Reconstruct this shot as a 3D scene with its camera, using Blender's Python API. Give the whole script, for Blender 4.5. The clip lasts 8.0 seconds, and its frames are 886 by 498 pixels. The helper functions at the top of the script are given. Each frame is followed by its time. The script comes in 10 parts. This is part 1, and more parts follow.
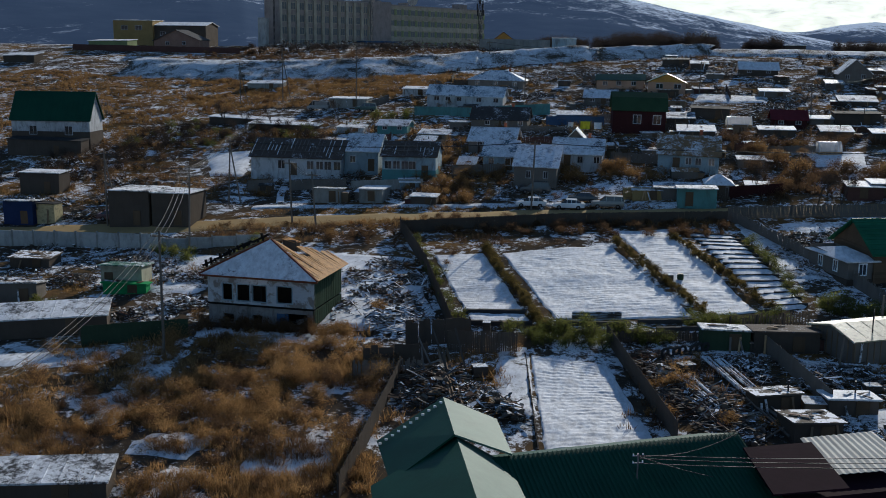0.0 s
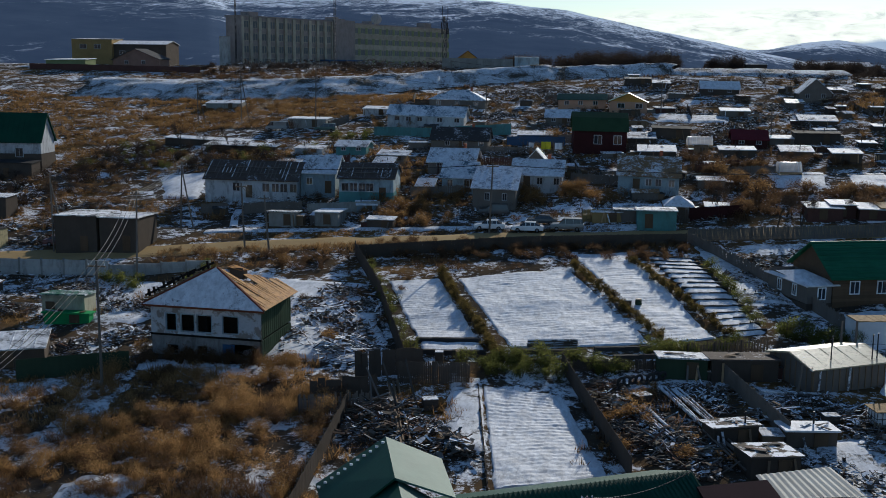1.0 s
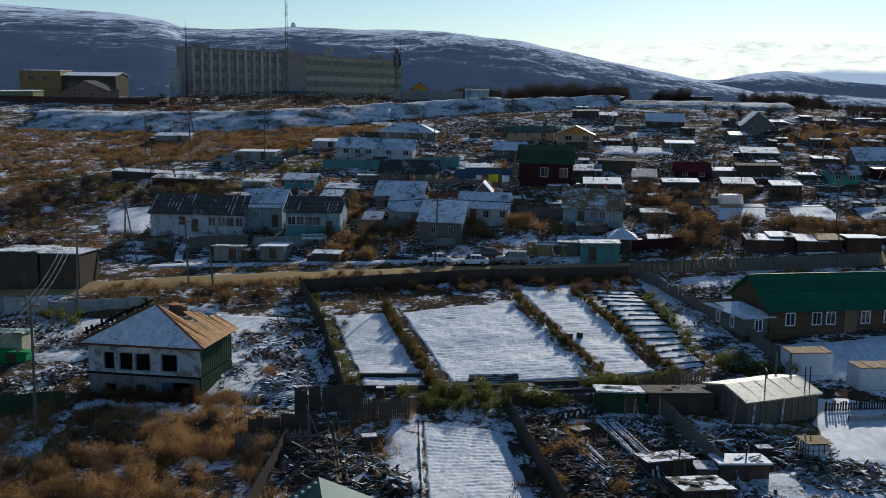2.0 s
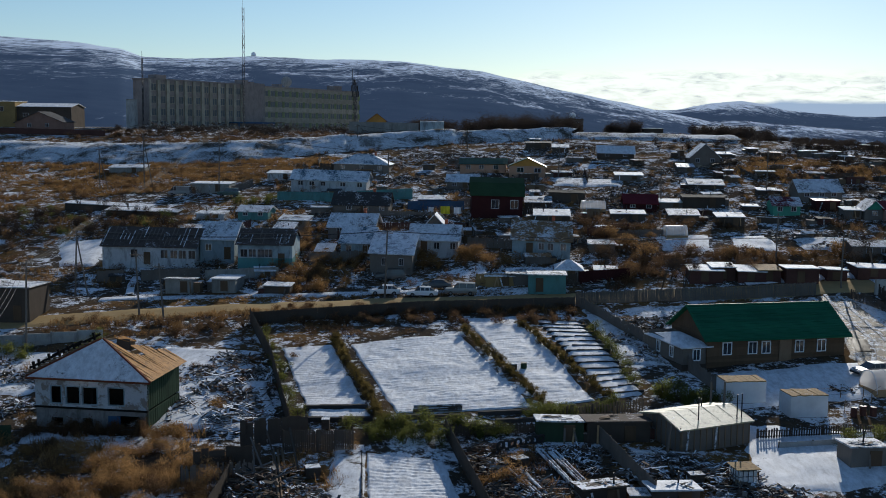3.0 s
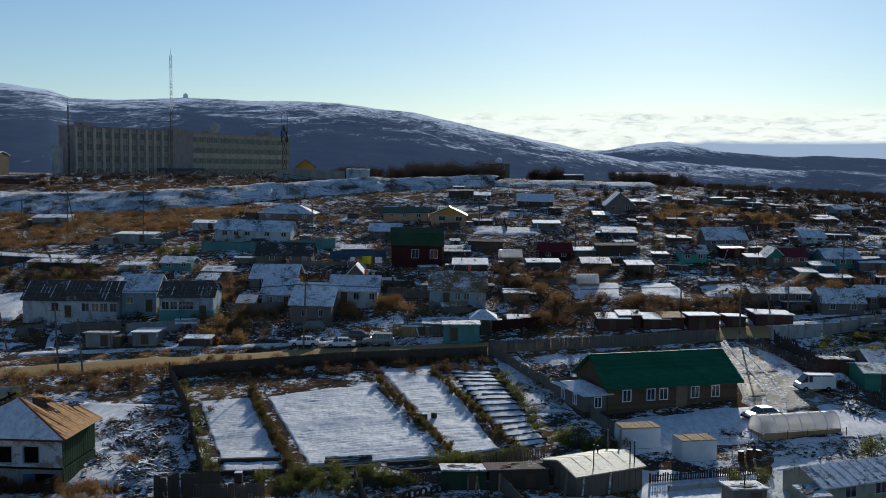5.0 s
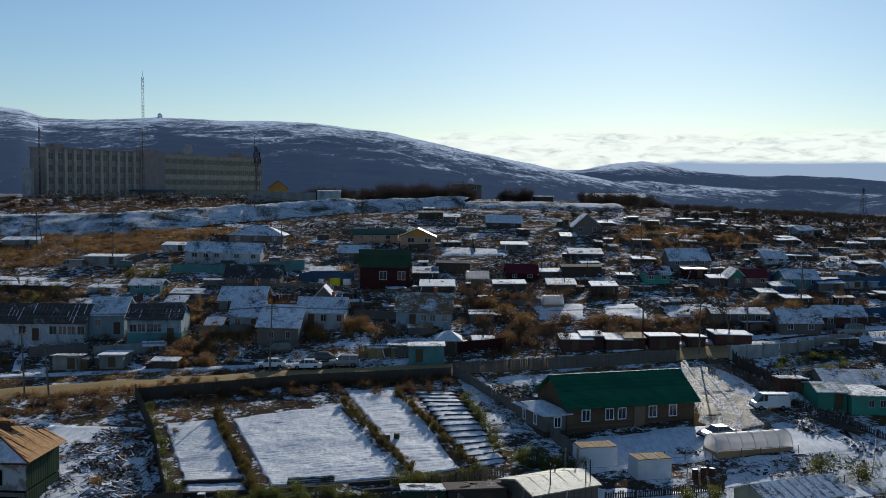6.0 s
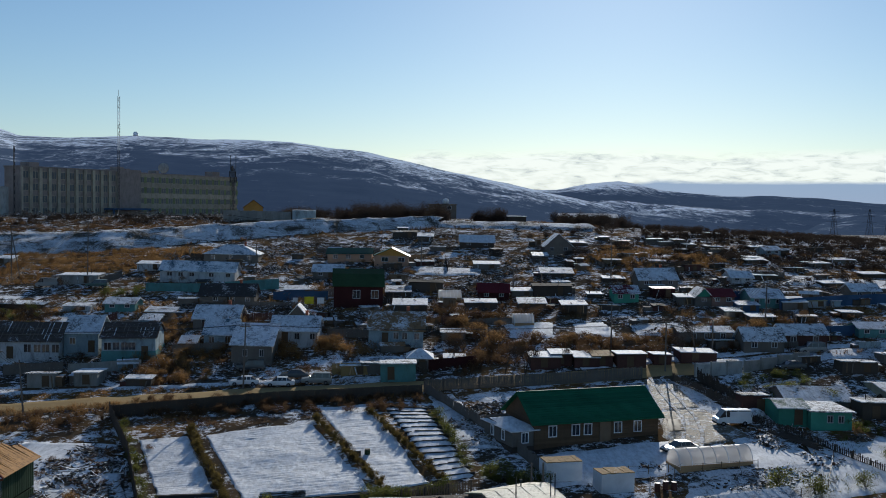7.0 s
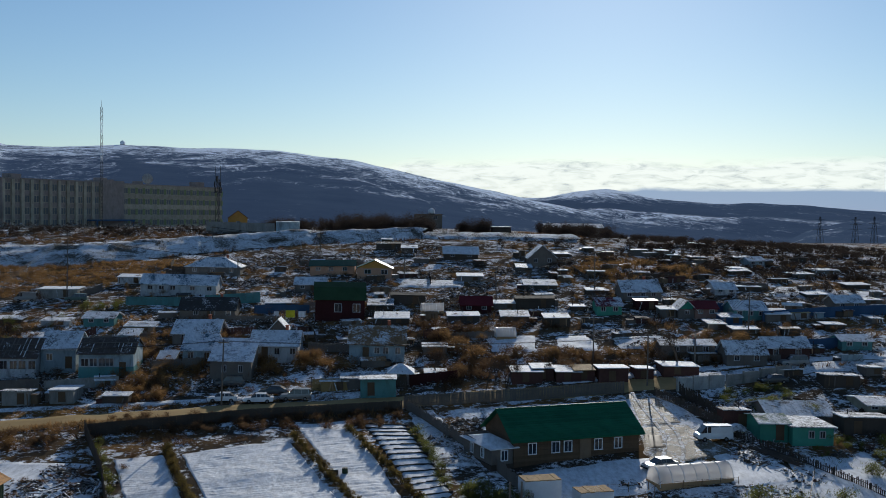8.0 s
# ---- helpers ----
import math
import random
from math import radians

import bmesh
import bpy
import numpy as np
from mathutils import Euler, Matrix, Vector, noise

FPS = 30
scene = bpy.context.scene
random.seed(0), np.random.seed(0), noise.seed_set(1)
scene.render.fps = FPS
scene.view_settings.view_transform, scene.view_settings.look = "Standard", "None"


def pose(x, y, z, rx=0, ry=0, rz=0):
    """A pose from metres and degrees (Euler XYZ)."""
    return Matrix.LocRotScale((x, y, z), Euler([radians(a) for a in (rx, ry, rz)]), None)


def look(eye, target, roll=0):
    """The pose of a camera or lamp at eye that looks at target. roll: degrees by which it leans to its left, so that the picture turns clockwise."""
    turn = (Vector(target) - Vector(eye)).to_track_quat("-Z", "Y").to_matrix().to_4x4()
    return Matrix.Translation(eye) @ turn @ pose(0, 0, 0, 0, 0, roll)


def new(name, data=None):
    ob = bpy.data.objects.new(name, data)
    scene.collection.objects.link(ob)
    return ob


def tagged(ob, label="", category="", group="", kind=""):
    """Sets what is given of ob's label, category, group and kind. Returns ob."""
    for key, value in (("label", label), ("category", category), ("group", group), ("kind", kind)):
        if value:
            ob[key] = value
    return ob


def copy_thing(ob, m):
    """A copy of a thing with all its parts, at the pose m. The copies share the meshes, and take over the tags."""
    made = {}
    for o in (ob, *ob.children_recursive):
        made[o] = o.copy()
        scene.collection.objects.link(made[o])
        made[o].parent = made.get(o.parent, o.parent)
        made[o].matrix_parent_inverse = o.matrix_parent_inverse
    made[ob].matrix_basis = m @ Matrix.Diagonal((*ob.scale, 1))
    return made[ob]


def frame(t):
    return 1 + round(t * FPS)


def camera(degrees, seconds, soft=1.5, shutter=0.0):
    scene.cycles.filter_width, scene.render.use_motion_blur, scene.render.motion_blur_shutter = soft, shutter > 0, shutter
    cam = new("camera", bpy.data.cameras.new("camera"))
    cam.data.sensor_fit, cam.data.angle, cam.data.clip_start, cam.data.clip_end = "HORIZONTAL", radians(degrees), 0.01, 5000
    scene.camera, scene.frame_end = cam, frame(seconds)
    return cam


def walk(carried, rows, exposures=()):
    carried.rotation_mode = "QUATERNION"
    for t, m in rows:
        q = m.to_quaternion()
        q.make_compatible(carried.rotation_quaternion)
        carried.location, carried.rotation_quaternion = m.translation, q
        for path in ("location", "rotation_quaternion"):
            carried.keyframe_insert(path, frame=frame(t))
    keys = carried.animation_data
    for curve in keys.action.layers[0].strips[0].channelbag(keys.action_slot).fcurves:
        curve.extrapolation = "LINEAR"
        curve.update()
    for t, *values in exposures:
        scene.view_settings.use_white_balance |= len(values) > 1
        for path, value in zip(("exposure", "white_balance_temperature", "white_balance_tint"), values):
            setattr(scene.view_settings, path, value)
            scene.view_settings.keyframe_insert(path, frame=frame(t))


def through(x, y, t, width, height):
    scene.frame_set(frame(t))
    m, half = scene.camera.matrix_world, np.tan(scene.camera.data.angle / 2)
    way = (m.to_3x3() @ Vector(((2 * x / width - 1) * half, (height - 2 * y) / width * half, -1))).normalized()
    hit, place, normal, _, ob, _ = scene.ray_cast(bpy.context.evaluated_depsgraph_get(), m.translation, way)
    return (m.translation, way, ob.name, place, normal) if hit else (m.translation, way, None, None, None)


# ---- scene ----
cam = camera(46.28, 8.0, soft=0.9)
PATH = [
    (0.0, look((-6.61, 2.90, 21.80), (-22.10, 99.84, 2.76), 0.68)),
    (0.5, look((-6.18, 4.96, 22.07), (-20.31, 102.22, 3.58), 0.68)),
    (1.0, look((-5.34, 5.94, 22.27), (-17.98, 103.60, 4.87), 0.65)),
    (1.5, look((-4.53, 6.25, 22.59), (-15.28, 104.36, 6.51), 0.64)),
    (2.0, look((-3.74, 5.75, 23.01), (-12.34, 104.30, 8.40), 0.68)),
    (3.5, look((-1.19, 2.50, 24.37), (-4.41, 101.87, 13.64), 0.76)),
    (4.0, look((-0.80, 1.44, 25.06), (-2.18, 100.94, 15.22), 0.76)),
    (4.5, look((0.00, 0.00, 25.60), (0.00, 99.61, 16.75), 0.70)),
    (6.0, look((2.67, -3.34, 26.77), (6.12, 96.41, 20.70), 0.55)),
    (6.5, look((2.83, -5.40, 26.56), (7.52, 94.37, 21.66), 0.70)),
    (7.0, look((3.35, -6.30, 26.98), (9.02, 93.45, 22.78), 0.72)),
    (7.5, look((4.01, -6.10, 27.53), (10.33, 93.63, 23.77), 0.64)),
    (8.0, look((4.70, -5.18, 27.92), (11.45, 94.53, 24.49), 0.55)),
]
walk(cam, PATH, [(0.0, -0.32, 5600, 7), (2.0, -0.32, 5600, 7), (4.5, -0.39, 5600, 7), (8.0, -0.45, 5600, 7)])

# ---- world, sun ----
SUN_AZ, SUN_EL = radians(13.0), radians(19.5)
world = bpy.data.worlds.new("sky")
world.use_nodes = True
scene.world = world
wn = world.node_tree.nodes
sky = wn.new("ShaderNodeTexSky")
sky.sky_type, sky.sun_disc = "NISHITA", False
sky.sun_elevation, sky.sun_rotation = SUN_EL, SUN_AZ
sky.altitude, sky.air_density, sky.dust_density, sky.ozone_density = 100, 1.0, 0.15, 2.4
wn["Background"].inputs["Strength"].default_value = 0.100
world.node_tree.links.new(sky.outputs["Color"], wn["Background"].inputs["Color"])
sun_data = bpy.data.lights.new("sun", "SUN")
sun_data.energy, sun_data.angle, sun_data.color = 5.8, radians(0.55), (1.0, 0.87, 0.70)
sun = new("sun", sun_data)
sun_from = Vector((math.sin(SUN_AZ) * math.cos(SUN_EL), math.cos(SUN_AZ) * math.cos(SUN_EL), math.sin(SUN_EL)))
sun.matrix_world = look(sun_from * 300, (0, 0, 0))


# ---- materials ----
MATS = {}


def nodes_of(name, rough=0.8, metal=0.0):
    m = bpy.data.materials.new(name)
    m.use_nodes = True
    nt = m.node_tree
    b = nt.nodes["Principled BSDF"]
    b.inputs["Roughness"].default_value, b.inputs["Metallic"].default_value = rough, metal
    b.inputs["Specular IOR Level"].default_value = 0.5 if rough < 0.5 else 0.03
    MATS[name] = m
    return m, nt, b


def link(nt, a, b):
    nt.links.new(a, b)


def noise_node(nt, scale, detail=5.0, rough=0.6, stretch=None, distort=0.0):
    """Noise in metres of the world; stretch: factors along x, y, z."""
    geo = nt.nodes.new("ShaderNodeNewGeometry")
    out = geo.outputs["Position"]
    if stretch:
        mp = nt.nodes.new("ShaderNodeMapping")
        mp.inputs["Scale"].default_value = stretch
        link(nt, out, mp.inputs["Vector"])
        out = mp.outputs["Vector"]
    n = nt.nodes.new("ShaderNodeTexNoise")
    n.inputs["Scale"].default_value, n.inputs["Detail"].default_value = scale, detail
    n.inputs["Roughness"].default_value, n.inputs["Distortion"].default_value = rough, distort
    link(nt, out, n.inputs["Vector"])
    return n.outputs["Fac"]


def ramp(nt, fac, stops):
    r = nt.nodes.new("ShaderNodeValToRGB")
    els = r.color_ramp.elements
    while len(els) < len(stops):
        els.new(0.5)
    for e, (p, c) in zip(els, stops):
        e.position, e.color = p, (*c, 1.0) if len(c) == 3 else c
    link(nt, fac, r.inputs["Fac"])
    return r.outputs["Color"]


def mix(nt, fac, a, b, mode="MIX"):
    n = nt.nodes.new("ShaderNodeMix")
    n.data_type, n.blend_type = "RGBA", mode
    for sock, v in ((n.inputs[0], fac), (n.inputs[6], a), (n.inputs[7], b)):
        if isinstance(v, (int, float)):
            sock.default_value = v
        elif isinstance(v, tuple):
            sock.default_value = (*v, 1.0)
        else:
            link(nt, v, sock)
    return n.outputs[2]


def bump(nt, b, fac, strength, dist=0.05):
    n = nt.nodes.new("ShaderNodeBump")
    n.inputs["Strength"].default_value, n.inputs["Distance"].default_value = strength, dist
    link(nt, fac, n.inputs["Height"])
    link(nt, n.outputs["Normal"], b.inputs["Normal"])


def scaled(c, k):
    return tuple(min(1.0, v * k) for v in c)


def plain(name, c, rough=0.75, metal=0.0, vary=0.25, grain=3.0, coarse=0.4, streak=False, rand=0.12, dirt=0.0):
    """A worn surface: colour c, blotches at two sizes, a little difference from thing to thing."""
    if name in MATS:
        return MATS[name]
    m, nt, b = nodes_of(name, rough, metal)
    big = noise_node(nt, coarse, 4.0)
    fine = noise_node(nt, grain, 6.0, 0.65, (1, 1, 0.12) if streak else None)
    col = mix(nt, fine, scaled(c, 1 - vary), scaled(c, 1 + vary))
    blot = ramp(nt, big, [(0.35, scaled(c, 0.72)), (0.62, scaled(c, 1.12))])
    col = mix(nt, 0.5, col, blot)
    if dirt:
        runs = noise_node(nt, 1.1, 7.0, 0.7, (1, 1, 0.35), 0.5)
        col = mix(nt, ramp(nt, runs, [(0.48, (0, 0, 0)), (0.72, (dirt, dirt, dirt))]), col, (0.07, 0.06, 0.05))
    info = nt.nodes.new("ShaderNodeObjectInfo")
    val = nt.nodes.new("ShaderNodeMapRange")
    val.inputs["To Min"].default_value, val.inputs["To Max"].default_value = 1 - rand, 1 + rand
    link(nt, info.outputs["Random"], val.inputs["Value"])
    hsv = nt.nodes.new("ShaderNodeHueSaturation")
    link(nt, val.outputs["Result"], hsv.inputs["Value"])
    link(nt, col, hsv.inputs["Color"])
    link(nt, hsv.outputs["Color"], b.inputs["Base Color"])
    bump(nt, b, fine, 0.35, 0.03)
    return m


SNOW = (0.86, 0.87, 0.89)


def snowy(name, c, amount, rough=0.7, metal=0.0, size=0.35, ribs=0.0, vary=0.2):
    """A roof or sheet of colour c with a broken snow cover; amount 0 to 1. ribs: spacing of the sheet's waves."""
    if name in MATS:
        return MATS[name]
    m, nt, b = nodes_of(name, rough, metal)
    big, fine = noise_node(nt, size, 6.0, 0.68, None, 0.6), noise_node(nt, 4.0, 6.0, 0.65)
    under = mix(nt, fine, scaled(c, 1 - vary), scaled(c, 1 + vary))
    under = mix(nt, noise_node(nt, 0.9, 5.0), under, scaled(c, 0.6))
    under = mix(nt, ramp(nt, noise_node(nt, 2.4, 5.0, 0.7), [(0.5, (0, 0, 0)), (0.72, (0.8, 0.8, 0.8))]), under, (0.05, 0.04, 0.03))
    lo = 0.72 - amount * 0.5
    mask = ramp(nt, mix(nt, 0.46, big, noise_node(nt, 2.8, 8.0, 0.75)), [(max(0.0, lo - 0.03), (0, 0, 0)), (min(1.0, lo + 0.05), (1, 1, 1))])
    worn = ramp(nt, noise_node(nt, 1.5, 7.0, 0.72, (1.0, 0.45, 1.0)), [(0.40, (0, 0, 0)), (0.66, (0.75, 0.75, 0.75))])
    white = mix(nt, worn, mix(nt, fine, scaled(SNOW, 0.9), SNOW), mix(nt, 0.42, scaled(SNOW, 0.82), under))
    link(nt, mix(nt, mask, under, white), b.inputs["Base Color"])
    if metal:
        inv = nt.nodes.new("ShaderNodeMath")
        inv.operation = "SUBTRACT"
        inv.inputs[0].default_value = metal
        link(nt, mask, inv.inputs[1])
        inv.use_clamp = True
        link(nt, inv.outputs[0], b.inputs["Metallic"])
    bump(nt, b, mix(nt, 0.5, mask, fine), 0.5, 0.06)
    return m


# ---- shape helpers ----
def part(name, bm, material, parent=None, label="", smooth=False):
    me = bpy.data.meshes.new(name)
    bm.normal_update()
    bm.to_mesh(me)
    bm.free()
    me.materials.append(material)
    if smooth:
        me.polygons.foreach_set("use_smooth", [True] * len(me.polygons))
    ob = new(name, me)
    ob.parent = parent
    if label:
        tagged(ob, label)
    return ob


def raw_mesh(name, verts, faces, material, parent=None, smooth=False):
    me = bpy.data.meshes.new(name)
    me.from_pydata(verts, [], faces)
    me.update()
    me.materials.append(material)
    if smooth:
        me.polygons.foreach_set("use_smooth", [True] * len(me.polygons))
    ob = new(name, me)
    ob.parent = parent
    return ob


def slab(bm, x0, x1, y0, y1, z0, z1, m=None):
    vs = [bm.verts.new(p) for p in ((x0, y0, z0), (x1, y0, z0), (x1, y1, z0), (x0, y1, z0), (x0, y0, z1), (x1, y0, z1), (x1, y1, z1), (x0, y1, z1))]
    if m is not None:
        for v in vs:
            v.co = m @ v.co
    for f in ((0, 3, 2, 1), (4, 5, 6, 7), (0, 1, 5, 4), (1, 2, 6, 5), (2, 3, 7, 6), (3, 0, 4, 7)):
        bm.faces.new([vs[i] for i in f])
    return vs


def plate(bm, quad, thick):
    """A sheet of that thickness under the polygon quad (counter-clockwise seen from above)."""
    q = [Vector(p) for p in quad]
    n = (q[1] - q[0]).cross(q[2] - q[0]).normalized() * thick
    top = [bm.verts.new(p) for p in q]
    low = [bm.verts.new(p - n) for p in q]
    bm.faces.new(top)
    bm.faces.new(low[::-1])
    for i in range(len(q)):
        j = (i + 1) % len(q)
        bm.faces.new((top[j], top[i], low[i], low[j]))


def rod(bm, a, b, r0, r1=None, sides=6):
    a, b = Vector(a), Vector(b)
    r1 = r0 if r1 is None else r1
    ax = (b - a).normalized()
    u = ax.orthogonal().normalized()
    w = ax.cross(u)
    rings = []
    for c, r in ((a, r0), (b, r1)):
        rings.append([bm.verts.new(c + (u * math.cos(k * math.tau / sides) + w * math.sin(k * math.tau / sides)) * r) for k in range(sides)])
    for k in range(sides):
        j = (k + 1) % sides
        bm.faces.new((rings[0][k], rings[0][j], rings[1][j], rings[1][k]))
    bm.faces.new(rings[0][::-1])
    bm.faces.new(rings[1])


def base(name, x, y, yaw=0.0, z=None):
    """An Empty on the ground that carries the parts of a thing."""
    ob = new(name)
    ob.empty_display_size = 0.2
    ob.location = (x, y, ground_z(x, y) if z is None else z)
    ob.rotation_euler = (0, 0, radians(yaw))
    return ob


# ---- ground ----
PROFILE = [(-200, -9), (0, -9), (40, -8.2), (60, -7.2), (80, -6), (95, -5), (105, -4.2), (115, -3.1), (130, -1.6), (145, -0.4), (152, 0.2), (160, 1.5), (175, 3.9), (195, 6.8),
           (210, 8.8), (250, 14), (285, 18.8), (305, 21), (330, 21.6), (480, 21.0), (620, 18), (900, 4), (1400, -10), (6000, -14)]
PS, PZ = np.array([p[0] for p in PROFILE], float), np.array([p[1] for p in PROFILE], float)
RIDGE = [(-90, 5), (-45, 4.7), (-32.2, 4.4), (-26.7, 4.1), (-21.68, 3.90), (-21.02, 3.81), (-19.97, 3.68), (-18.9, 3.29), (-16.7, 3.3), (-13.21, 3.50), (-9.78, 3.42), (-6.78, 3.42),
         (-4.95, 3.36), (-3.11, 3.12), (-0.94, 2.90), (1.23, 2.40), (4.04, 1.81), (6.83, 1.27), (9.61, 0.68), (11.75, 0.20), (14, -0.3), (20, -1.5), (90, -2)]
BACK = [(-90, 0), (4.34, 0.85), (7.13, 0.95), (9.59, 0.98), (11.11, 1.27), (12.91, 1.46), (13.96, 1.29), (15.01, 1.02), (16.48, 0.82), (18.51, 0.68), (21.05, 0.72), (23.24, 0.59), (25.06, 0.46), (27.2, 0.28), (45, 0.4), (90, 1)]
SPUR = [(-90, -3), (8, -0.8), (10.52, 0.53), (13.25, 0.25), (16.22, -0.12), (18.55, -0.51), (20.26, -0.9), (24, -1.8), (90, -3)]
HILL = [(-90, -3), (17, -2.6), (20.04, -1.76), (22.25, -1.28), (23.32, -0.68), (24.39, -0.37), (25.12, -0.22), (26.47, -0.12), (28.51, -0.18), (34, -0.5), (50, -1.5), (90, -2)]


def smooth_profile(s):
    """The slope's height by its run, with the corners rounded."""
    return sum(np.interp(s + k, PS, PZ) for k in (-9, -4.5, 0, 4.5, 9)) / 5


def heights(x, y):
    x, y = np.asarray(x, float), np.asarray(y, float)
    s = y + 0.25 * np.clip(x, -110, 90) * np.clip((y - 60) / 60, 0, 1)
    z = smooth_profile(s)
    lower = np.clip((x - 55) / 90, 0, 1.4) * np.clip((y - 190) / 80, 0, 1)
    z = z - lower * 4.0
    az, r = np.degrees(np.arctan2(x, y + 5.4)), np.hypot(x, y + 5.4)
    for table, near, far in ((RIDGE, 900, 2700), (BACK, 2300, 3700), (SPUR, 1900, 3000), (HILL, 900, 1500)):
        ta, te = np.array([p[0] for p in table], float), np.array([p[1] for p in table], float)
        top = 26.5 + np.tan(np.radians(np.interp(az, ta, te))) * far
        up = np.clip((r - near) / (far - near), 0, 1)
        up = up ** 0.75
        down = np.clip((r - far) / 900, 0, 1)
        m = -14 + (top + 14) * up - down * 120
        z = np.where(r > near, np.maximum(z, m), z)
    return z


def ground_z(x, y):
    return float(heights(x, y))


def ground_material():
    m, nt, b = nodes_of("frosted_ground", 0.95)
    b.inputs["Specular IOR Level"].default_value = 0.0
    grass_a, grass_b, soil = (0.095, 0.055, 0.023), (0.27, 0.16, 0.06), (0.052, 0.043, 0.035)
    n1, n2, n3, n4 = noise_node(nt, 0.06, 5.0), noise_node(nt, 0.45, 6.0, 0.7), noise_node(nt, 1.6, 8.0, 0.78), noise_node(nt, 0.14, 6.0, 0.7, None, 0.8)
    n3c = ramp(nt, n3, [(0.36, (0, 0, 0)), (0.64, (1, 1, 1))])
    grass = mix(nt, n3c, grass_a, grass_b)
    low = mix(nt, n3c, mix(nt, ramp(nt, n2, [(0.42, (0, 0, 0)), (0.6, (1, 1, 1))]), (0.105, 0.078, 0.048), (0.065, 0.052, 0.04)), soil)
    cover = mix(nt, ramp(nt, n1, [(0.46, (0, 0, 0)), (0.62, (1, 1, 1))]), low, grass)
    flakes = mix(nt, 0.55, n4, noise_node(nt, 1.3, 9.0, 0.82))
    mask = ramp(nt, mix(nt, 0.25, flakes, n2), [(0.508, (0, 0, 0)), (0.54, (1, 1, 1))])
    snow = mix(nt, n3, scaled(SNOW, 0.88), SNOW)
    near = mix(nt, mask, cover, snow)
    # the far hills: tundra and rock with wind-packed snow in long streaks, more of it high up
    geo = nt.nodes.new("ShaderNodeNewGeometry")
    sep = nt.nodes.new("ShaderNodeSeparateXYZ")
    link(nt, geo.outputs["Position"], sep.inputs["Vector"])
    far = nt.nodes.new("ShaderNodeVectorMath")
    far.operation = "LENGTH"
    link(nt, geo.outputs["Position"], far.inputs[0])

    def grade(sock, lo, hi, to):
        g = nt.nodes.new("ShaderNodeMapRange")
        g.inputs["From Min"].default_value, g.inputs["From Max"].default_value, g.inputs["To Max"].default_value = lo, hi, to
        link(nt, sock, g.inputs["Value"])
        return g.outputs["Result"]

    def calc(kind, a, c):
        g = nt.nodes.new("ShaderNodeMath")
        g.operation = kind
        link(nt, a, g.inputs[0])
        link(nt, c, g.inputs[1])
        return g.outputs[0]

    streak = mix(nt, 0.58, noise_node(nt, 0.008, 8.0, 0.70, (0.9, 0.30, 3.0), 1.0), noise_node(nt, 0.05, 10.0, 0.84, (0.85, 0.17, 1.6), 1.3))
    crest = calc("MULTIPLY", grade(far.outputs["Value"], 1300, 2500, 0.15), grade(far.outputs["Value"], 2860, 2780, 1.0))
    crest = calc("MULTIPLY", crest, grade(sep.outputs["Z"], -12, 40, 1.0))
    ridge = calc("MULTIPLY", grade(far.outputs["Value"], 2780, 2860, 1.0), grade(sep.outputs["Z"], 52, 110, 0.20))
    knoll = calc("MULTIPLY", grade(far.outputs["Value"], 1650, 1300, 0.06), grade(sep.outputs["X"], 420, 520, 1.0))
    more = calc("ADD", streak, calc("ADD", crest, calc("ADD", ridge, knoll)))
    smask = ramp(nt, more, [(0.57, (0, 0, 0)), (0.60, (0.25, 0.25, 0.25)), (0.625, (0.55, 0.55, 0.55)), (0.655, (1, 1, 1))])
    # far rock and snow tinted blue: distance haze put into their base colours
    hazy_rock = mix(nt, noise_node(nt, 0.02, 6.0), (0.058, 0.087, 0.145), (0.098, 0.134, 0.20))
    hazy_fells = mix(nt, smask, hazy_rock, (0.72, 0.80, 0.92))
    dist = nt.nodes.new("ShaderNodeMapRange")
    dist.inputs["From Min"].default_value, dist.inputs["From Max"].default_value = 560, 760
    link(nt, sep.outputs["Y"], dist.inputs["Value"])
    link(nt, mix(nt, dist.outputs["Result"], near, hazy_fells), b.inputs["Base Color"])
    bump(nt, b, n3, 0.8, 0.12)
    return m


def build_ground():
    front = np.linspace(-46, 46, 420)
    az = np.radians(np.concatenate([front, np.linspace(48, 312, 60)]))
    r = np.concatenate([[3.0], np.geomspace(18, 4700, 300)])
    x, y = np.outer(r, np.sin(az)), np.outer(r, np.cos(az)) - 5.4
    z = heights(x, y)
    rough = np.array([[noise.noise((u * 0.16, v * 0.16, 0.0)) * 0.22 + noise.noise((u * 0.6, v * 0.6, 3.0)) * 0.07 for u, v in zip(a, c)] for a, c in zip(x[:170], y[:170])])
    z[:170] += rough * np.clip((r[:170, None] - 30) / 60, 0, 1)
    peaks = np.array([[noise.fractal((u * 0.006, v * 0.006, 7.0), 0.8, 2.1, 5) for u, v in zip(a, c)] for a, c in zip(x[170:], y[170:])])
    z[170:] += peaks * 3.0 * np.clip((r[170:, None] - 1000) / 600, 0, 1)
    na, nr = len(az), len(r)
    verts = np.stack([x, y, z], -1).reshape(-1, 3).tolist()
    faces = [(i * na + j, i * na + (j + 1) % na, (i + 1) * na + (j + 1) % na, (i + 1) * na + j) for i in range(nr - 1) for j in range(na)]
    faces.append(tuple(range(na - 1, -1, -1)))
    faces = [f[::-1] for f in faces]
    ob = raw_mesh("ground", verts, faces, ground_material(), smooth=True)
    return tagged(ob, "sloping frozen ground with patchy snow, dry grass and distant snow-streaked hills", "ground", kind="structure")


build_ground()


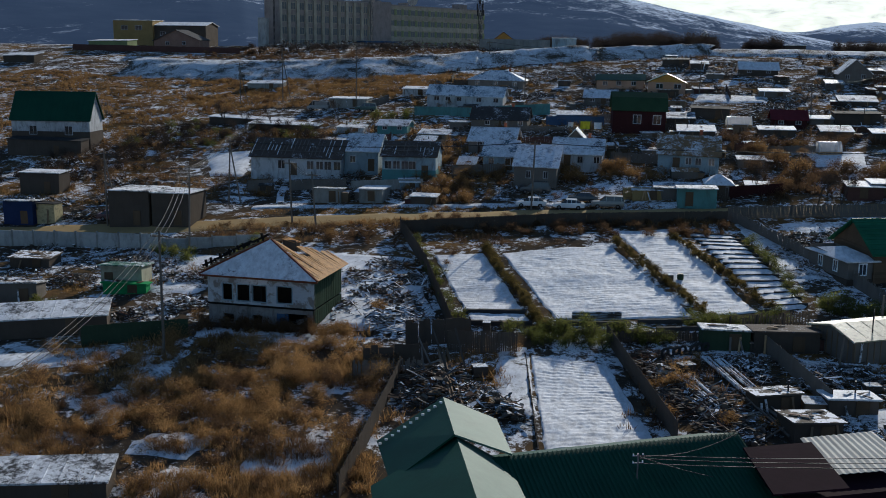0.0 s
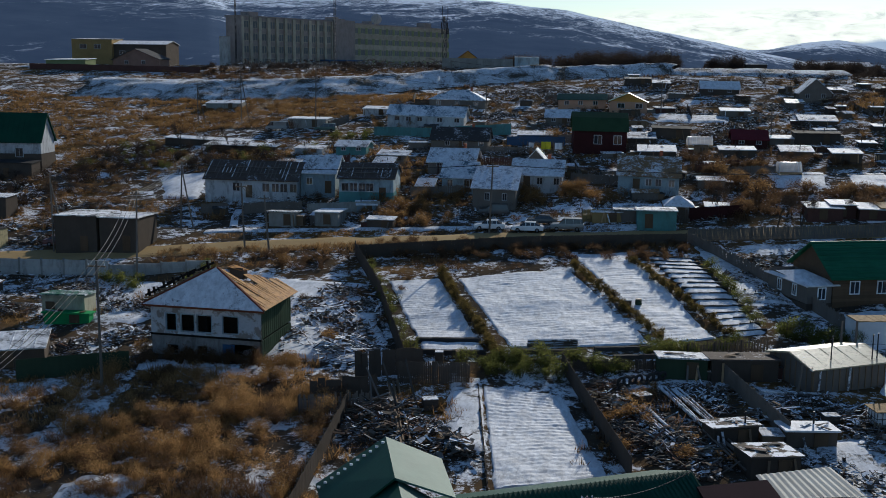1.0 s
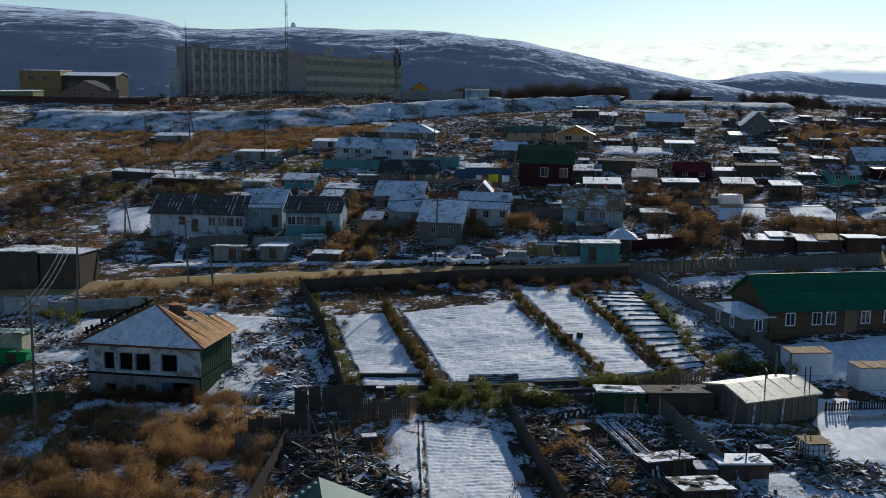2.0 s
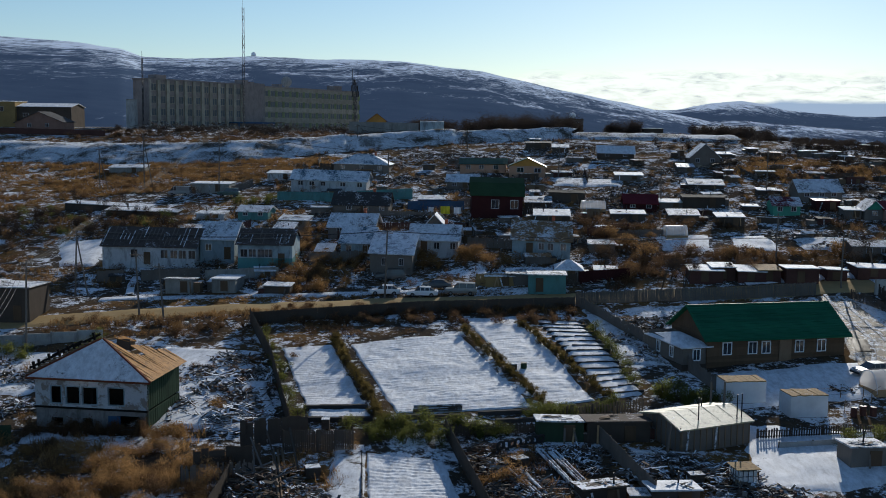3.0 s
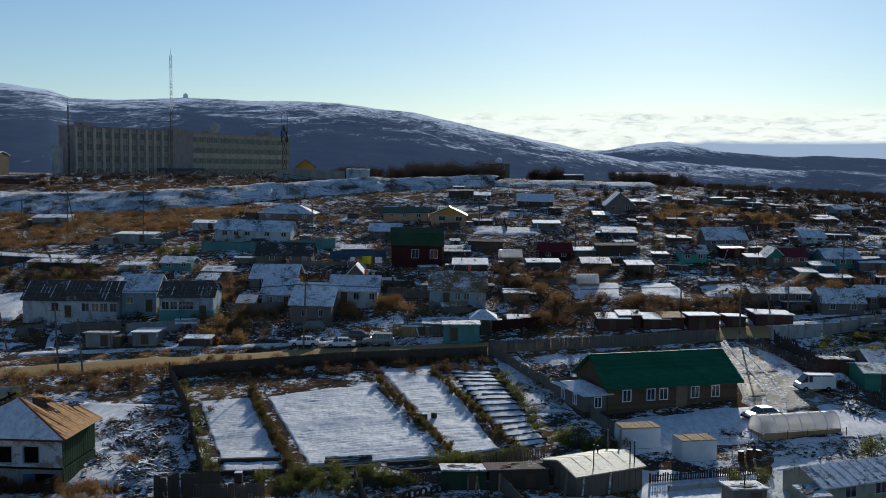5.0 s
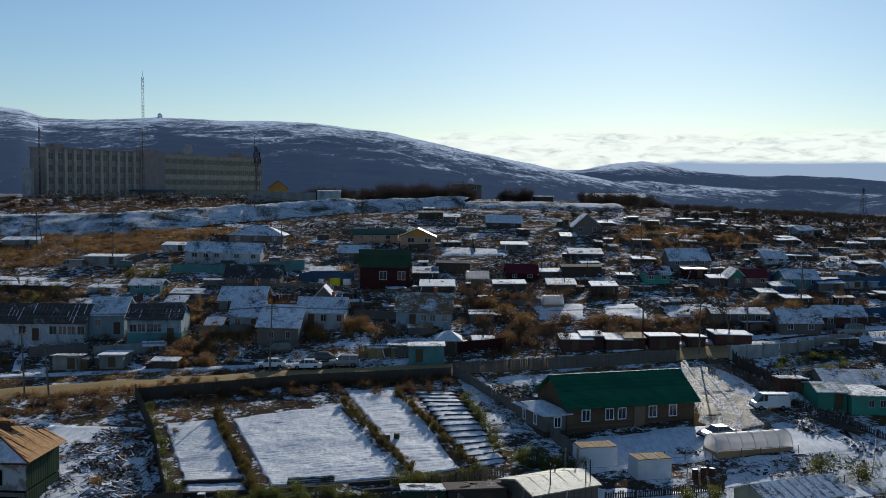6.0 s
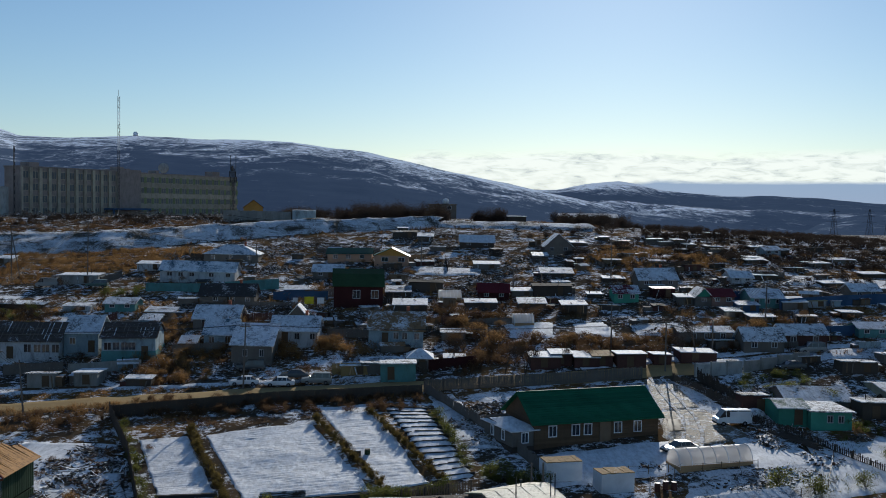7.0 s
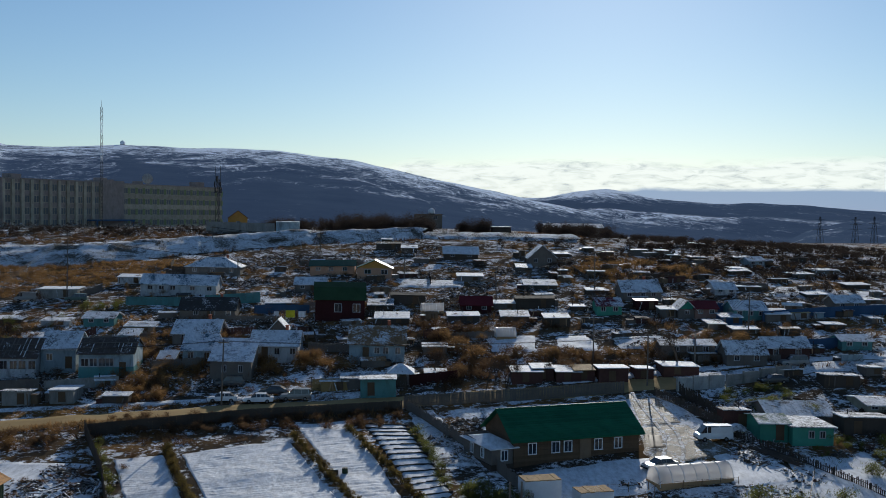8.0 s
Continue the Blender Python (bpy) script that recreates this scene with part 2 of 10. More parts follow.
def sheet(name, corners, material, label, category, lift=0.06, step=0.8, wob=0.5, kind="structure", rows=0.0, heave=0.0):
    """A patch that lies on the ground inside the polygon of four corners, with an uneven edge."""
    a, b, c, d = [Vector(p) for p in corners]
    nu, nv = max(3, int((b - a).length / step)), max(3, int((d - a).length / step))
    verts, faces = [], []
    for j in range(nv + 1):
        for i in range(nu + 1):
            u, v = i / nu, j / nv
            p = (a.lerp(b, u)).lerp(d.lerp(c, u), v)
            edge = min(i, nu - i, j, nv - j) == 0
            if edge and wob:
                p = p + Vector((noise.noise((p.x * 0.5, p.y * 0.5, 1)), noise.noise((p.x * 0.5, p.y * 0.5, 9)))) * wob
            z = ground_z(p.x, p.y) + (lift if not edge else -0.05)
            if heave:
                lump = noise.noise((p.x * 0.09, p.y * 0.2, 5)) * 1.3 + noise.noise((p.x * 0.4, p.y * 0.5, 7)) * 0.35 + noise.noise((p.x * 1.1, p.y * 0.9, 8)) * 0.45
                z += heave * (1.0 + 0.22 * lump) * min(v / 0.42, (1 - v) / 0.58)
            if rows:
                row = math.sin(v * nv * step / rows * math.tau + 1.8 * noise.noise((p.x * 0.5, p.y * 0.5, 2)))
                z += 0.013 * row * (1.0 + 1.6 * noise.noise((p.x * 0.35, p.y * 0.35, 12))) + noise.noise((p.x * 3.4, p.y * 2.6, 4)) * 0.045 + noise.noise((p.x * 0.9, p.y * 0.9, 6)) * 0.03
            verts.append((p.x, p.y, z + noise.noise((p.x * 0.16, p.y * 0.16, 0.0)) * 0.22 + noise.noise((p.x * 0.6, p.y * 0.6, 3.0)) * 0.07))
    w = nu + 1
    faces = [(j * w + i, j * w + i + 1, (j + 1) * w + i + 1, (j + 1) * w + i) for j in range(nv) for i in range(nu)]
    ob = raw_mesh(name, verts, faces, material, smooth=True)
    return tagged(ob, label, category, kind=kind)


# ---- surfaces of the settlement ----
plain("whitewash", (0.50, 0.51, 0.52), 0.85, vary=0.25, dirt=0.8)
plain("pale_blue_paint", (0.31, 0.385, 0.42), 0.8, vary=0.22, dirt=0.7)
plain("grey_boards", (0.17, 0.15, 0.128), 0.9, vary=0.35, streak=True)
plain("dark_boards", (0.088, 0.072, 0.058), 0.9, vary=0.35, streak=True)
plain("brown_logs", (0.125, 0.087, 0.055), 0.85, vary=0.35, streak=True)
plain("red_boards", (0.052, 0.019, 0.019), 0.75, vary=0.25, streak=True)
plain("rust_sheet", (0.10, 0.053, 0.044), 0.7, vary=0.35)
plain("green_paint", (0.06, 0.24, 0.16), 0.7, vary=0.2, dirt=0.4)
plain("mint_paint", (0.09, 0.28, 0.20), 0.7, vary=0.2)
plain("turquoise_paint", (0.12, 0.26, 0.25), 0.75, vary=0.22, dirt=0.5)
plain("navy_paint", (0.020, 0.032, 0.085), 0.6, vary=0.2)
plain("blue_paint", (0.055, 0.10, 0.18), 0.6, vary=0.2)
plain("ochre_paint", (0.50, 0.27, 0.07), 0.75, vary=0.15)
plain("peach_paint", (0.47, 0.29, 0.19), 0.8, vary=0.15)
plain("concrete", (0.29, 0.285, 0.26), 0.9, vary=0.22, dirt=0.5)
plain("pale_concrete", (0.40, 0.40, 0.38), 0.9, vary=0.25, dirt=0.5)
plain("cream_render", (0.36, 0.35, 0.26), 0.9, vary=0.2, dirt=0.5)
plain("green_tile", (0.22, 0.26, 0.13), 0.85, vary=0.2)
plain("white_paint", (0.78, 0.79, 0.80), 0.55, vary=0.08)
plain("white_foam", (0.74, 0.76, 0.78), 0.7, vary=0.08)
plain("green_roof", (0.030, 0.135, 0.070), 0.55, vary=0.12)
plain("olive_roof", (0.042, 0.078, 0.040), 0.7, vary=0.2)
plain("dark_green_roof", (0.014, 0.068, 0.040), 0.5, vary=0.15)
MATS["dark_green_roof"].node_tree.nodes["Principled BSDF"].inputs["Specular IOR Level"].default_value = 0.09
plain("red_roof", (0.12, 0.02, 0.025), 0.5, vary=0.2)
plain("slate_roof", (0.085, 0.082, 0.08), 0.85, vary=0.3)
plain("tar_roof", (0.058, 0.055, 0.052), 0.9, vary=0.3)
plain("plywood", (0.42, 0.28, 0.15), 0.8, vary=0.25)
plain("timber", (0.20, 0.145, 0.095), 0.85, vary=0.35, streak=True)
plain("steel", (0.20, 0.20, 0.21), 0.5, 0.6, vary=0.25)
plain("dark_steel", (0.05, 0.05, 0.052), 0.55, 0.5, vary=0.3)
# black of charred timber, also stands in for the shade inside the ruin
plain("soot_and_shade", (0.018, 0.017, 0.016), 0.9)
plain("rubber", (0.016, 0.016, 0.017), 0.8)
plain("brick", (0.28, 0.105, 0.065), 0.9, vary=0.3)
plain("road_dirt", (0.44, 0.31, 0.145), 0.97, vary=0.3, grain=1.5, coarse=0.15)
snowy("snow_thick", (0.10, 0.09, 0.08), 0.72, 0.75)
snowy("snow_roof", (0.13, 0.13, 0.135), 0.56, 0.75)
snowy("snow_half", (0.085, 0.082, 0.08), 0.52, 0.8)
snowy("snow_thin", (0.075, 0.072, 0.07), 0.30, 0.8)
snowy("snow_blue", (0.09, 0.16, 0.22), 0.54, 0.6)
snowy("snow_red", (0.15, 0.03, 0.035), 0.45, 0.6)
snowy("snow_green", (0.04, 0.14, 0.09), 0.45, 0.6)
snowy("zinc_sheet", (0.46, 0.41, 0.24), 0.02, 0.5, 0.0, 0.5)
snowy("snow_ground", (0.16, 0.12, 0.07), 0.80, 0.8, size=1.3)
snowy("snow_patchy", (0.10, 0.085, 0.06), 0.55, 0.85, size=0.35)
snowy("snow_drift", (0.10, 0.085, 0.06), 0.50, 0.85, size=0.16)


def glass_material():
    m, nt, b = nodes_of("window_glass", 0.08)
    b.inputs["Base Color"].default_value = (0.02, 0.025, 0.032, 1)
    b.inputs["Specular IOR Level"].default_value = 0.7
    n = noise_node(nt, 0.6, 2.0)
    bump(nt, b, n, 0.05, 0.02)
    return m


for shiny, level in (("zinc_sheet", 0.06), ("snow_sheen", 0.3), ("snow_ground", 0.16), ("snow_thick", 0.12), ("snow_roof", 0.12), ("snow_half", 0.10), ("snow_patchy", 0.07)):
    if shiny in MATS:
        MATS[shiny].node_tree.nodes["Principled BSDF"].inputs["Specular IOR Level"].default_value = level
plain("block_concrete", (0.33, 0.285, 0.26), 0.9, vary=0.2, dirt=0.4)
plain("block_render", (0.43, 0.385, 0.30), 0.9, vary=0.2, dirt=0.4)
MATS["snow_drift"].node_tree.nodes["Bump"].inputs["Distance"].default_value = 0.5
MATS["snow_drift"].node_tree.nodes["Principled BSDF"].inputs["Specular IOR Level"].default_value = 0.07
for deep in ("snow_ground", "snow_patchy"):
    MATS[deep].node_tree.nodes["Bump"].inputs["Distance"].default_value = 0.13
glass_material()
# office panes lightened to grey: distance haze put into the glass colour
plain("hazed_glass", (0.10, 0.11, 0.12), 0.35, vary=0.3)


def opening_part(ob, side, u, zc, ww, wh, w, d, frame_m="white_paint", bars=1, pane_m="window_glass"):
    """A window set on a wall: side f, b, l or r; u along the wall from its middle."""
    spin = {"f": 0, "r": 90, "b": 180, "l": 270}[side]
    off = d / 2 if side in "fb" else w / 2
    m = Matrix.Rotation(radians(spin), 4, "Z") @ Matrix.Translation((u, -off, zc))
    bm = bmesh.new()
    t = min(0.11, ww * 0.14)
    for x0, x1, z0, z1 in ((-ww / 2, ww / 2, wh / 2 - t, wh / 2), (-ww / 2, ww / 2, -wh / 2, -wh / 2 + t), (-ww / 2, -ww / 2 + t, -wh / 2 + t, wh / 2 - t), (ww / 2 - t, ww / 2, -wh / 2 + t, wh / 2 - t)):
        slab(bm, x0, x1, -0.07, 0.02, z0, z1, m)
    for k in range(bars):
        c = -ww / 2 + ww * (k + 1) / (bars + 1)
        slab(bm, c - t / 3, c + t / 3, -0.06, 0.0, -wh / 2 + t, wh / 2 - t, m)
    win = part("window", bm, MATS[frame_m], ob)
    bm = bmesh.new()
    slab(bm, -ww / 2 + t * 0.9, ww / 2 - t * 0.9, -0.03, -0.01, -wh / 2 + t * 0.9, wh / 2 - t * 0.9, m)
    part("pane", bm, MATS[pane_m], win)


def door_part(ob, side, u, ww, wh, w, d, mat="brown_logs", name="door"):
    spin = {"f": 0, "r": 90, "b": 180, "l": 270}[side]
    off = d / 2 if side in "fb" else w / 2
    m = Matrix.Rotation(radians(spin), 4, "Z") @ Matrix.Translation((u, -off, 0))
    bm = bmesh.new()
    slab(bm, -ww / 2, ww / 2, -0.06, 0.01, 0.05, wh, m)
    slab(bm, -ww / 2 - 0.08, -ww / 2, -0.08, 0.01, 0.0, wh + 0.08, m)
    slab(bm, ww / 2, ww / 2 + 0.08, -0.08, 0.01, 0.0, wh + 0.08, m)
    slab(bm, -ww / 2, ww / 2, -0.08, 0.01, wh, wh + 0.08, m)
    slab(bm, ww / 2 - 0.16, ww / 2 - 0.1, -0.11, -0.06, wh * 0.45, wh * 0.52, m)
    part(name, bm, MATS[mat], ob)


def ribbed(bm, quad, thick):
    """A lapped sheet roof: like plate(), with raised joints that run from the first edge to the third."""
    a, b, c, d = [Vector(p) for p in quad]
    up = (b - a).cross(d - a).normalized()
    run = (d - a).normalized()
    a = a - run * 0.16 * (1 + noise.noise((b.x * 3.1, d.y * 2.7, a.z))) * 0.8 + up * 0.07 * noise.noise((d.y * 1.9, b.x, 4.0))
    b = b - run * 0.16 * (1 + noise.noise((a.z * 3.1, b.x * 2.7, d.y))) * 0.8 + up * 0.07 * noise.noise((b.x * 2.3, d.y, 8.0))
    n = max(2, int((b - a).length / 1.0))
    us = [(0.0, 0.0)]
    e = 0.035 / (b - a).length
    for i in range(1, n):
        u = (i + 0.12 * noise.noise((i * 1.7, a.x, a.y))) / n
        us += [(u - e, 0.0), (u - e * 0.8, 0.025), (u + e * 0.8, 0.025), (u + e, 0.0)]
    us.append((1.0, 0.0))
    low = [bm.verts.new(p - up * thick) for p in (a, b, c, d)]
    front = [bm.verts.new(a.lerp(b, u) + up * z) for u, z in us]
    back = [bm.verts.new(d.lerp(c, u) + up * z) for u, z in us]
    for i in range(len(us) - 1):
        bm.faces.new((front[i], front[i + 1], back[i + 1], back[i]))
    bm.faces.new([low[0], low[1]] + front[::-1])
    bm.faces.new([low[2], low[3]] + back)
    bm.faces.new((low[1], low[2], back[-1], front[-1]))
    bm.faces.new((low[3], low[0], front[0], back[0]))
    bm.faces.new(low[::-1])


def roof_shape(bm, kind, w, d, h, rise, over, thick=0.14, laps=True):
    lay = ribbed if laps else plate
    W, D = w / 2 + over, d / 2 + over
    k = rise * over / (d / 2)
    if kind == "gable":
        lay(bm, ((-W, -D, h - k), (W, -D, h - k), (W, 0, h + rise), (-W, 0, h + rise)), thick)
        lay(bm, ((W, D, h - k), (-W, D, h - k), (-W, 0, h + rise), (W, 0, h + rise)), thick)
    elif kind == "cross":
        k = rise * over / (w / 2)
        plate(bm, ((-W, D, h - k), (-W, -D, h - k), (0, -D, h + rise), (0, D, h + rise)), thick)
        plate(bm, ((W, -D, h - k), (W, D, h - k), (0, D, h + rise), (0, -D, h + rise)), thick)
    elif kind == "hip":
        r = max(0.3, W - D * 0.9)
        plate(bm, ((-W, -D, h), (W, -D, h), (r, 0, h + rise), (-r, 0, h + rise)), thick)
        plate(bm, ((W, D, h), (-W, D, h), (-r, 0, h + rise), (r, 0, h + rise)), thick)
        plate(bm, ((W, -D, h), (W, D, h), (r, 0, h + rise)), thick)
        plate(bm, ((-W, D, h), (-W, -D, h), (-r, 0, h + rise)), thick)
    elif kind == "mansard":
        y1, z1 = d * 0.30, h + rise * 0.72
        plate(bm, ((-W, -D, h - 0.15), (W, -D, h - 0.15), (W, -y1, z1), (-W, -y1, z1)), thick)
        plate(bm, ((-W, -y1, z1), (W, -y1, z1), (W, 0, h + rise), (-W, 0, h + rise)), thick)
        plate(bm, ((W, D, h - 0.15), (-W, D, h - 0.15), (-W, y1, z1), (W, y1, z1)), thick)
        plate(bm, ((W, y1, z1), (-W, y1, z1), (-W, 0, h + rise), (W, 0, h + rise)), thick)
    elif kind == "shed":  # low at the front
        lay(bm, ((-W, -D, h), (W, -D, h), (W, D, h + rise), (-W, D, h + rise)), thick)
    elif kind == "lean":  # low at the back
        lay(bm, ((-W, -D, h + rise), (W, -D, h + rise), (W, D, h), (-W, D, h)), thick)


def wall_body(bm, kind, w, d, h, rise):
    x, y = w / 2, d / 2
    slab(bm, -x, x, -y, y, -1.2, h)
    eps = 0.02
    if kind in ("gable", "mansard"):
        for s in (-1, 1):
            prof = [(-y, h), (y, h), (0, h + rise - 0.1)] if kind == "gable" else [(-y, h), (y, h), (d * 0.28, h + rise * 0.68), (0, h + rise - 0.1), (-d * 0.28, h + rise * 0.68)]
            a = [bm.verts.new((s * x, p, q - eps)) for p, q in prof]
            b = [bm.verts.new((s * (x - 0.15), p, q - eps)) for p, q in prof]
            bm.faces.new(a if s > 0 else a[::-1])
            bm.faces.new(b[::-1] if s > 0 else b)
    elif kind == "cross":
        for s in (-1, 1):
            a = [bm.verts.new(p) for p in ((-x, s * y, h - eps), (x, s * y, h - eps), (0, s * y, h + rise - 0.1))]
            bm.faces.new(a if s < 0 else a[::-1])
    elif kind in ("shed", "lean"):
        s = 1 if kind == "shed" else -1
        a, b, c = (s * -y, h - eps), (s * y, h - eps), (s * y, h + rise - 0.08)
        for q in (-x, x):
            bm.faces.new([bm.verts.new((q, p, z)) for p, z in (a, b, c)])
        bm.faces.new([bm.verts.new(p) for p in ((-x, s * y, h - eps), (x, s * y, h - eps), (x, s * y, h + rise - 0.08), (-x, s * y, h + rise - 0.08))])


def roof_laths(ob, w, d, h, rise, over):
    """Snow-topped laths nailed up the front slope of a tarred roof."""
    rg = random.Random(int(w * 100 + d))
    W, D, k = w / 2 + over, d / 2 + over, rise * over / (d / 2)
    foot, head = Vector((0, -D, h - k + 0.1)), Vector((0, 0, h + rise + 0.1))
    n = int(2 * W / 0.62)
    for i in range(n):
        if rg.random() < 0.25:
            continue
        x = -W + 0.3 + (2 * W - 0.6) * i / (n - 1)
        a, b = foot.lerp(head, rg.choice((0.02, 0.1, 0.3, 0.45))), foot.lerp(head, rg.choice((0.6, 0.75, 0.9, 0.98)))
        bm = bmesh.new()
        plate(bm, ((x - 0.06, a.y, a.z), (x + 0.06, a.y, a.z), (x + 0.06, b.y, b.z), (x - 0.06, b.y, b.z)), 0.08)
        part("roof_lath", bm, MATS[rg.choice(("snow_half", "snow_roof", "grey_boards"))], ob)
    for f in (0.3, 0.62):
        bm = bmesh.new()
        p = foot.lerp(head, f)
        slab(bm, -W + 0.2, W - 0.2, p.y - 0.05, p.y + 0.05, p.z - 0.03, p.z + 0.05)
        part("roof_batten", bm, MATS["grey_boards"], ob)


def clutter(ob, w, d, h, tilt, x, y):
    """What gathers round a shed: boards leaning on it, a low lean-to, a stovepipe."""
    rg = random.Random(int(abs(x * 91 + y * 37)))
    if rg.random() < 0.55:
        s = rg.choice((-1, 1))
        ww, dd, hh = rg.uniform(0.8, 1.7), min(d, rg.uniform(1.0, 2.4)), h * rg.uniform(0.45, 0.75)
        m = Matrix.Translation((s * (w / 2 + ww / 2 + 0.02), rg.uniform(-0.3, 0.3), 0))
        bm = bmesh.new()
        slab(bm, -ww / 2, ww / 2, -dd / 2, dd / 2, -1.0, hh, m)
        part("lean_to", bm, MATS[rg.choice(("dark_boards", "grey_boards", "timber", "rust_sheet"))], ob)
        bm = bmesh.new()
        q = [m @ Vector(p) for p in ((-ww / 2 - 0.1, -dd / 2 - 0.15, hh + 0.06), (ww / 2 + 0.15, -dd / 2 - 0.15, hh + 0.02), (ww / 2 + 0.15, dd / 2 + 0.1, hh + 0.16), (-ww / 2 - 0.1, dd / 2 + 0.1, hh + 0.2))]
        plate(bm, q, 0.06)
        part("lean_to_roof", bm, MATS[rg.choice(("snow_half", "snow_roof", "snow_thin", "rusty_patch", "snow_thick"))], ob)
    for k in range(rg.choice((0, 0, 1, 2, 3))):
        u = rg.uniform(-w / 2, w / 2)
        bm = bmesh.new()
        slab(bm, -0.09, 0.09, -0.02, 0.02, -0.1, h * rg.uniform(0.7, 1.1), Matrix.Translation((u, -d / 2 - 0.45, 0)) @ Matrix.Rotation(radians(-14), 4, "X") @ Matrix.Rotation(radians(rg.uniform(-18, 18)), 4, "Y"))
        part("leaning_board", bm, MATS[rg.choice(("timber", "grey_boards", "plywood", "snow_half"))], ob)
    for k in range(4 if y < 110 else rg.choice((0, 1, 2))):
        u, v = rg.uniform(-w / 2.6, w / 2.6), rg.uniform(-d / 3, d / 3)
        bm = bmesh.new()
        slab(bm, -rg.uniform(0.3, 0.9), rg.uniform(0.3, 0.9), -0.09, rg.uniform(0.05, 0.3), 0, 0.06, Matrix.Translation((u, v, h + abs(tilt) / 2 + tilt * v / (d + 0.4) + 0.12)) @ Matrix.Rotation(math.atan2(tilt, d + 0.4), 4, "X") @ Matrix.Rotation(rg.uniform(0, 3.1), 4, "Z"))
        part("loose_board", bm, MATS[rg.choice(("timber", "grey_boards", "snow_half", "rust_sheet"))], ob)
    if rg.random() < 0.3:
        u, v = rg.uniform(-w / 3, w / 3), rg.uniform(-d / 4, d / 4)
        bm = bmesh.new()
        rod(bm, (u, v, h - 0.2), (u, v, h + rg.uniform(0.9, 1.5)), 0.07, sides=6)
        part("stovepipe", bm, MATS["dark_steel"], ob)


def house(name, x, y, yaw, w, d, h, kind, wall_m, roof_m, rise=1.0, over=0.35, wins=(), doors=(), chimney=None, label="", category="house", gable_m=None, group="", z=None, frame_m="whitewash", plinth=0.0, plinth_m="concrete", laps=True):
    """A small building. wins: (side, u, height of its middle, width, height); doors: (side, u, width, height)."""
    ob = tagged(base(name, x, y, yaw, z), label, category, group)
    if group == "row of garages along the road":
        ob.scale = (1.0, 0.75, 0.8)
    elif group == "sheds on the hillside":
        ob.scale = (1.0, 0.7, 0.9)
    elif category == "house" and 150 < y < 262 and (x > 20 or y > 202) and h < 2.5:
        ob.scale = (1.0, 0.8, 0.82)
    if h < 4:
        ob.rotation_euler = (radians(1.6 * noise.noise((x, y, 1.5))), radians(2.4 * noise.noise((x, y, 6.5))), radians(yaw))
    bm = bmesh.new()
    wall_body(bm, kind, w, d, h, rise)
    part("wall", bm, MATS[wall_m], ob)
    bm = bmesh.new()
    roof_shape(bm, kind, w, d, h + 0.05, rise, over, 0.14, laps)
    part("roof", bm, MATS[roof_m], ob)
    if roof_m == "slate_snow" and kind == "gable":
        roof_laths(ob, w, d, h + 0.05, rise, over)
    if gable_m and kind == "cross":
        bm = bmesh.new()
        vs = [bm.verts.new(p) for p in ((-w / 2, -d / 2 - 0.04, h), (w / 2, -d / 2 - 0.04, h), (0, -d / 2 - 0.04, h + rise - 0.12))]
        bm.faces.new(vs)
        part("gable", bm, MATS[gable_m], ob)
    if plinth:
        bm = bmesh.new()
        slab(bm, -w / 2 - 0.06, w / 2 + 0.06, -d / 2 - 0.06, d / 2 + 0.06, -1.1, plinth)
        part("plinth", bm, MATS[plinth_m], ob)
    for side, u, zc, ww, wh in wins:
        opening_part(ob, side, u, zc, ww, wh, w, d, frame_m, 1 if ww > 0.7 else 0)
    for side, u, ww, wh in doors:
        door_part(ob, side, u, ww, wh, w, d)
    if category == "shed" and w < 9 and h < 3:
        clutter(ob, w, d, h, {"shed": rise, "lean": -rise}.get(kind, 0.0), x, y)
    if chimney:
        cx, cy, ch = chimney
        bm = bmesh.new()
        slab(bm, cx - 0.25, cx + 0.25, cy - 0.25, cy + 0.25, h - 0.2, h + rise + ch)
        slab(bm, cx - 0.3, cx + 0.3, cy - 0.3, cy + 0.3, h + rise + ch, h + rise + ch + 0.1)
        part("chimney", bm, MATS["brick"], ob)
    return ob


def shed(x, y, yaw, w, d, h, kind="shed", wall_m="grey_boards", roof_m="snow_roof", rise=0.35, label="weathered board shed with a snow-covered roof", door=True, name="shed", category="shed", group="", laps=True):
    return house(name, x, y, yaw, w, d, h, kind, wall_m, roof_m, rise, 0.2, (), (("f", w * 0.18, min(0.9, w * 0.35), min(1.85, h * 0.86)),) if door else (), None, label, category, group=group, laps=laps)


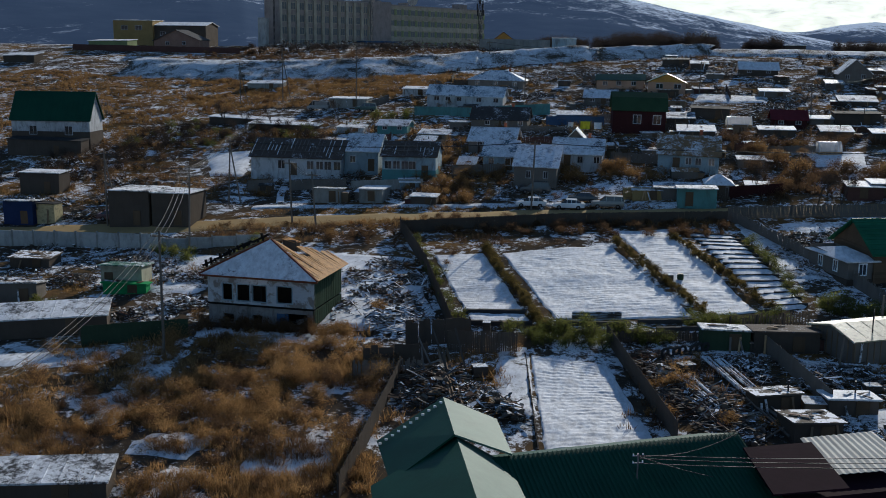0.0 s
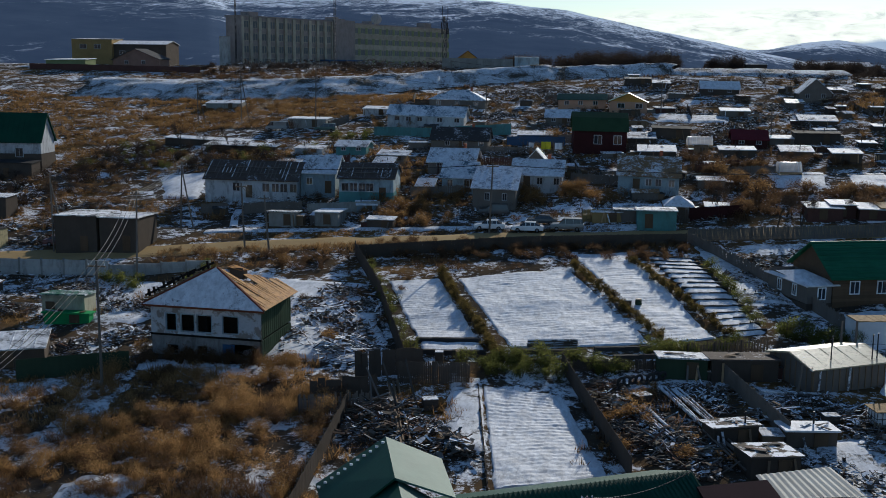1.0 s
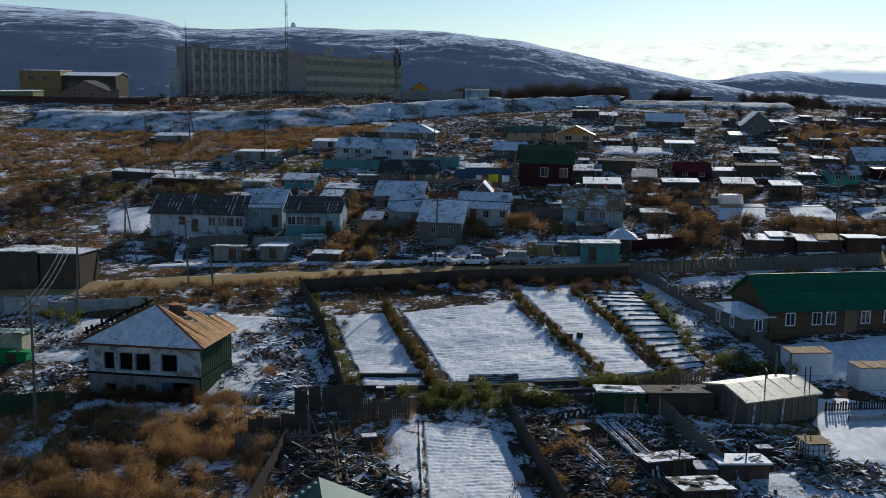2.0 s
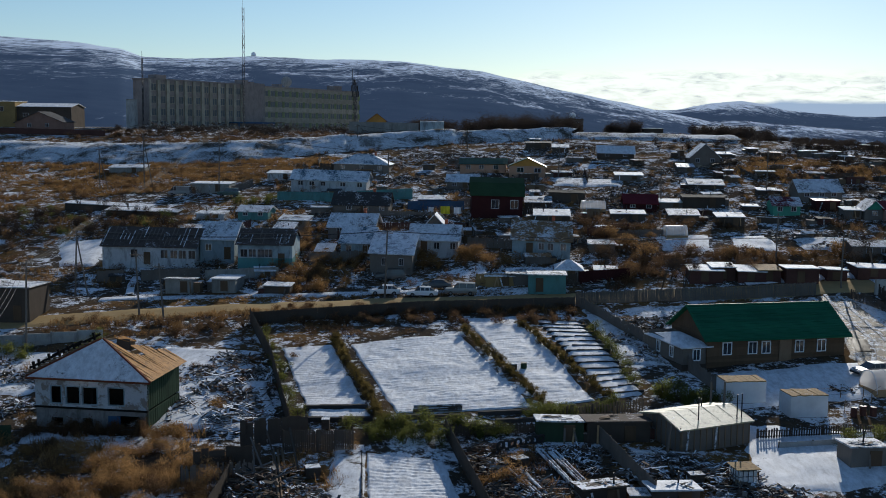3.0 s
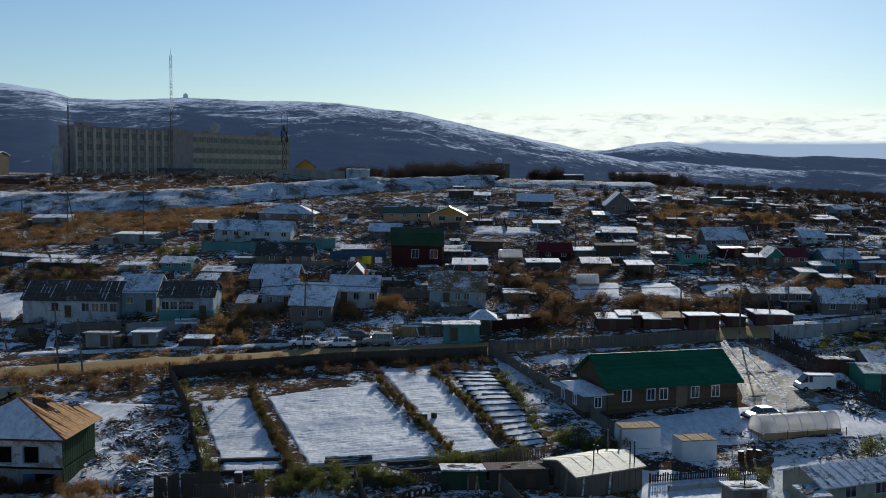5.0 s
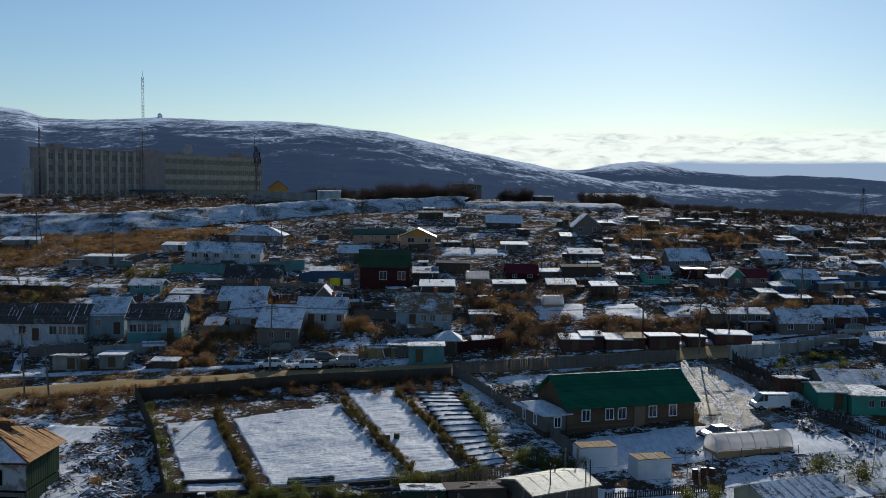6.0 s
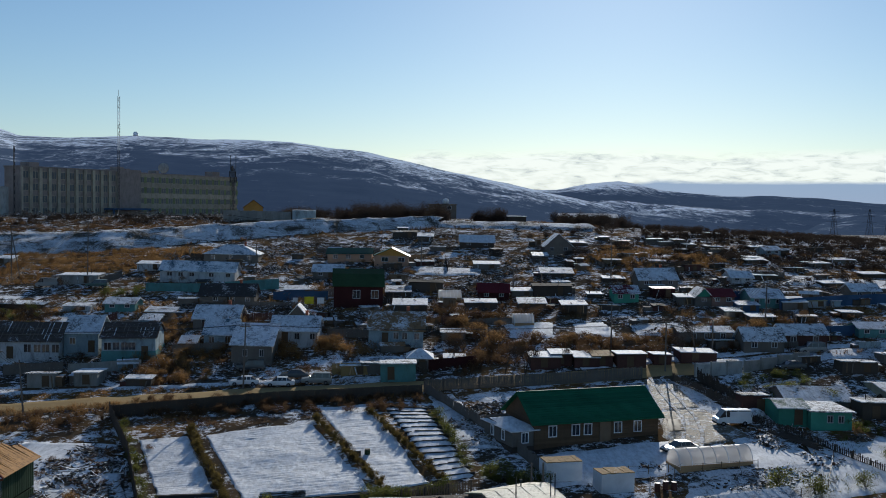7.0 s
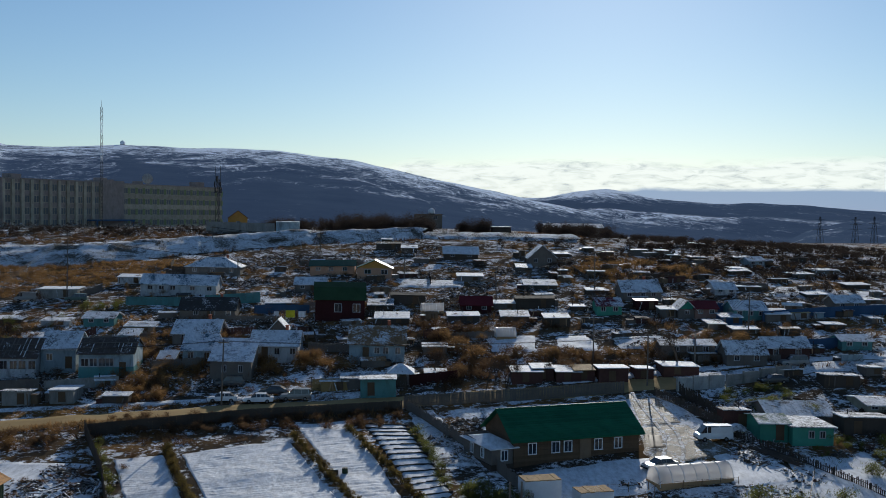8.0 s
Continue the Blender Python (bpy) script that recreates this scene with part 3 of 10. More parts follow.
def fence(x0, y0, x1, y1, h, mat="grey_boards", label="weathered grey board fence", gap=0.02, board=0.14, ragged=0.1, name="fence", post_m="dark_boards", rng=random):
    """A board fence that follows the ground: posts, two rails and its boards."""
    ob = tagged(new(name), label, "fence")
    ob.location = (x0, y0, ground_z(x0, y0))
    z0 = ob.location.z
    run = math.hypot(x1 - x0, y1 - y0)
    ux, uy = (x1 - x0) / run, (y1 - y0) / run

    def at(s):
        return ux * s, uy * s, ground_z(x0 + ux * s, y0 + uy * s) - z0

    turn = Matrix.Rotation(math.atan2(uy, ux), 4, "Z")
    bm = bmesh.new()
    s = 0.0
    while s < run:
        wd = board * rng.uniform(0.85, 1.15)
        px, py, pz = at(s)
        hh = h + rng.uniform(-ragged, ragged)
        slab(bm, 0, wd, -0.012, 0.012, -0.25, hh, Matrix.Translation((px, py, pz)) @ turn @ Matrix.Rotation(rng.uniform(-1, 1) * ragged * 0.2, 4, "Y"))
        s += wd + gap
    tagged(part("boarding", bm, MATS[mat], ob), kind="stuff")
    n = max(1, int(run / 2.6))
    for k in range(n + 1):
        px, py, pz = at(run * k / n)
        bm = bmesh.new()
        slab(bm, -0.06, 0.06, 0.02, 0.14, -0.4, h + 0.05, Matrix.Translation((px, py, pz)) @ turn)
        part("post", bm, MATS[post_m], ob)
    for f in (0.25, 0.8):
        for k in range(n):
            bm = bmesh.new()
            a, b = at(run * k / n), at(run * (k + 1) / n)
            off = Vector((-uy, ux, 0)) * 0.05
            rod(bm, Vector(a) + off + Vector((0, 0, h * f)), Vector(b) + off + Vector((0, 0, h * f)), 0.04, sides=4)
            part("rail", bm, MATS[post_m], ob)
    return ob
snowy("snow_sheen", (0.34, 0.36, 0.40), 0.5, 0.3, 0.4, 0.6)
snowy("rusty_patch", (0.30, 0.19, 0.10), 0.40, 0.6)
snowy("slate_snow", (0.13, 0.105, 0.09), 0.26, 0.85, size=0.5)
snowy("plywood_roof", (0.40, 0.27, 0.13), 0.25, 0.8)
plain("ochre_board", (0.30, 0.21, 0.09), 0.8)
plain("peach_dull", (0.27, 0.17, 0.13), 0.85)


# ---- scrap and litter ----
def junk_material(name, lo, hi, pale=1.0):
    """Boards, sheets and boxes of many colours; snow lies where a slow noise passes lo to hi."""
    m, nt, b = nodes_of(name, 0.85)
    geo = nt.nodes.new("ShaderNodeNewGeometry")
    r = nt.nodes.new("ShaderNodeValToRGB")
    r.color_ramp.interpolation = "CONSTANT"
    stops = [(0.0, (0.04, 0.034, 0.028)), (0.18, (0.14, 0.115, 0.09)), (0.40, (0.24, 0.19, 0.14)), (0.55, (0.10, 0.06, 0.04)), (0.68, (0.30, 0.28, 0.25)), (0.80, (0.17, 0.075, 0.04)), (0.92, (0.05, 0.08, 0.09)), (0.96, (0.30, 0.24, 0.16))]
    els = r.color_ramp.elements
    while len(els) < len(stops):
        els.new(0.5)
    for e, (p, c) in zip(els, stops):
        e.position, e.color = p, (*scaled(c, pale), 1)
    link(nt, geo.outputs["Random Per Island"], r.inputs["Fac"])
    col = mix(nt, noise_node(nt, 3.0, 5.0), r.outputs["Color"], scaled((0.08, 0.07, 0.06), 1))
    sep = nt.nodes.new("ShaderNodeSeparateXYZ")
    link(nt, geo.outputs["Normal"], sep.inputs["Vector"])
    up = ramp(nt, sep.outputs["Z"], [(0.55, (0, 0, 0)), (0.85, (1, 1, 1))])
    patch = ramp(nt, noise_node(nt, 0.9, 5.0, 0.65), [(lo, (0, 0, 0)), (hi, (1, 1, 1))])
    link(nt, mix(nt, mix(nt, 1.0, up, patch, "MULTIPLY"), col, SNOW), b.inputs["Base Color"])
    bump(nt, b, noise_node(nt, 6.0, 5.0), 0.4, 0.03)


junk_material("junk_mix", 0.48, 0.53)
junk_material("junk_bare", 0.55, 0.60, 1.3)
junk_material("junk_snowed", 0.36, 0.43)


def scrap(cx, cy, rx, ry, n, label, high=0.7, long=1.6, seed=1, yaw=0.0, name="scrap_heap", category="scrap", material="junk_mix", loose=9.0, big=0.72):
    """A heap of boards, sheets, beams and boxes thrown together."""
    rng = random.Random(seed)
    z0 = ground_z(cx, cy)
    bm = bmesh.new()
    for k in range(int(n * 1.5)):
        q, a = math.sqrt(rng.random()), rng.uniform(0, math.tau)
        dx, dy = math.cos(a) * q * rx, math.sin(a) * q * ry
        ca, sa = math.cos(yaw), math.sin(yaw)
        dx, dy = dx * ca - dy * sa, dx * sa + dy * ca
        z = ground_z(cx + dx, cy + dy) - z0 + rng.random() * high * (1 - q * 0.7)
        t = rng.random()
        if t < 0.68:
            sx, sy, sz = rng.uniform(0.5, long), rng.uniform(0.06, 0.22), rng.uniform(0.03, 0.09)
        elif t < 0.83:
            sx, sy, sz = rng.uniform(0.4, 1.1), rng.uniform(0.3, 0.8), rng.uniform(0.03, 0.08)
        else:
            sx, sy, sz = rng.uniform(0.2, 0.6), rng.uniform(0.2, 0.5), rng.uniform(0.15, 0.5)
        sx, sy, sz = sx * big, sy * big, sz * 0.8
        m = Matrix.Translation((dx, dy, z)) @ Euler((rng.gauss(0, 0.25), rng.gauss(0, 0.3), yaw + rng.gauss(0, loose))).to_matrix().to_4x4()
        slab(bm, -sx / 2, sx / 2, -sy / 2, sy / 2, -sz / 2, sz / 2, m)
    me = bpy.data.meshes.new(name)
    bm.to_mesh(me)
    bm.free()
    me.materials.append(MATS[material])
    ob = tagged(new(name, me), label, category, kind="stuff")
    ob.location = (cx, cy, z0)
    return ob


# ---- road, snow fields, garden beds ----
def strip(name, pts, width, material, label, category, lift=0.10):
    """A band along a line over the ground."""
    pts = [Vector(p) for p in pts]
    line = []
    for a, b in zip(pts, pts[1:]):
        n = max(2, int((b - a).length / 2.0))
        line += [a.lerp(b, k / n) for k in range(n)]
    line.append(pts[-1])
    verts, faces, m = [], [], 7
    for i, p in enumerate(line):
        d = (line[min(i + 1, len(line) - 1)] - line[max(i - 1, 0)]).normalized()
        side = Vector((-d.y, d.x))
        for k in range(m):
            u = k / (m - 1) - 0.5
            w = width * (1 + 0.12 * noise.noise((p.x * 0.2, p.y * 0.2, u * 2)))
            q = p + side * (u * w)
            edge = k in (0, m - 1)
            rough = noise.noise((q.x * 0.16, q.y * 0.16, 0.0)) * 0.22 + noise.noise((q.x * 0.6, q.y * 0.6, 3.0)) * 0.07
            verts.append((q.x, q.y, ground_z(q.x, q.y) + rough * 0.8 + (-0.2 if edge else lift)))
    faces = [(i * m + k + 1, i * m + k, (i + 1) * m + k, (i + 1) * m + k + 1) for i in range(len(line) - 1) for k in range(m - 1)]
    return tagged(raw_mesh(name, verts, faces, material, smooth=True), label, category, kind="structure")


snowy("icy_snow", (0.25, 0.195, 0.13), 0.385, 0.6, size=0.7)
MATS["icy_snow"].node_tree.nodes["Principled BSDF"].inputs["Specular IOR Level"].default_value = 0.03
MATS["icy_snow"].node_tree.nodes["Bump"].inputs["Distance"].default_value = 0.25
snowy("rut_snow", (0.19, 0.14, 0.085), 0.48, 0.7, size=1.2)
plain("wet_mud", (0.075, 0.05, 0.03), 0.6, vary=0.4)
strip("road", [(-110, 127.2), (-90, 131.2), (-60, 136.2), (-38, 141.5), (-19, 144.6), (-5, 145.9), (9, 146.8), (20, 148.2), (34, 149), (45, 150.6), (55, 152)], 7.0, MATS["road_dirt"], "rutted dirt road along the slope", "road")
strip("snow_verge", [(-58, 147), (-38, 148.6), (-20, 150.4), (-6, 151), (8, 151.4)], 2.2, MATS["snow_patchy"], "strip of trodden snow beside the road", "snow", 0.13)
strip("snow_path", [(-57.6, 161), (-56.6, 156), (-54.6, 149.5)], 1.5, MATS["snow_ground"], "narrow snowy path up to the barrack", "path", 0.13)
strip("road_end", [(52, 152), (60, 153.2), (75, 156), (120, 157)], 6.0, MATS["snow_patchy"], "trodden snow over the end of the road", "road", 0.16)
strip("snow_verge", [(34, 153.4), (52, 156.5), (75, 160), (110, 160)], 2.6, MATS["snow_ground"], "strip of snow along the upper road edge", "snow", 0.13)
sheet("driveway", ((37.4, 114.6), (49.6, 119.4), (47.4, 132.5), (40.6, 131.4)), MATS["icy_snow"], "icy trodden driveway glinting in the sun", "driveway", 0.16, 0.6, 0.8)
sheet("driveway", ((40.6, 131.4), (47.4, 132.5), (46.6, 147), (42.4, 147)), MATS["icy_snow"], "icy driveway climbing to the road", "driveway", 0.16, 0.6, 0.5)
for dx in (-0.9, 0.9):
    strip("wheel_rut", [(44.5 + dx, 147), (44.2 + dx, 137), (44.0 + dx, 128), (42.4 + dx * 1.3, 121), (40.4 + dx * 1.5, 115.5)], 0.8, MATS["rut_snow"], "brown wheel rut worn through the snow", "wheel rut", 0.21)
sheet("snow_yard", ((45.5, 107), (55.5, 110), (52.5, 121.5), (46.5, 120)), MATS["snow_thick"], "trodden snow between the polytunnel and the fence", "yard", 0.15, 0.7, 1.4)
sheet("mud_patch", ((39.2, 121.5), (42.2, 121.8), (42.8, 127.5), (40.4, 128)), MATS["wet_mud"], "patch of trodden brown mud on the driveway", "mud", 0.18, 0.5, 0.9)
sheet("snow_bank", ((-36.5, 99), (-27, 97.5), (-30, 123), (-42, 125)), MATS["snow_thick"], "snow lying over the rubble beside the ruined house", "snow", 0.25, 0.7, 1.2)
sheet("snow_bank", ((-34.5, 97.6), (-27.5, 97.2), (-29.5, 106), (-34.0, 108)), MATS["snow_thick"], "deep snow beside the ruined house", "snow", 0.38, 0.6, 1.2)
sheet("snow_bank", ((-28, 97.5), (-21.6, 97.0), (-27.5, 117), (-31, 121)), MATS["snow_ground"], "smooth snow along the tall dark fence", "snow", 0.22, 0.7, 1.0)
sheet("snow_yard", ((12.5, 118), (19.0, 118), (13.5, 143), (9.8, 142)), MATS["snow_patchy"], "snowy strip with litter behind the fence", "yard", 0.14, 0.7, 0.7)
sheet("snow_yard", ((20.5, 129.5), (44, 132), (46, 145), (15, 142.5)), MATS["snow_patchy"], "snowy back yard behind the wooden house", "yard", 0.14, 0.9, 0.8)
sheet("snow_yard", ((39, 126), (51, 128), (48.5, 146), (44, 146)), MATS["snow_patchy"], "trodden snow beside the driveway", "yard", 0.10, 0.9, 0.8)

SNOWY = MATS["snow_ground"]
field = "flat snow-covered garden plot with furrows"
sheet("snow_field", ((-20.4, 104.2), (-14.4, 104.7), (-21.2, 125.4), (-27.0, 124.0)), SNOWY, field, "garden plot", 0.10, 0.17, 0.3, rows=0.72)
sheet("snow_field", ((-19.6, 100.8), (-13.6, 101.5), (-14.2, 103.8), (-20.2, 103.4)), SNOWY, "narrow snow-covered garden bed", "garden bed", 0.16, 0.25, 0.25, rows=0.95)
sheet("snow_field", ((-11.2, 102.8), (2.2, 105.2), (-6.0, 130.0), (-19.0, 125.4)), SNOWY, field, "garden plot", 0.10, 0.17, 0.3, rows=0.72)
sheet("snow_field", ((3.6, 105.6), (8.6, 106.6), (1.6, 138.0), (-5.8, 137.0)), SNOWY, field, "garden plot", 0.10, 0.2, 0.3, rows=0.9)
sheet("snow_field", ((10.0, 107.2), (13.8, 108.8), (9.2, 135.8), (3.4, 137.2)), SNOWY, "snow-covered plot divided by dark raised beds", "garden plot", 0.2, 0.5, 0.3)
sheet("snow_field", ((-10.3, 73.0), (-2.4, 76.0), (-6.0, 91.0), (-12.9, 92.6)), SNOWY, field, "garden plot", 0.10, 0.16, 0.3, rows=0.72)
sheet("snow_field", ((-14.8, 80.0), (-11.2, 79.0), (-13.2, 95.0), (-16.2, 95.0)), MATS["snow_patchy"], "trodden snow beside the garden", "snow", 0.18, 0.6)
sheet("snow_yard", ((20.5, 104.5), (38.5, 108.5), (39.0, 119.5), (22.5, 115.5)), SNOWY, "snow-covered yard before the long wooden house", "yard", 0.14, 0.7, 0.6)
sheet("snow_yard", ((33, 93.5), (52, 99), (58, 112), (38, 108.5)), MATS["snow_patchy"], "rough snowy yard with dug earth", "yard", 0.14, 0.8, 0.8)
sheet("snow_yard", ((22.5, 88), (34, 88), (36, 96), (23.5, 96)), MATS["snow_patchy"], "snow-covered yard below the wooden sheds", "yard", 0.14, 0.8, 0.8)
sheet("snow_yard", ((20.6, 85.5), (33, 88.5), (35, 99.5), (21.6, 101.0)), MATS["snow_thick"], "clean snow beside the plank shed", "yard", 0.19, 0.7, 1.0)
sheet("snow_yard", ((12, 72), (26, 76), (24, 88), (13, 84)), MATS["snow_patchy"], "snowy path between sheds", "yard", 0.12, 0.8, 0.8)
sheet("snow_yard", ((52, 100), (66, 104), (66, 119), (55, 117)), SNOWY, "snowy plot below the green house", "yard", 0.14, 0.8, 0.6)
sheet("snow_field", ((25.2, 170.8), (33, 170.6), (34.4, 181), (24.8, 180)), SNOWY, "snow-covered field between brown shrubs", "snow field", 0.22, 0.9, 0.8)
sheet("snow_field", ((37.4, 169.6), (44, 169.6), (43.7, 180.2), (37.0, 179.4)), SNOWY, "snow-covered field between brown shrubs", "snow field", 0.22, 0.9, 0.8)
sheet("snow_field", ((47.2, 170), (56, 169.2), (57, 177.4), (47.5, 178)), MATS["snow_patchy"], "patchy snow field beside a low house", "snow field", 0.22, 0.9, 0.8)
sheet("snow_field", ((10.6, 226.6), (25, 223.2), (26, 232), (10.4, 236.7)), MATS["snow_patchy"], "snow-covered plot on the hillside", "snow field", 0.25, 1.2, 0.8)
sheet("snow_field", ((-73, 168), (-66.6, 167.5), (-71, 186), (-80, 185)), SNOWY, "snow-covered plot beside the barrack", "snow field", 0.22, 0.9, 0.8)
sheet("snow_field", ((-60, 190), (-52, 188), (-52, 194), (-62, 196)), MATS["snow_patchy"], "patchy snow on the slope", "snow field", 0.22, 0.9, 0.8)
for k, (a, b, c, d) in enumerate((((-140, 270), (-72, 264), (-78, 297), (-142, 303)), ((-72, 264), (-41, 279), (-44, 304), (-78, 297)), ((-41, 279), (-13, 290), (-14, 309), (-44, 304)), ((-13, 290), (20, 297), (20, 311), (-14, 309)), ((20, 297), (62, 284), (66, 299), (20, 311)))):
    sheet("snow_bank", (a, b, c, d), MATS["snow_drift"], "long snow-covered bank below the plateau", "snow bank", 0.3, 1.1, 2.2, heave=(2.8, 3.0, 2.8, 2.4, 1.2)[k])
sheet("snow_field", ((58, 243), (70, 238), (76, 246), (62, 250)), MATS["snow_patchy"], "patchy snow on the hillside", "snow field", 0.25, 1.2, 1.0)
sheet("snow_field", ((88, 208), (120, 200), (126, 212), (94, 220)), MATS["snow_patchy"], "patchy snow on the far hillside", "snow field", 0.25, 1.4, 1.2)
sheet("snow_yard", ((54, 130), (66, 132), (66, 145), (55, 143)), MATS["snow_patchy"], "snowy yards between fences", "yard", 0.14, 0.9, 0.8)
sheet("snow_yard", ((-62, 108), (-50, 106), (-50, 122), (-64, 124)), MATS["snow_patchy"], "snowy yard with scattered junk", "yard", 0.14, 0.9, 0.8)
sheet("snow_yard", ((-62, 82), (-50, 84), (-49, 90), (-62, 88)), MATS["snow_patchy"], "thin snow on rough grass", "yard", 0.12, 0.9, 0.8)
sheet("snow_field", ((-46, 72), (-42.5, 72.5), (-43.5, 90), (-48.5, 91)), MATS["snow_patchy"], "snowy footpath through the dry grass", "snow", 0.12, 0.7, 1.4)
sheet("snow_field", ((-31, 66), (-25, 66.5), (-25, 73), (-31, 73)), MATS["snow_ground"], "patch of snow on the waste ground", "snow", 0.12, 0.6, 1.6)
sheet("snow_field", ((-40, 68), (-35, 67), (-34, 72), (-40, 72)), MATS["snow_patchy"], "thin snow between grass clumps", "snow", 0.12, 0.7, 1.6)
sheet("snow_field", ((-45, 93), (-30, 92), (-30, 96), (-46, 97)), MATS["snow_patchy"], "thin snow before the ruined house", "snow", 0.12, 0.7, 1.2)


def raised_bed(x0, y0, x1, y1, wide=0.55, high=0.34):
    """A dark board-edged ridge of soil across a plot."""
    ob = tagged(base("raised_bed", x0, y0), "dark board edge of a raised garden bed", "garden bed", "raised beds in the striped plot")
    bm = bmesh.new()
    z0 = ground_z(x0, y0)
    n = 4
    for k in range(n):
        a, b = Vector((x0, y0)).lerp(Vector((x1, y1)), k / n), Vector((x0, y0)).lerp(Vector((x1, y1)), (k + 1) / n)
        za, zb = [ground_z(*q) - z0 + noise.noise((q.x * 0.16, q.y * 0.16, 0.0)) * 0.22 + noise.noise((q.x * 0.6, q.y * 0.6, 3.0)) * 0.07 for q in (a, b)]
        off = Vector((a.x - x0, a.y - y0, za))
        d = Vector((b.x - a.x, b.y - a.y, zb - za))
        ang = math.atan2(d.y, d.x)
        slab(bm, 0, d.length + 0.01, -wide / 2, wide / 2, -0.3, high + random.uniform(-0.03, 0.03), Matrix.Translation(off) @ Matrix.Rotation(ang, 4, "Z"))
    part("board", bm, MATS["tar_roof"], ob)


for k in range(15):
    u = (k + 0.5) / 15
    l, r = Vector((10.0, 107.2)).lerp(Vector((3.4, 137.2)), u), Vector((13.8, 108.8)).lerp(Vector((9.2, 135.8)), u)
    raised_bed(l.x - 0.1, l.y, r.x + 0.2, r.y, 0.20 + 0.06 * u, 0.31)
for a, b in (((-20.6, 103.6), (-14.2, 104.2)), ((-19.8, 100.4), (-13.4, 101.1)), ((-10.6, 101.6), (-4.5, 102.2)), ((-9.0, 99.2), (-3.5, 99.8)), ((-3.2, 103.0), (2.6, 104.0)), ((-1.5, 100.8), (3.2, 101.6))):
    raised_bed(a[0], a[1], b[0], b[1], 0.45, 0.4)


# ---- dry grass, shrubs, trees ----
def leaf_material(name, lo, hi, through=0.45):
    m, nt, b = nodes_of(name, 0.9)
    geo = nt.nodes.new("ShaderNodeNewGeometry")
    col = ramp(nt, geo.outputs["Random Per Island"], [(0.0, lo), (0.6, tuple((p + q) / 2 for p, q in zip(lo, hi))), (1.0, hi)])
    big = noise_node(nt, 0.35, 3.0)
    col = mix(nt, ramp(nt, big, [(0.4, (0, 0, 0)), (0.65, (0.45, 0.45, 0.45))]), col, lo)
    link(nt, col, b.inputs["Base Color"])
    tr = nt.nodes.new("ShaderNodeBsdfTranslucent")
    link(nt, col, tr.inputs["Color"])
    mx = nt.nodes.new("ShaderNodeMixShader")
    mx.inputs["Fac"].default_value = through
    link(nt, b.outputs["BSDF"], mx.inputs[1])
    link(nt, tr.outputs["BSDF"], mx.inputs[2])
    link(nt, mx.outputs["Shader"], nt.nodes["Material Output"].inputs["Surface"])
    return m


leaf_material("dry_grass", (0.13, 0.074, 0.03), (0.50, 0.30, 0.125))
leaf_material("amber_grass", (0.17, 0.098, 0.040), (0.66, 0.40, 0.165))
leaf_material("red_shrub", (0.080, 0.050, 0.029), (0.25, 0.150, 0.078))
leaf_material("hedge_leaf", (0.065, 0.050, 0.018), (0.27, 0.195, 0.062), 0.5)
leaf_material("green_shrub", (0.06, 0.068, 0.018), (0.27, 0.27, 0.075), 0.55)
leaf_material("bare_twigs", (0.040, 0.031, 0.026), (0.115, 0.084, 0.062), 0.2)


OPEN_SNOW = ((24, 45.5, 169, 182), (46.5, 57.5, 168.5, 178), (10, 26, 223, 237), (-80, -66, 167, 186))


def inside(poly, x, y):
    c = np.zeros(len(x), bool)
    n = len(poly)
    for i in range(n):
        (x0, y0), (x1, y1) = poly[i], poly[i - 1]
        hit = ((y0 > y) != (y1 > y)) & (x < (x1 - x0) * (y - y0) / (y1 - y0 + 1e-9) + x0)
        c ^= hit
    return c


def tri_mesh(name, tri, material):
    """One object out of loose triangles, an array of n x 3 x 3."""
    n = len(tri)
    me = bpy.data.meshes.new(name)
    me.vertices.add(n * 3)
    me.vertices.foreach_set("co", tri.reshape(-1).astype(np.float32))
    me.loops.add(n * 3)
    me.loops.foreach_set("vertex_index", np.arange(n * 3, dtype=np.int32))
    me.polygons.add(n)
    me.polygons.foreach_set("loop_start", np.arange(0, n * 3, 3, dtype=np.int32))
    me.update(calc_edges=True)
    me.materials.append(material)
    return new(name, me)


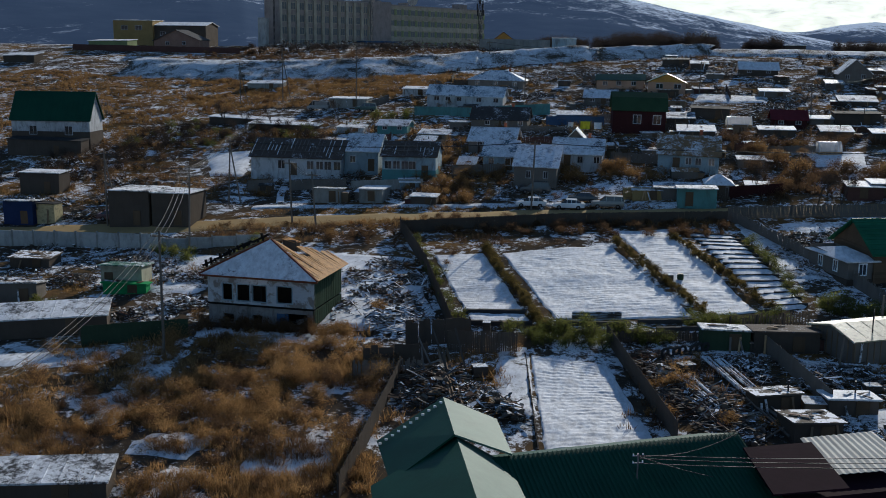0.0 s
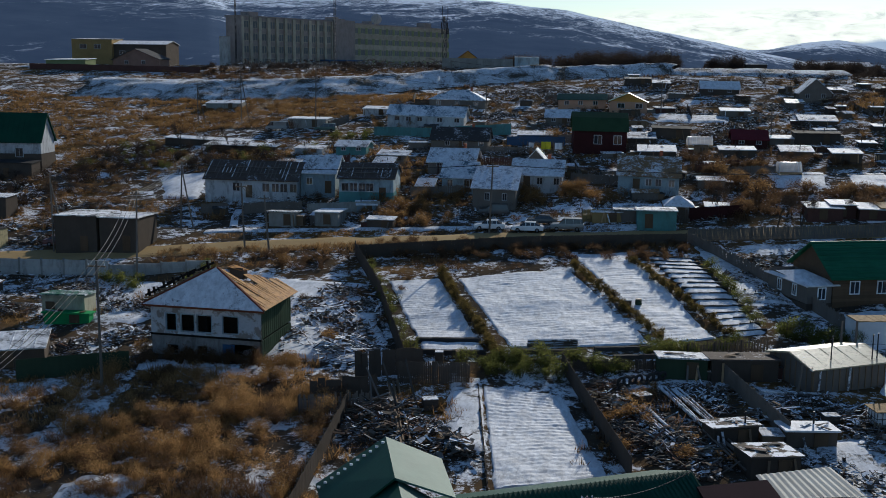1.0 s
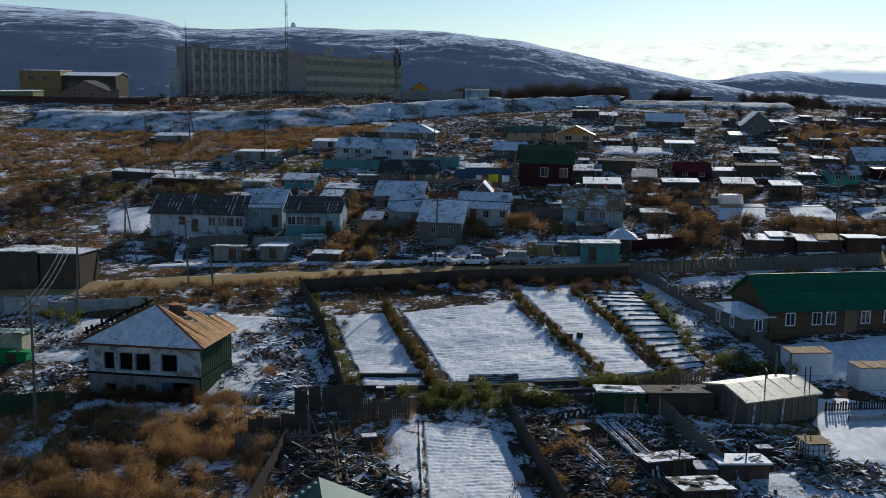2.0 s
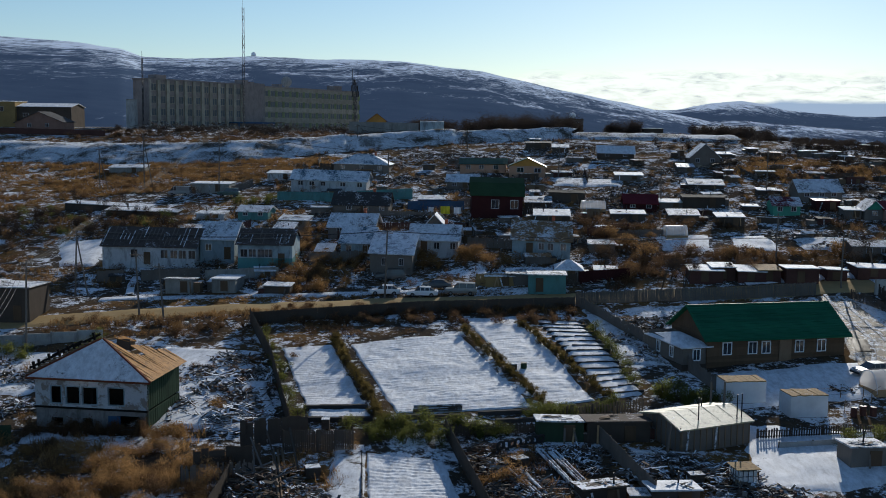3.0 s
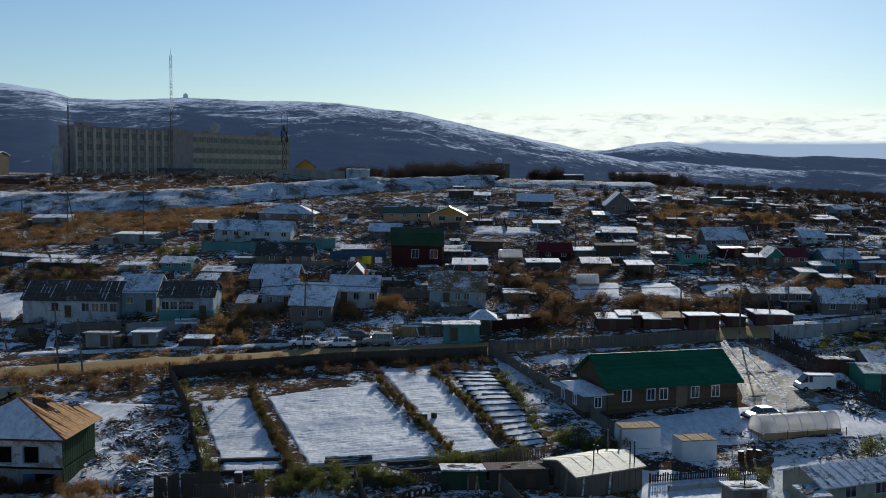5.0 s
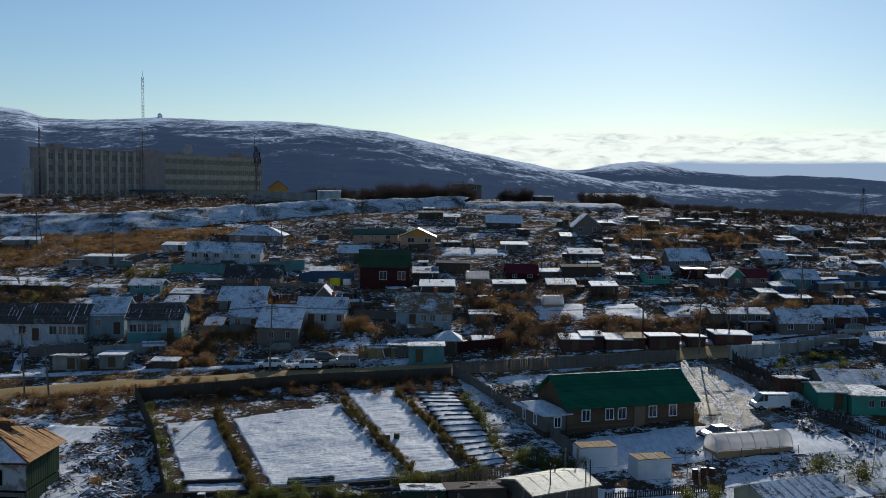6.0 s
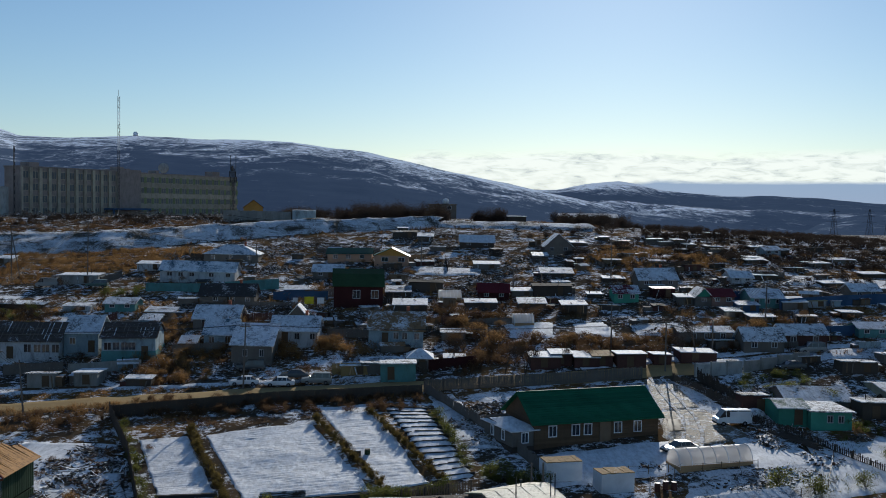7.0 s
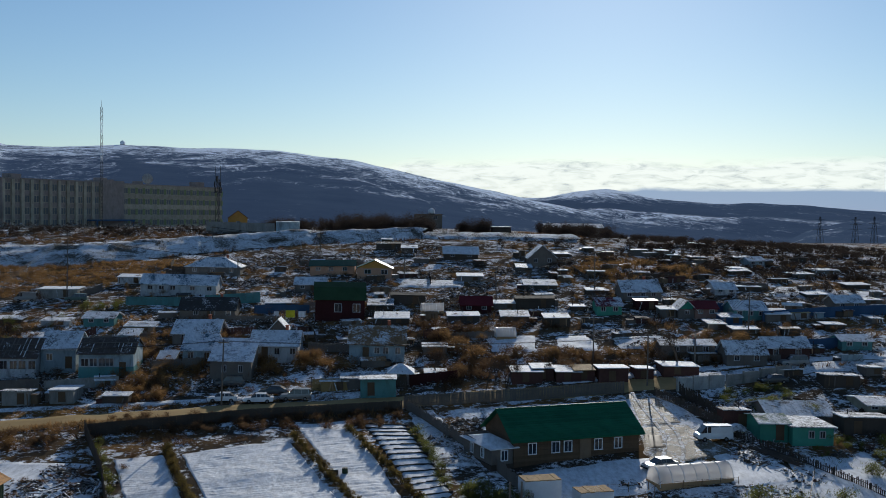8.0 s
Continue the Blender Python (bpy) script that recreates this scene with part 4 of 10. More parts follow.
def grass(poly, per_m2, blades, tall, material, label, wide=0.07, patch=0.45, seed=1, name="dry_grass"):
    """Tufts of dry blades inside a polygon, thinner where a slow noise is low."""
    rng = np.random.default_rng(seed)
    poly = np.array(poly, float)
    lo, hi = poly.min(0), poly.max(0)
    n = int((hi[0] - lo[0]) * (hi[1] - lo[1]) * per_m2)
    x, y = rng.uniform(lo[0], hi[0], n), rng.uniform(lo[1], hi[1], n)
    keep = inside(poly.tolist(), x, y)
    for a, b, c, d in OPEN_SNOW:
        keep &= ~((x > a) & (x < b) & (y > c) & (y < d))
    x, y = x[keep], y[keep]
    v = np.array([noise.noise((a * 0.16, b * 0.16, seed)) + 0.5 * noise.noise((a * 0.5, b * 0.5, seed + 3)) for a, b in zip(x, y)])
    keep = v > (patch - 0.5)
    x, y, v = x[keep], y[keep], v[keep]
    z = heights(x, y)
    n = len(x)
    size = (0.4 + 0.95 * np.clip(v + 0.35, 0, 1)) * rng.uniform(0.6, 1.25, n) * tall
    bx = np.repeat(x, blades) + rng.normal(0, 0.2, n * blades)
    by = np.repeat(y, blades) + rng.normal(0, 0.16, n * blades)
    bz = np.repeat(z, blades) - 0.05
    hh = np.repeat(size, blades) * rng.uniform(0.6, 1.1, n * blades)
    a = rng.uniform(0, math.tau, n * blades)
    lean = rng.uniform(0.1, 0.95, n * blades) * hh
    w = wide * rng.uniform(0.6, 1.4, n * blades) / 2
    t = np.empty((n * blades, 3, 3))
    t[:, 0] = np.stack([bx + np.cos(a) * w, by + np.sin(a) * w, bz], 1)
    t[:, 1] = np.stack([bx - np.cos(a) * w, by - np.sin(a) * w, bz], 1)
    ang = rng.uniform(0, math.tau, n * blades)
    t[:, 2] = np.stack([bx + np.cos(ang) * lean, by + np.sin(ang) * lean, bz + hh], 1)
    return tagged(tri_mesh(name, t, material), label, "dry grass", kind="stuff")


GR = MATS["dry_grass"]
grass([(-56, 70), (-44, 84), (-36, 90), (-26, 90), (-21, 66), (-24, 56), (-36, 54), (-37, 63)], 7.5, 15, 0.8, MATS["amber_grass"], "tall tangled golden dry grass on waste ground", 0.045, 0.50, 2)
grass([(-62, 76), (-52, 72), (-44, 84), (-38, 90), (-47, 92), (-60, 88)], 4.0, 8, 0.6, MATS["amber_grass"], "dry golden grass poking through thin snow", 0.075, 0.52, 24)
grass([(-37, 63), (-36, 54), (-24, 56), (-22, 70), (-30, 74)], 5.0, 12, 1.1, MATS["red_shrub"], "tall brown weeds on waste ground", 0.05, 0.5, 25)
grass([(-50, 88), (-29, 92), (-28, 98), (-50, 97)], 4.0, 8, 0.9, MATS["amber_grass"], "dry grass before the ruined house", 0.075, 0.5, 3)
grass([(-62, 136), (-36, 140.5), (-6, 143.8), (8, 145), (8, 139), (-6, 139), (-29, 134), (-56, 126)], 3.0, 7, 0.75, GR, "dry golden weeds on the bank below the road", 0.08, 0.4, 4)
grass([(-118, 270), (-84, 268), (-41, 270), (-34, 260), (-68, 230), (-98, 218)], 3.4, 11, 0.75, GR, "golden dry grass on the hillside", 0.09, 0.22, 5)
grass([(-175, 280), (-118, 272), (-98, 218), (-98, 190), (-130, 190), (-170, 230)], 1.6, 10, 0.8, GR, "golden dry grass on the far left hillside", 0.11, 0.3, 26)
grass([(-98, 200), (-60, 202), (-40, 208), (-40, 196), (-78, 188), (-98, 190)], 0.9, 6, 1.0, GR, "dry grass and weeds among the sheds", 0.14, 0.5, 6)
grass([(-40, 192), (-31, 178), (-26, 152), (-31, 149), (-36, 160), (-43, 180)], 3.2, 8, 1.2, MATS["red_shrub"], "reddish brown dry weeds on the bank", 0.11, 0.35, 7)
grass([(17, 186), (29, 188), (25, 156), (15, 151), (13, 165)], 2.4, 7, 1.2, MATS["red_shrub"], "brown dry weeds between the houses", 0.11, 0.42, 8)
grass([(48, 240), (64, 262), (90, 236), (62, 220)], 2.2, 7, 1.0, GR, "golden dry grass on the far hillside", 0.16, 0.4, 9)
grass([(24, 170), (58, 168.5), (54, 160), (27, 162)], 2.6, 9, 1.0, MATS["red_shrub"], "brown dry weeds behind the garages", 0.12, 0.4, 10)
grass([(64, 262), (100, 300), (190, 290), (150, 215), (90, 236)], 0.55, 6, 1.1, MATS["bare_twigs"], "brown dry grass on the far slope", 0.2, 0.4, 11)
grass([(-44, 120), (-28, 122), (-24, 100), (-33, 100), (-38, 112)], 2.0, 6, 0.6, GR, "dry weeds among the rubble", 0.07, 0.58, 12)
grass([(-24, 76), (-14, 76), (-14, 97), (-22, 97)], 2.2, 7, 0.8, GR, "dry weeds around broken fences", 0.07, 0.55, 13)
grass([(-5, 78), (3, 78), (8, 96), (-4, 97)], 2.0, 7, 0.8, MATS["red_shrub"], "reddish dry weeds among scrap", 0.08, 0.58, 14)
grass([(-66, 126), (-50, 122), (-47, 104), (-66, 104)], 2.0, 6, 0.7, GR, "dry weeds in the yard", 0.08, 0.6, 15)
grass([(-40, 210), (40, 210), (60, 160), (-20, 156)], 0.5, 6, 1.0, MATS["red_shrub"], "scattered dry weeds among the houses", 0.12, 0.55, 16)
grass([(56, 200), (130, 190), (100, 150), (58, 156)], 0.55, 6, 1.1, MATS["red_shrub"], "dry weeds among the far houses", 0.13, 0.5, 17)
grass([(38, 92), (66, 100), (76, 140), (56, 145), (52, 112)], 0.8, 6, 0.6, MATS["green_shrub"], "low green and brown weeds in the yards", 0.08, 0.55, 18)
grass([(-130, 278), (-60, 270), (40, 292), (70, 300), (70, 330), (-140, 330)], 0.35, 6, 0.9, MATS["red_shrub"], "sparse dry weeds along the plateau edge", 0.2, 0.5, 19)


def leaf_cloud(rng, n, rx, rz, size, z0, lumps=7):
    """Small triangles gathered round several lumps of an uneven crown."""
    cen = np.stack([rng.normal(0, 0.5, lumps) * rx, rng.normal(0, 0.5, lumps) * rx, z0 + rng.uniform(0.25, 0.85, lumps) * rz], 1)
    pick = rng.integers(0, lumps, n)
    p = cen[pick] + rng.normal(0, 1, (n, 3)) * [rx * 0.28, rx * 0.28, rz * 0.18]
    p[:, 2] = np.maximum(p[:, 2], 0.05)
    t = p[:, None, :] + rng.normal(0, 1, (n, 3, 3)) * size
    return t


def bush(name, x, y, wide, tall, material, label, n=420, leaf=0.09, seed=1, category="shrub", group=""):
    rng = np.random.default_rng(seed)
    ob = tagged(base(name, x, y), label, category, group)
    bm = bmesh.new()
    for k in range(9):
        a, s = rng.uniform(0, math.tau), rng.uniform(0.3, 0.9)
        mid = Vector((math.cos(a) * wide * 0.2, math.sin(a) * wide * 0.2, tall * 0.45))
        top = Vector((math.cos(a) * wide * 0.42 * s, math.sin(a) * wide * 0.42 * s, tall * rng.uniform(0.7, 1.05)))
        rod(bm, (0, 0, -0.1), mid, 0.035, 0.022, 4)
        rod(bm, mid, top, 0.022, 0.008, 3)
        side = mid + Vector((rng.normal() * 0.3, rng.normal() * 0.3, 0.4)) * wide * 0.4
        rod(bm, mid, side, 0.015, 0.006, 3)
    part("branch", bm, MATS["dark_boards"], ob)
    cl = tri_mesh("leaves", leaf_cloud(rng, n, wide / 2, tall, leaf, 0.0), material)
    cl.parent = ob
    return ob


def row_of(proto, pts, spread, rng, lo=0.7, hi=1.25):
    for x, y in pts:
        px, py = x + rng.uniform(-spread, spread), y + rng.uniform(-spread, spread)
        k = rng.uniform(lo, hi)
        c = copy_thing(proto, pose(px, py, ground_z(px, py), 0, 0, rng.uniform(0, 360)))
        c.scale = (k, k, k * rng.uniform(0.8, 1.15))


def between(a, b, n):
    return [(a[0] + (b[0] - a[0]) * k / (n - 1), a[1] + (b[1] - a[1]) * k / (n - 1)) for k in range(n)]


def shrub_scatter(name, pts, wide, tall, material, label, n=420, leaf=0.06, seed=1):
    """Many small shrubs as one thicket of leaves and twigs."""
    rg = np.random.default_rng(seed)
    tris = []
    for x, y in pts:
        k = rg.uniform(0.55, 1.2)
        t = leaf_cloud(rg, int(n * k), wide / 2 * k, tall * k, leaf, 0.0, 6)
        tris.append(t + np.array([x, y, ground_z(x, y)]))
        m = 26
        tip = rg.normal(0, 1, (m, 3)) * [wide * 0.3 * k, wide * 0.3 * k, 0] + [0, 0, tall * k * 0.8]
        side = rg.normal(0, 0.02, (m, 3))
        tris.append(np.stack([side, -side, tip], 1) + np.array([x, y, ground_z(x, y) - 0.05]))
    return tagged(tri_mesh(name, np.concatenate(tris), material), label, "shrubs", kind="stuff")


def spots(n, x0, x1, y0, y1):
    """Chance places in a stretch of the plan, off the open snow fields."""
    pts = [(rng.uniform(x0, x1), rng.uniform(y0, y1)) for _ in range(n)]
    return [p for p in pts if not any(a < p[0] < b and c < p[1] < d for a, b, c, d in OPEN_SNOW)]


rng = random.Random(5)
brown = bush("shrub", -21.2, 127, 1.25, 1.15, MATS["hedge_leaf"], "dense brown currant shrub between the plots", 1100, 0.045, 3, group="shrubs between the plots")
row_of(brown, between((-21.0, 126), (-11.9, 99), 34), 0.25, rng, 0.6, 1.05)
row_of(brown, between((-5.6, 131), (3.6, 105), 30), 0.25, rng, 0.55, 1.0)
row_of(brown, between((1.4, 134), (10.0, 107.5), 30), 0.25, rng, 0.55, 1.0)
grass([(-28, 125), (-6, 131.5), (-6, 138), (2, 139), (9, 137.5), (9, 144), (-12, 142), (-33, 135)], 3.6, 7, 0.7, MATS["red_shrub"], "dry weeds on the bank above the plots", 0.08, 0.38, 21)
grass([(-60, 141), (-36, 145.6), (-6, 149), (9, 150), (9, 151.5), (-8, 151), (-38, 148), (-60, 143.5)], 3.0, 7, 0.5, GR, "dry golden grass along the road", 0.08, 0.45, 22)
grass([(-60, 133), (-36, 138), (-6, 142), (9, 143), (9, 145), (-6, 144), (-36, 140.5), (-60, 136)], 5.0, 8, 0.6, GR, "dry golden grass along the road", 0.08, 0.3, 23)
green = bush("shrub", -10.5, 97.5, 2.2, 1.7, MATS["green_shrub"], "yellow-green leafy shrub beside the plots", 1500, 0.05, 4, group="green shrubs round the plots")
row_of(green, between((-14.5, 97.6), (-2.5, 98.4), 9), 0.8, rng)
row_of(green, between((-12.5, 95.6), (-6.5, 95.2), 5), 0.6, rng, 0.6, 1.0)
row_of(green, between((4.0, 102.2), (10.5, 104.5), 6), 0.7, rng, 0.6, 1.0)
row_of(green, between((15.0, 108), (21.0, 106), 6), 0.8, rng, 0.8, 1.2)
row_of(green, between((13.2, 112), (10.8, 130), 9), 0.5, rng, 0.5, 0.85)
row_of(green, between((-30.5, 130.5), (-20.2, 98), 13), 0.4, rng, 0.5, 0.85)
row_of(green, between((-48.5, 108), (-50.5, 128), 8), 0.8, rng, 0.6, 1.1)
row_of(green, [(-50, 212), (-47, 211), (-53, 211), (60, 135), (63, 137), (66, 133), (46, 102), (49, 101), (34, 97), (30, 97), (57, 103), (62, 110), (-95, 205), (-92, 207), (-66, 200)], 1.0, rng, 0.8, 1.4)
amber = bush("shrub", -32, 160, 2.6, 2.2, MATS["dry_grass"], "amber dry shrub with thin twigs", 1600, 0.06, 6, group="dry shrubs on the slope")
row_of(amber, [(-28, 152), (-30, 155), (-33, 154), (-30, 163), (-35, 168), (-33, 175), (-37, 180), (-27, 158), (-24, 155), (-12, 167), (-8, 168), (-5, 169), (-46, 98.5), (-30.5, 96), (-31.5, 92.5), (-29, 103), (-41, 130), (-37, 133), (-50, 133)], 0.8, rng, 0.5, 1.0)
row_of(amber, [(-33.0, 95.2), (-31.8, 96.4), (-32.4, 93.6), (-30.8, 94.6)], 0.3, rng, 0.5, 0.7)
row_of(amber, [(20, 160), (22, 166), (19, 172), (25, 176), (17, 178), (23, 183), (27, 165), (30, 167), (34, 166), (38, 167), (43, 167), (46, 166), (50, 168), (54, 166), (-15, 205), (-11, 207), (1, 206), (-46, 222), (-40, 226), (60, 172), (64, 176), (68, 170)], 1.4, rng, 0.6, 1.2)
shrub_scatter("dry_shrubs", spots(34, -90, -45, 232, 262) + spots(24, 55, 85, 228, 250), 2.0, 1.6, MATS["dry_grass"], "amber dry shrubs scattered over the hillside", 750, 0.048, 41)


def bare_tree(name, x, y, tall, label, seed, n=700, material="bare_twigs", group=""):
    """A tapered trunk with forking limbs and a loose crown of fine twigs."""
    rng = np.random.default_rng(seed)
    ob = tagged(base(name, x, y), label, "tree", group)
    bm = bmesh.new()
    tips = []
    stems = 3
    for s in range(stems):
        a = rng.uniform(0, math.tau)
        p0 = Vector((0.12 * math.cos(a), 0.12 * math.sin(a), -0.1))
        p1 = p0 + Vector((math.cos(a) * tall * 0.1, math.sin(a) * tall * 0.1, tall * 0.42))
        rod(bm, p0, p1, 0.09, 0.055, 5)
        for k in range(4):
            b = a + rng.uniform(-1.2, 1.2)
            p2 = p1 + Vector((math.cos(b) * tall * 0.16, math.sin(b) * tall * 0.16, tall * rng.uniform(0.15, 0.35)))
            rod(bm, p1, p2, 0.04, 0.02, 4)
            for q in range(3):
                c = b + rng.uniform(-1.3, 1.3)
                p3 = p2 + Vector((math.cos(c) * tall * 0.1, math.sin(c) * tall * 0.1, tall * rng.uniform(0.08, 0.25)))
                rod(bm, p2, p3, 0.016, 0.006, 3)
                tips.append(p3)
    part("trunk", bm, MATS["dark_boards"], ob)
    tp = np.array([list(t) for t in tips])[rng.integers(0, len(tips), n)] + rng.normal(0, tall * 0.055, (n, 3))
    d = rng.normal(0, 1, (n, 3)) * [0.12, 0.12, 0.22] * (tall / 4)
    side = rng.normal(0, 0.018, (n, 3))
    tri = np.stack([tp + side, tp - side, tp + d], 1)
    cr = tri_mesh("crown", tri, MATS[material])
    cr.parent = ob
    return ob


for k, (x0, x1) in enumerate(((-62, -20), (-20, 20), (20, 62), (62, 132))):
    shrub_scatter("dry_shrubs", spots(44, x0, x1, 153, 256), 1.3, 1.0, MATS["dry_grass"], "amber dry shrubs among the sheds", 540, 0.041, 42 + k)
    shrub_scatter("brown_shrubs", spots(60, x0, x1, 153, 258), 1.7, 1.1, MATS["red_shrub"], "low brown shrubs among the sheds", 630, 0.041, 52 + k)
shrub_scatter("brown_shrubs", spots(130, -104, -58, 152, 202), 1.8, 1.1, MATS["red_shrub"], "brown weeds and shrubs on the lower slope", 630, 0.041, 65)
shrub_scatter("brown_shrubs", spots(46, -45.6, -33.2, 95.2, 96.9), 0.9, 1.3, MATS["red_shrub"], "dark weeds against the ruined house", 630, 0.034, 67)
shrub_scatter("brown_shrubs", spots(160, -135, -15, 302, 320), 2.2, 1.1, MATS["red_shrub"], "brown weeds along the plateau edge", 480, 0.054, 68)
shrub_scatter("green_shrubs", spots(24, -13, 0, 96.4, 99.2) + spots(16, 1, 10, 101.5, 104.5) + spots(14, 14, 21, 105, 109), 1.5, 1.1, MATS["green_shrub"], "yellow-green shrubs at the foot of the plots", 930, 0.034, 69)
shrub_scatter("green_shrubs", spots(9, -70, -62, 96, 101) + spots(8, -62, -56, 119, 123), 1.4, 1.2, MATS["green_shrub"], "dark green shrubs in the yard", 600, 0.05, 87)
shrub_scatter("tall_weeds", spots(90, 13, 37, 156, 192), 2.2, 1.9, MATS["red_shrub"], "tall reddish brown weeds between the houses", 840, 0.048, 81)
shrub_scatter("tall_weeds", spots(60, -38, -23, 150, 190) + spots(26, -16, 2, 163, 170), 2.0, 1.7, MATS["dry_grass"], "tall golden brown weeds on the bank", 840, 0.048, 82)
shrub_scatter("tall_weeds", spots(60, 37, 62, 158, 170) + spots(30, 60, 90, 168, 182), 1.9, 1.4, MATS["red_shrub"], "tall reddish brown weeds behind the garages", 780, 0.048, 83)
shrub_scatter("tall_weeds", spots(130, 46, 120, 205, 262), 2.2, 1.3, MATS["bare_twigs"], "dark leafless scrub over the hillside", 690, 0.054, 84)
shrub_scatter("tall_weeds", spots(160, 40, 150, 225, 300), 2.4, 1.3, MATS["bare_twigs"], "dark brown weeds over the upper hillside", 690, 0.061, 85)
shrub_scatter("green_shrubs", spots(34, 63, 76, 104, 124) + spots(20, 56, 66, 136, 146), 1.7, 1.2, MATS["green_shrub"], "dull green shrubs between the yards", 700, 0.045, 90)
shrub_scatter("brown_shrubs", spots(50, 62, 90, 118, 148), 1.6, 1.0, MATS["bare_twigs"], "dark leafless scrub between the yards", 630, 0.045, 91)
shrub_scatter("brown_shrubs", spots(80, -100, -60, 188, 206) + spots(60, -112, -84, 160, 188), 2.2, 1.7, MATS["bare_twigs"], "dark leafless scrub on the lower slope", 700, 0.05, 93)
shrub_scatter("brown_shrubs", spots(90, -130, -60, 205, 262), 2.0, 1.0, MATS["red_shrub"], "brown scrub over the grassy slope", 500, 0.05, 94)
shrub_scatter("green_shrubs", spots(30, -100, -56, 186, 206), 1.8, 1.2, MATS["green_shrub"], "dull green shrubs on the slope", 630, 0.041, 66)
grass([(-105, 202), (-60, 202), (-58, 152), (-80, 146), (-105, 142)], 1.6, 9, 0.7, GR, "dry weeds on the lower slope", 0.08, 0.4, 27)
shrub_scatter("brown_shrubs", spots(22, -36, -24, 98, 128) + spots(10, -46, -33, 92, 95.5), 1.2, 0.8, MATS["red_shrub"], "brown weeds and shrubs round the ruined house", 630, 0.034, 61)
shrub_scatter("brown_shrubs", spots(150, -32, 9, 134, 142.5) + spots(60, -60, -32, 128, 137), 1.4, 1.0, MATS["red_shrub"], "brown shrubs on the bank below the road", 690, 0.034, 62)
shrub_scatter("brown_shrubs", spots(10, -22, -14, 76, 97) + spots(16, -3, 7, 78, 95), 1.2, 0.9, MATS["dry_grass"], "dry weeds growing through the scrap", 690, 0.031, 63)
shrub_scatter("brown_shrubs", spots(80, -56, -23, 58, 90), 1.5, 1.0, MATS["red_shrub"], "reddish brown weeds in the tall grass", 800, 0.032, 86)
shrub_scatter("dry_shrubs", spots(70, -50, -25, 70, 92), 2.2, 1.5, MATS["amber_grass"], "soft amber clumps of dead willowherb", 1500, 0.034, 87)
shrub_scatter("brown_shrubs", spots(60, -52, -24, 60, 92), 2.0, 1.2, MATS["red_shrub"], "dark brown clumps of dead weeds", 1300, 0.034, 88)
shrub_scatter("dry_shrubs", spots(90, -56, -23, 58, 90), 1.4, 1.1, MATS["amber_grass"], "amber dry shrubs in the tall grass", 780, 0.031, 64)


tree = bare_tree("bare_tree", 22, 151.5, 4.6, "leafless bushy tree with fine dark twigs", 3, group="leafless trees by the road")
row_of(tree, [(25, 152), (28, 154), (24, 156), (31, 155), (52, 157), (54, 158), (14, 158), (-62, 210), (-74, 204), (-79, 203), (-84, 206)], 0.6, rng, 0.7, 1.1)
TW = MATS["bare_twigs"]
shrub_scatter("thicket", spots(70, -30, 0, 326, 350), 4.0, 3.6, TW, "dark leafless thicket beside the office yard", 1100, 0.09, 76)
shrub_scatter("thicket", spots(110, -6, 24, 324, 352), 4.4, 5.0, TW, "dense dark leafless thicket on the plateau", 1200, 0.09, 71)
shrub_scatter("thicket", spots(26, 33, 43, 326, 336), 3.6, 3.8, TW, "rounded clump of leafless bushes on the plateau", 1100, 0.09, 75)
shrub_scatter("thicket", spots(70, 60, 84, 318, 344), 3.6, 3.6, TW, "dense dark leafless thicket on the skyline", 900, 0.09, 72)
shrub_scatter("thicket", spots(130, 84, 160, 312, 345), 2.8, 1.6, TW, "low dark leafless scrub on the skyline", 600, 0.08, 77)
shrub_scatter("thicket", spots(150, 70, 230, 270, 360), 2.4, 1.5, TW, "low leafless bushes on the far slope", 630, 0.080, 73)
shrub_scatter("thicket", spots(80, -125, -30, 316, 340), 2.4, 1.5, TW, "low leafless bushes before the office block", 630, 0.080, 74)


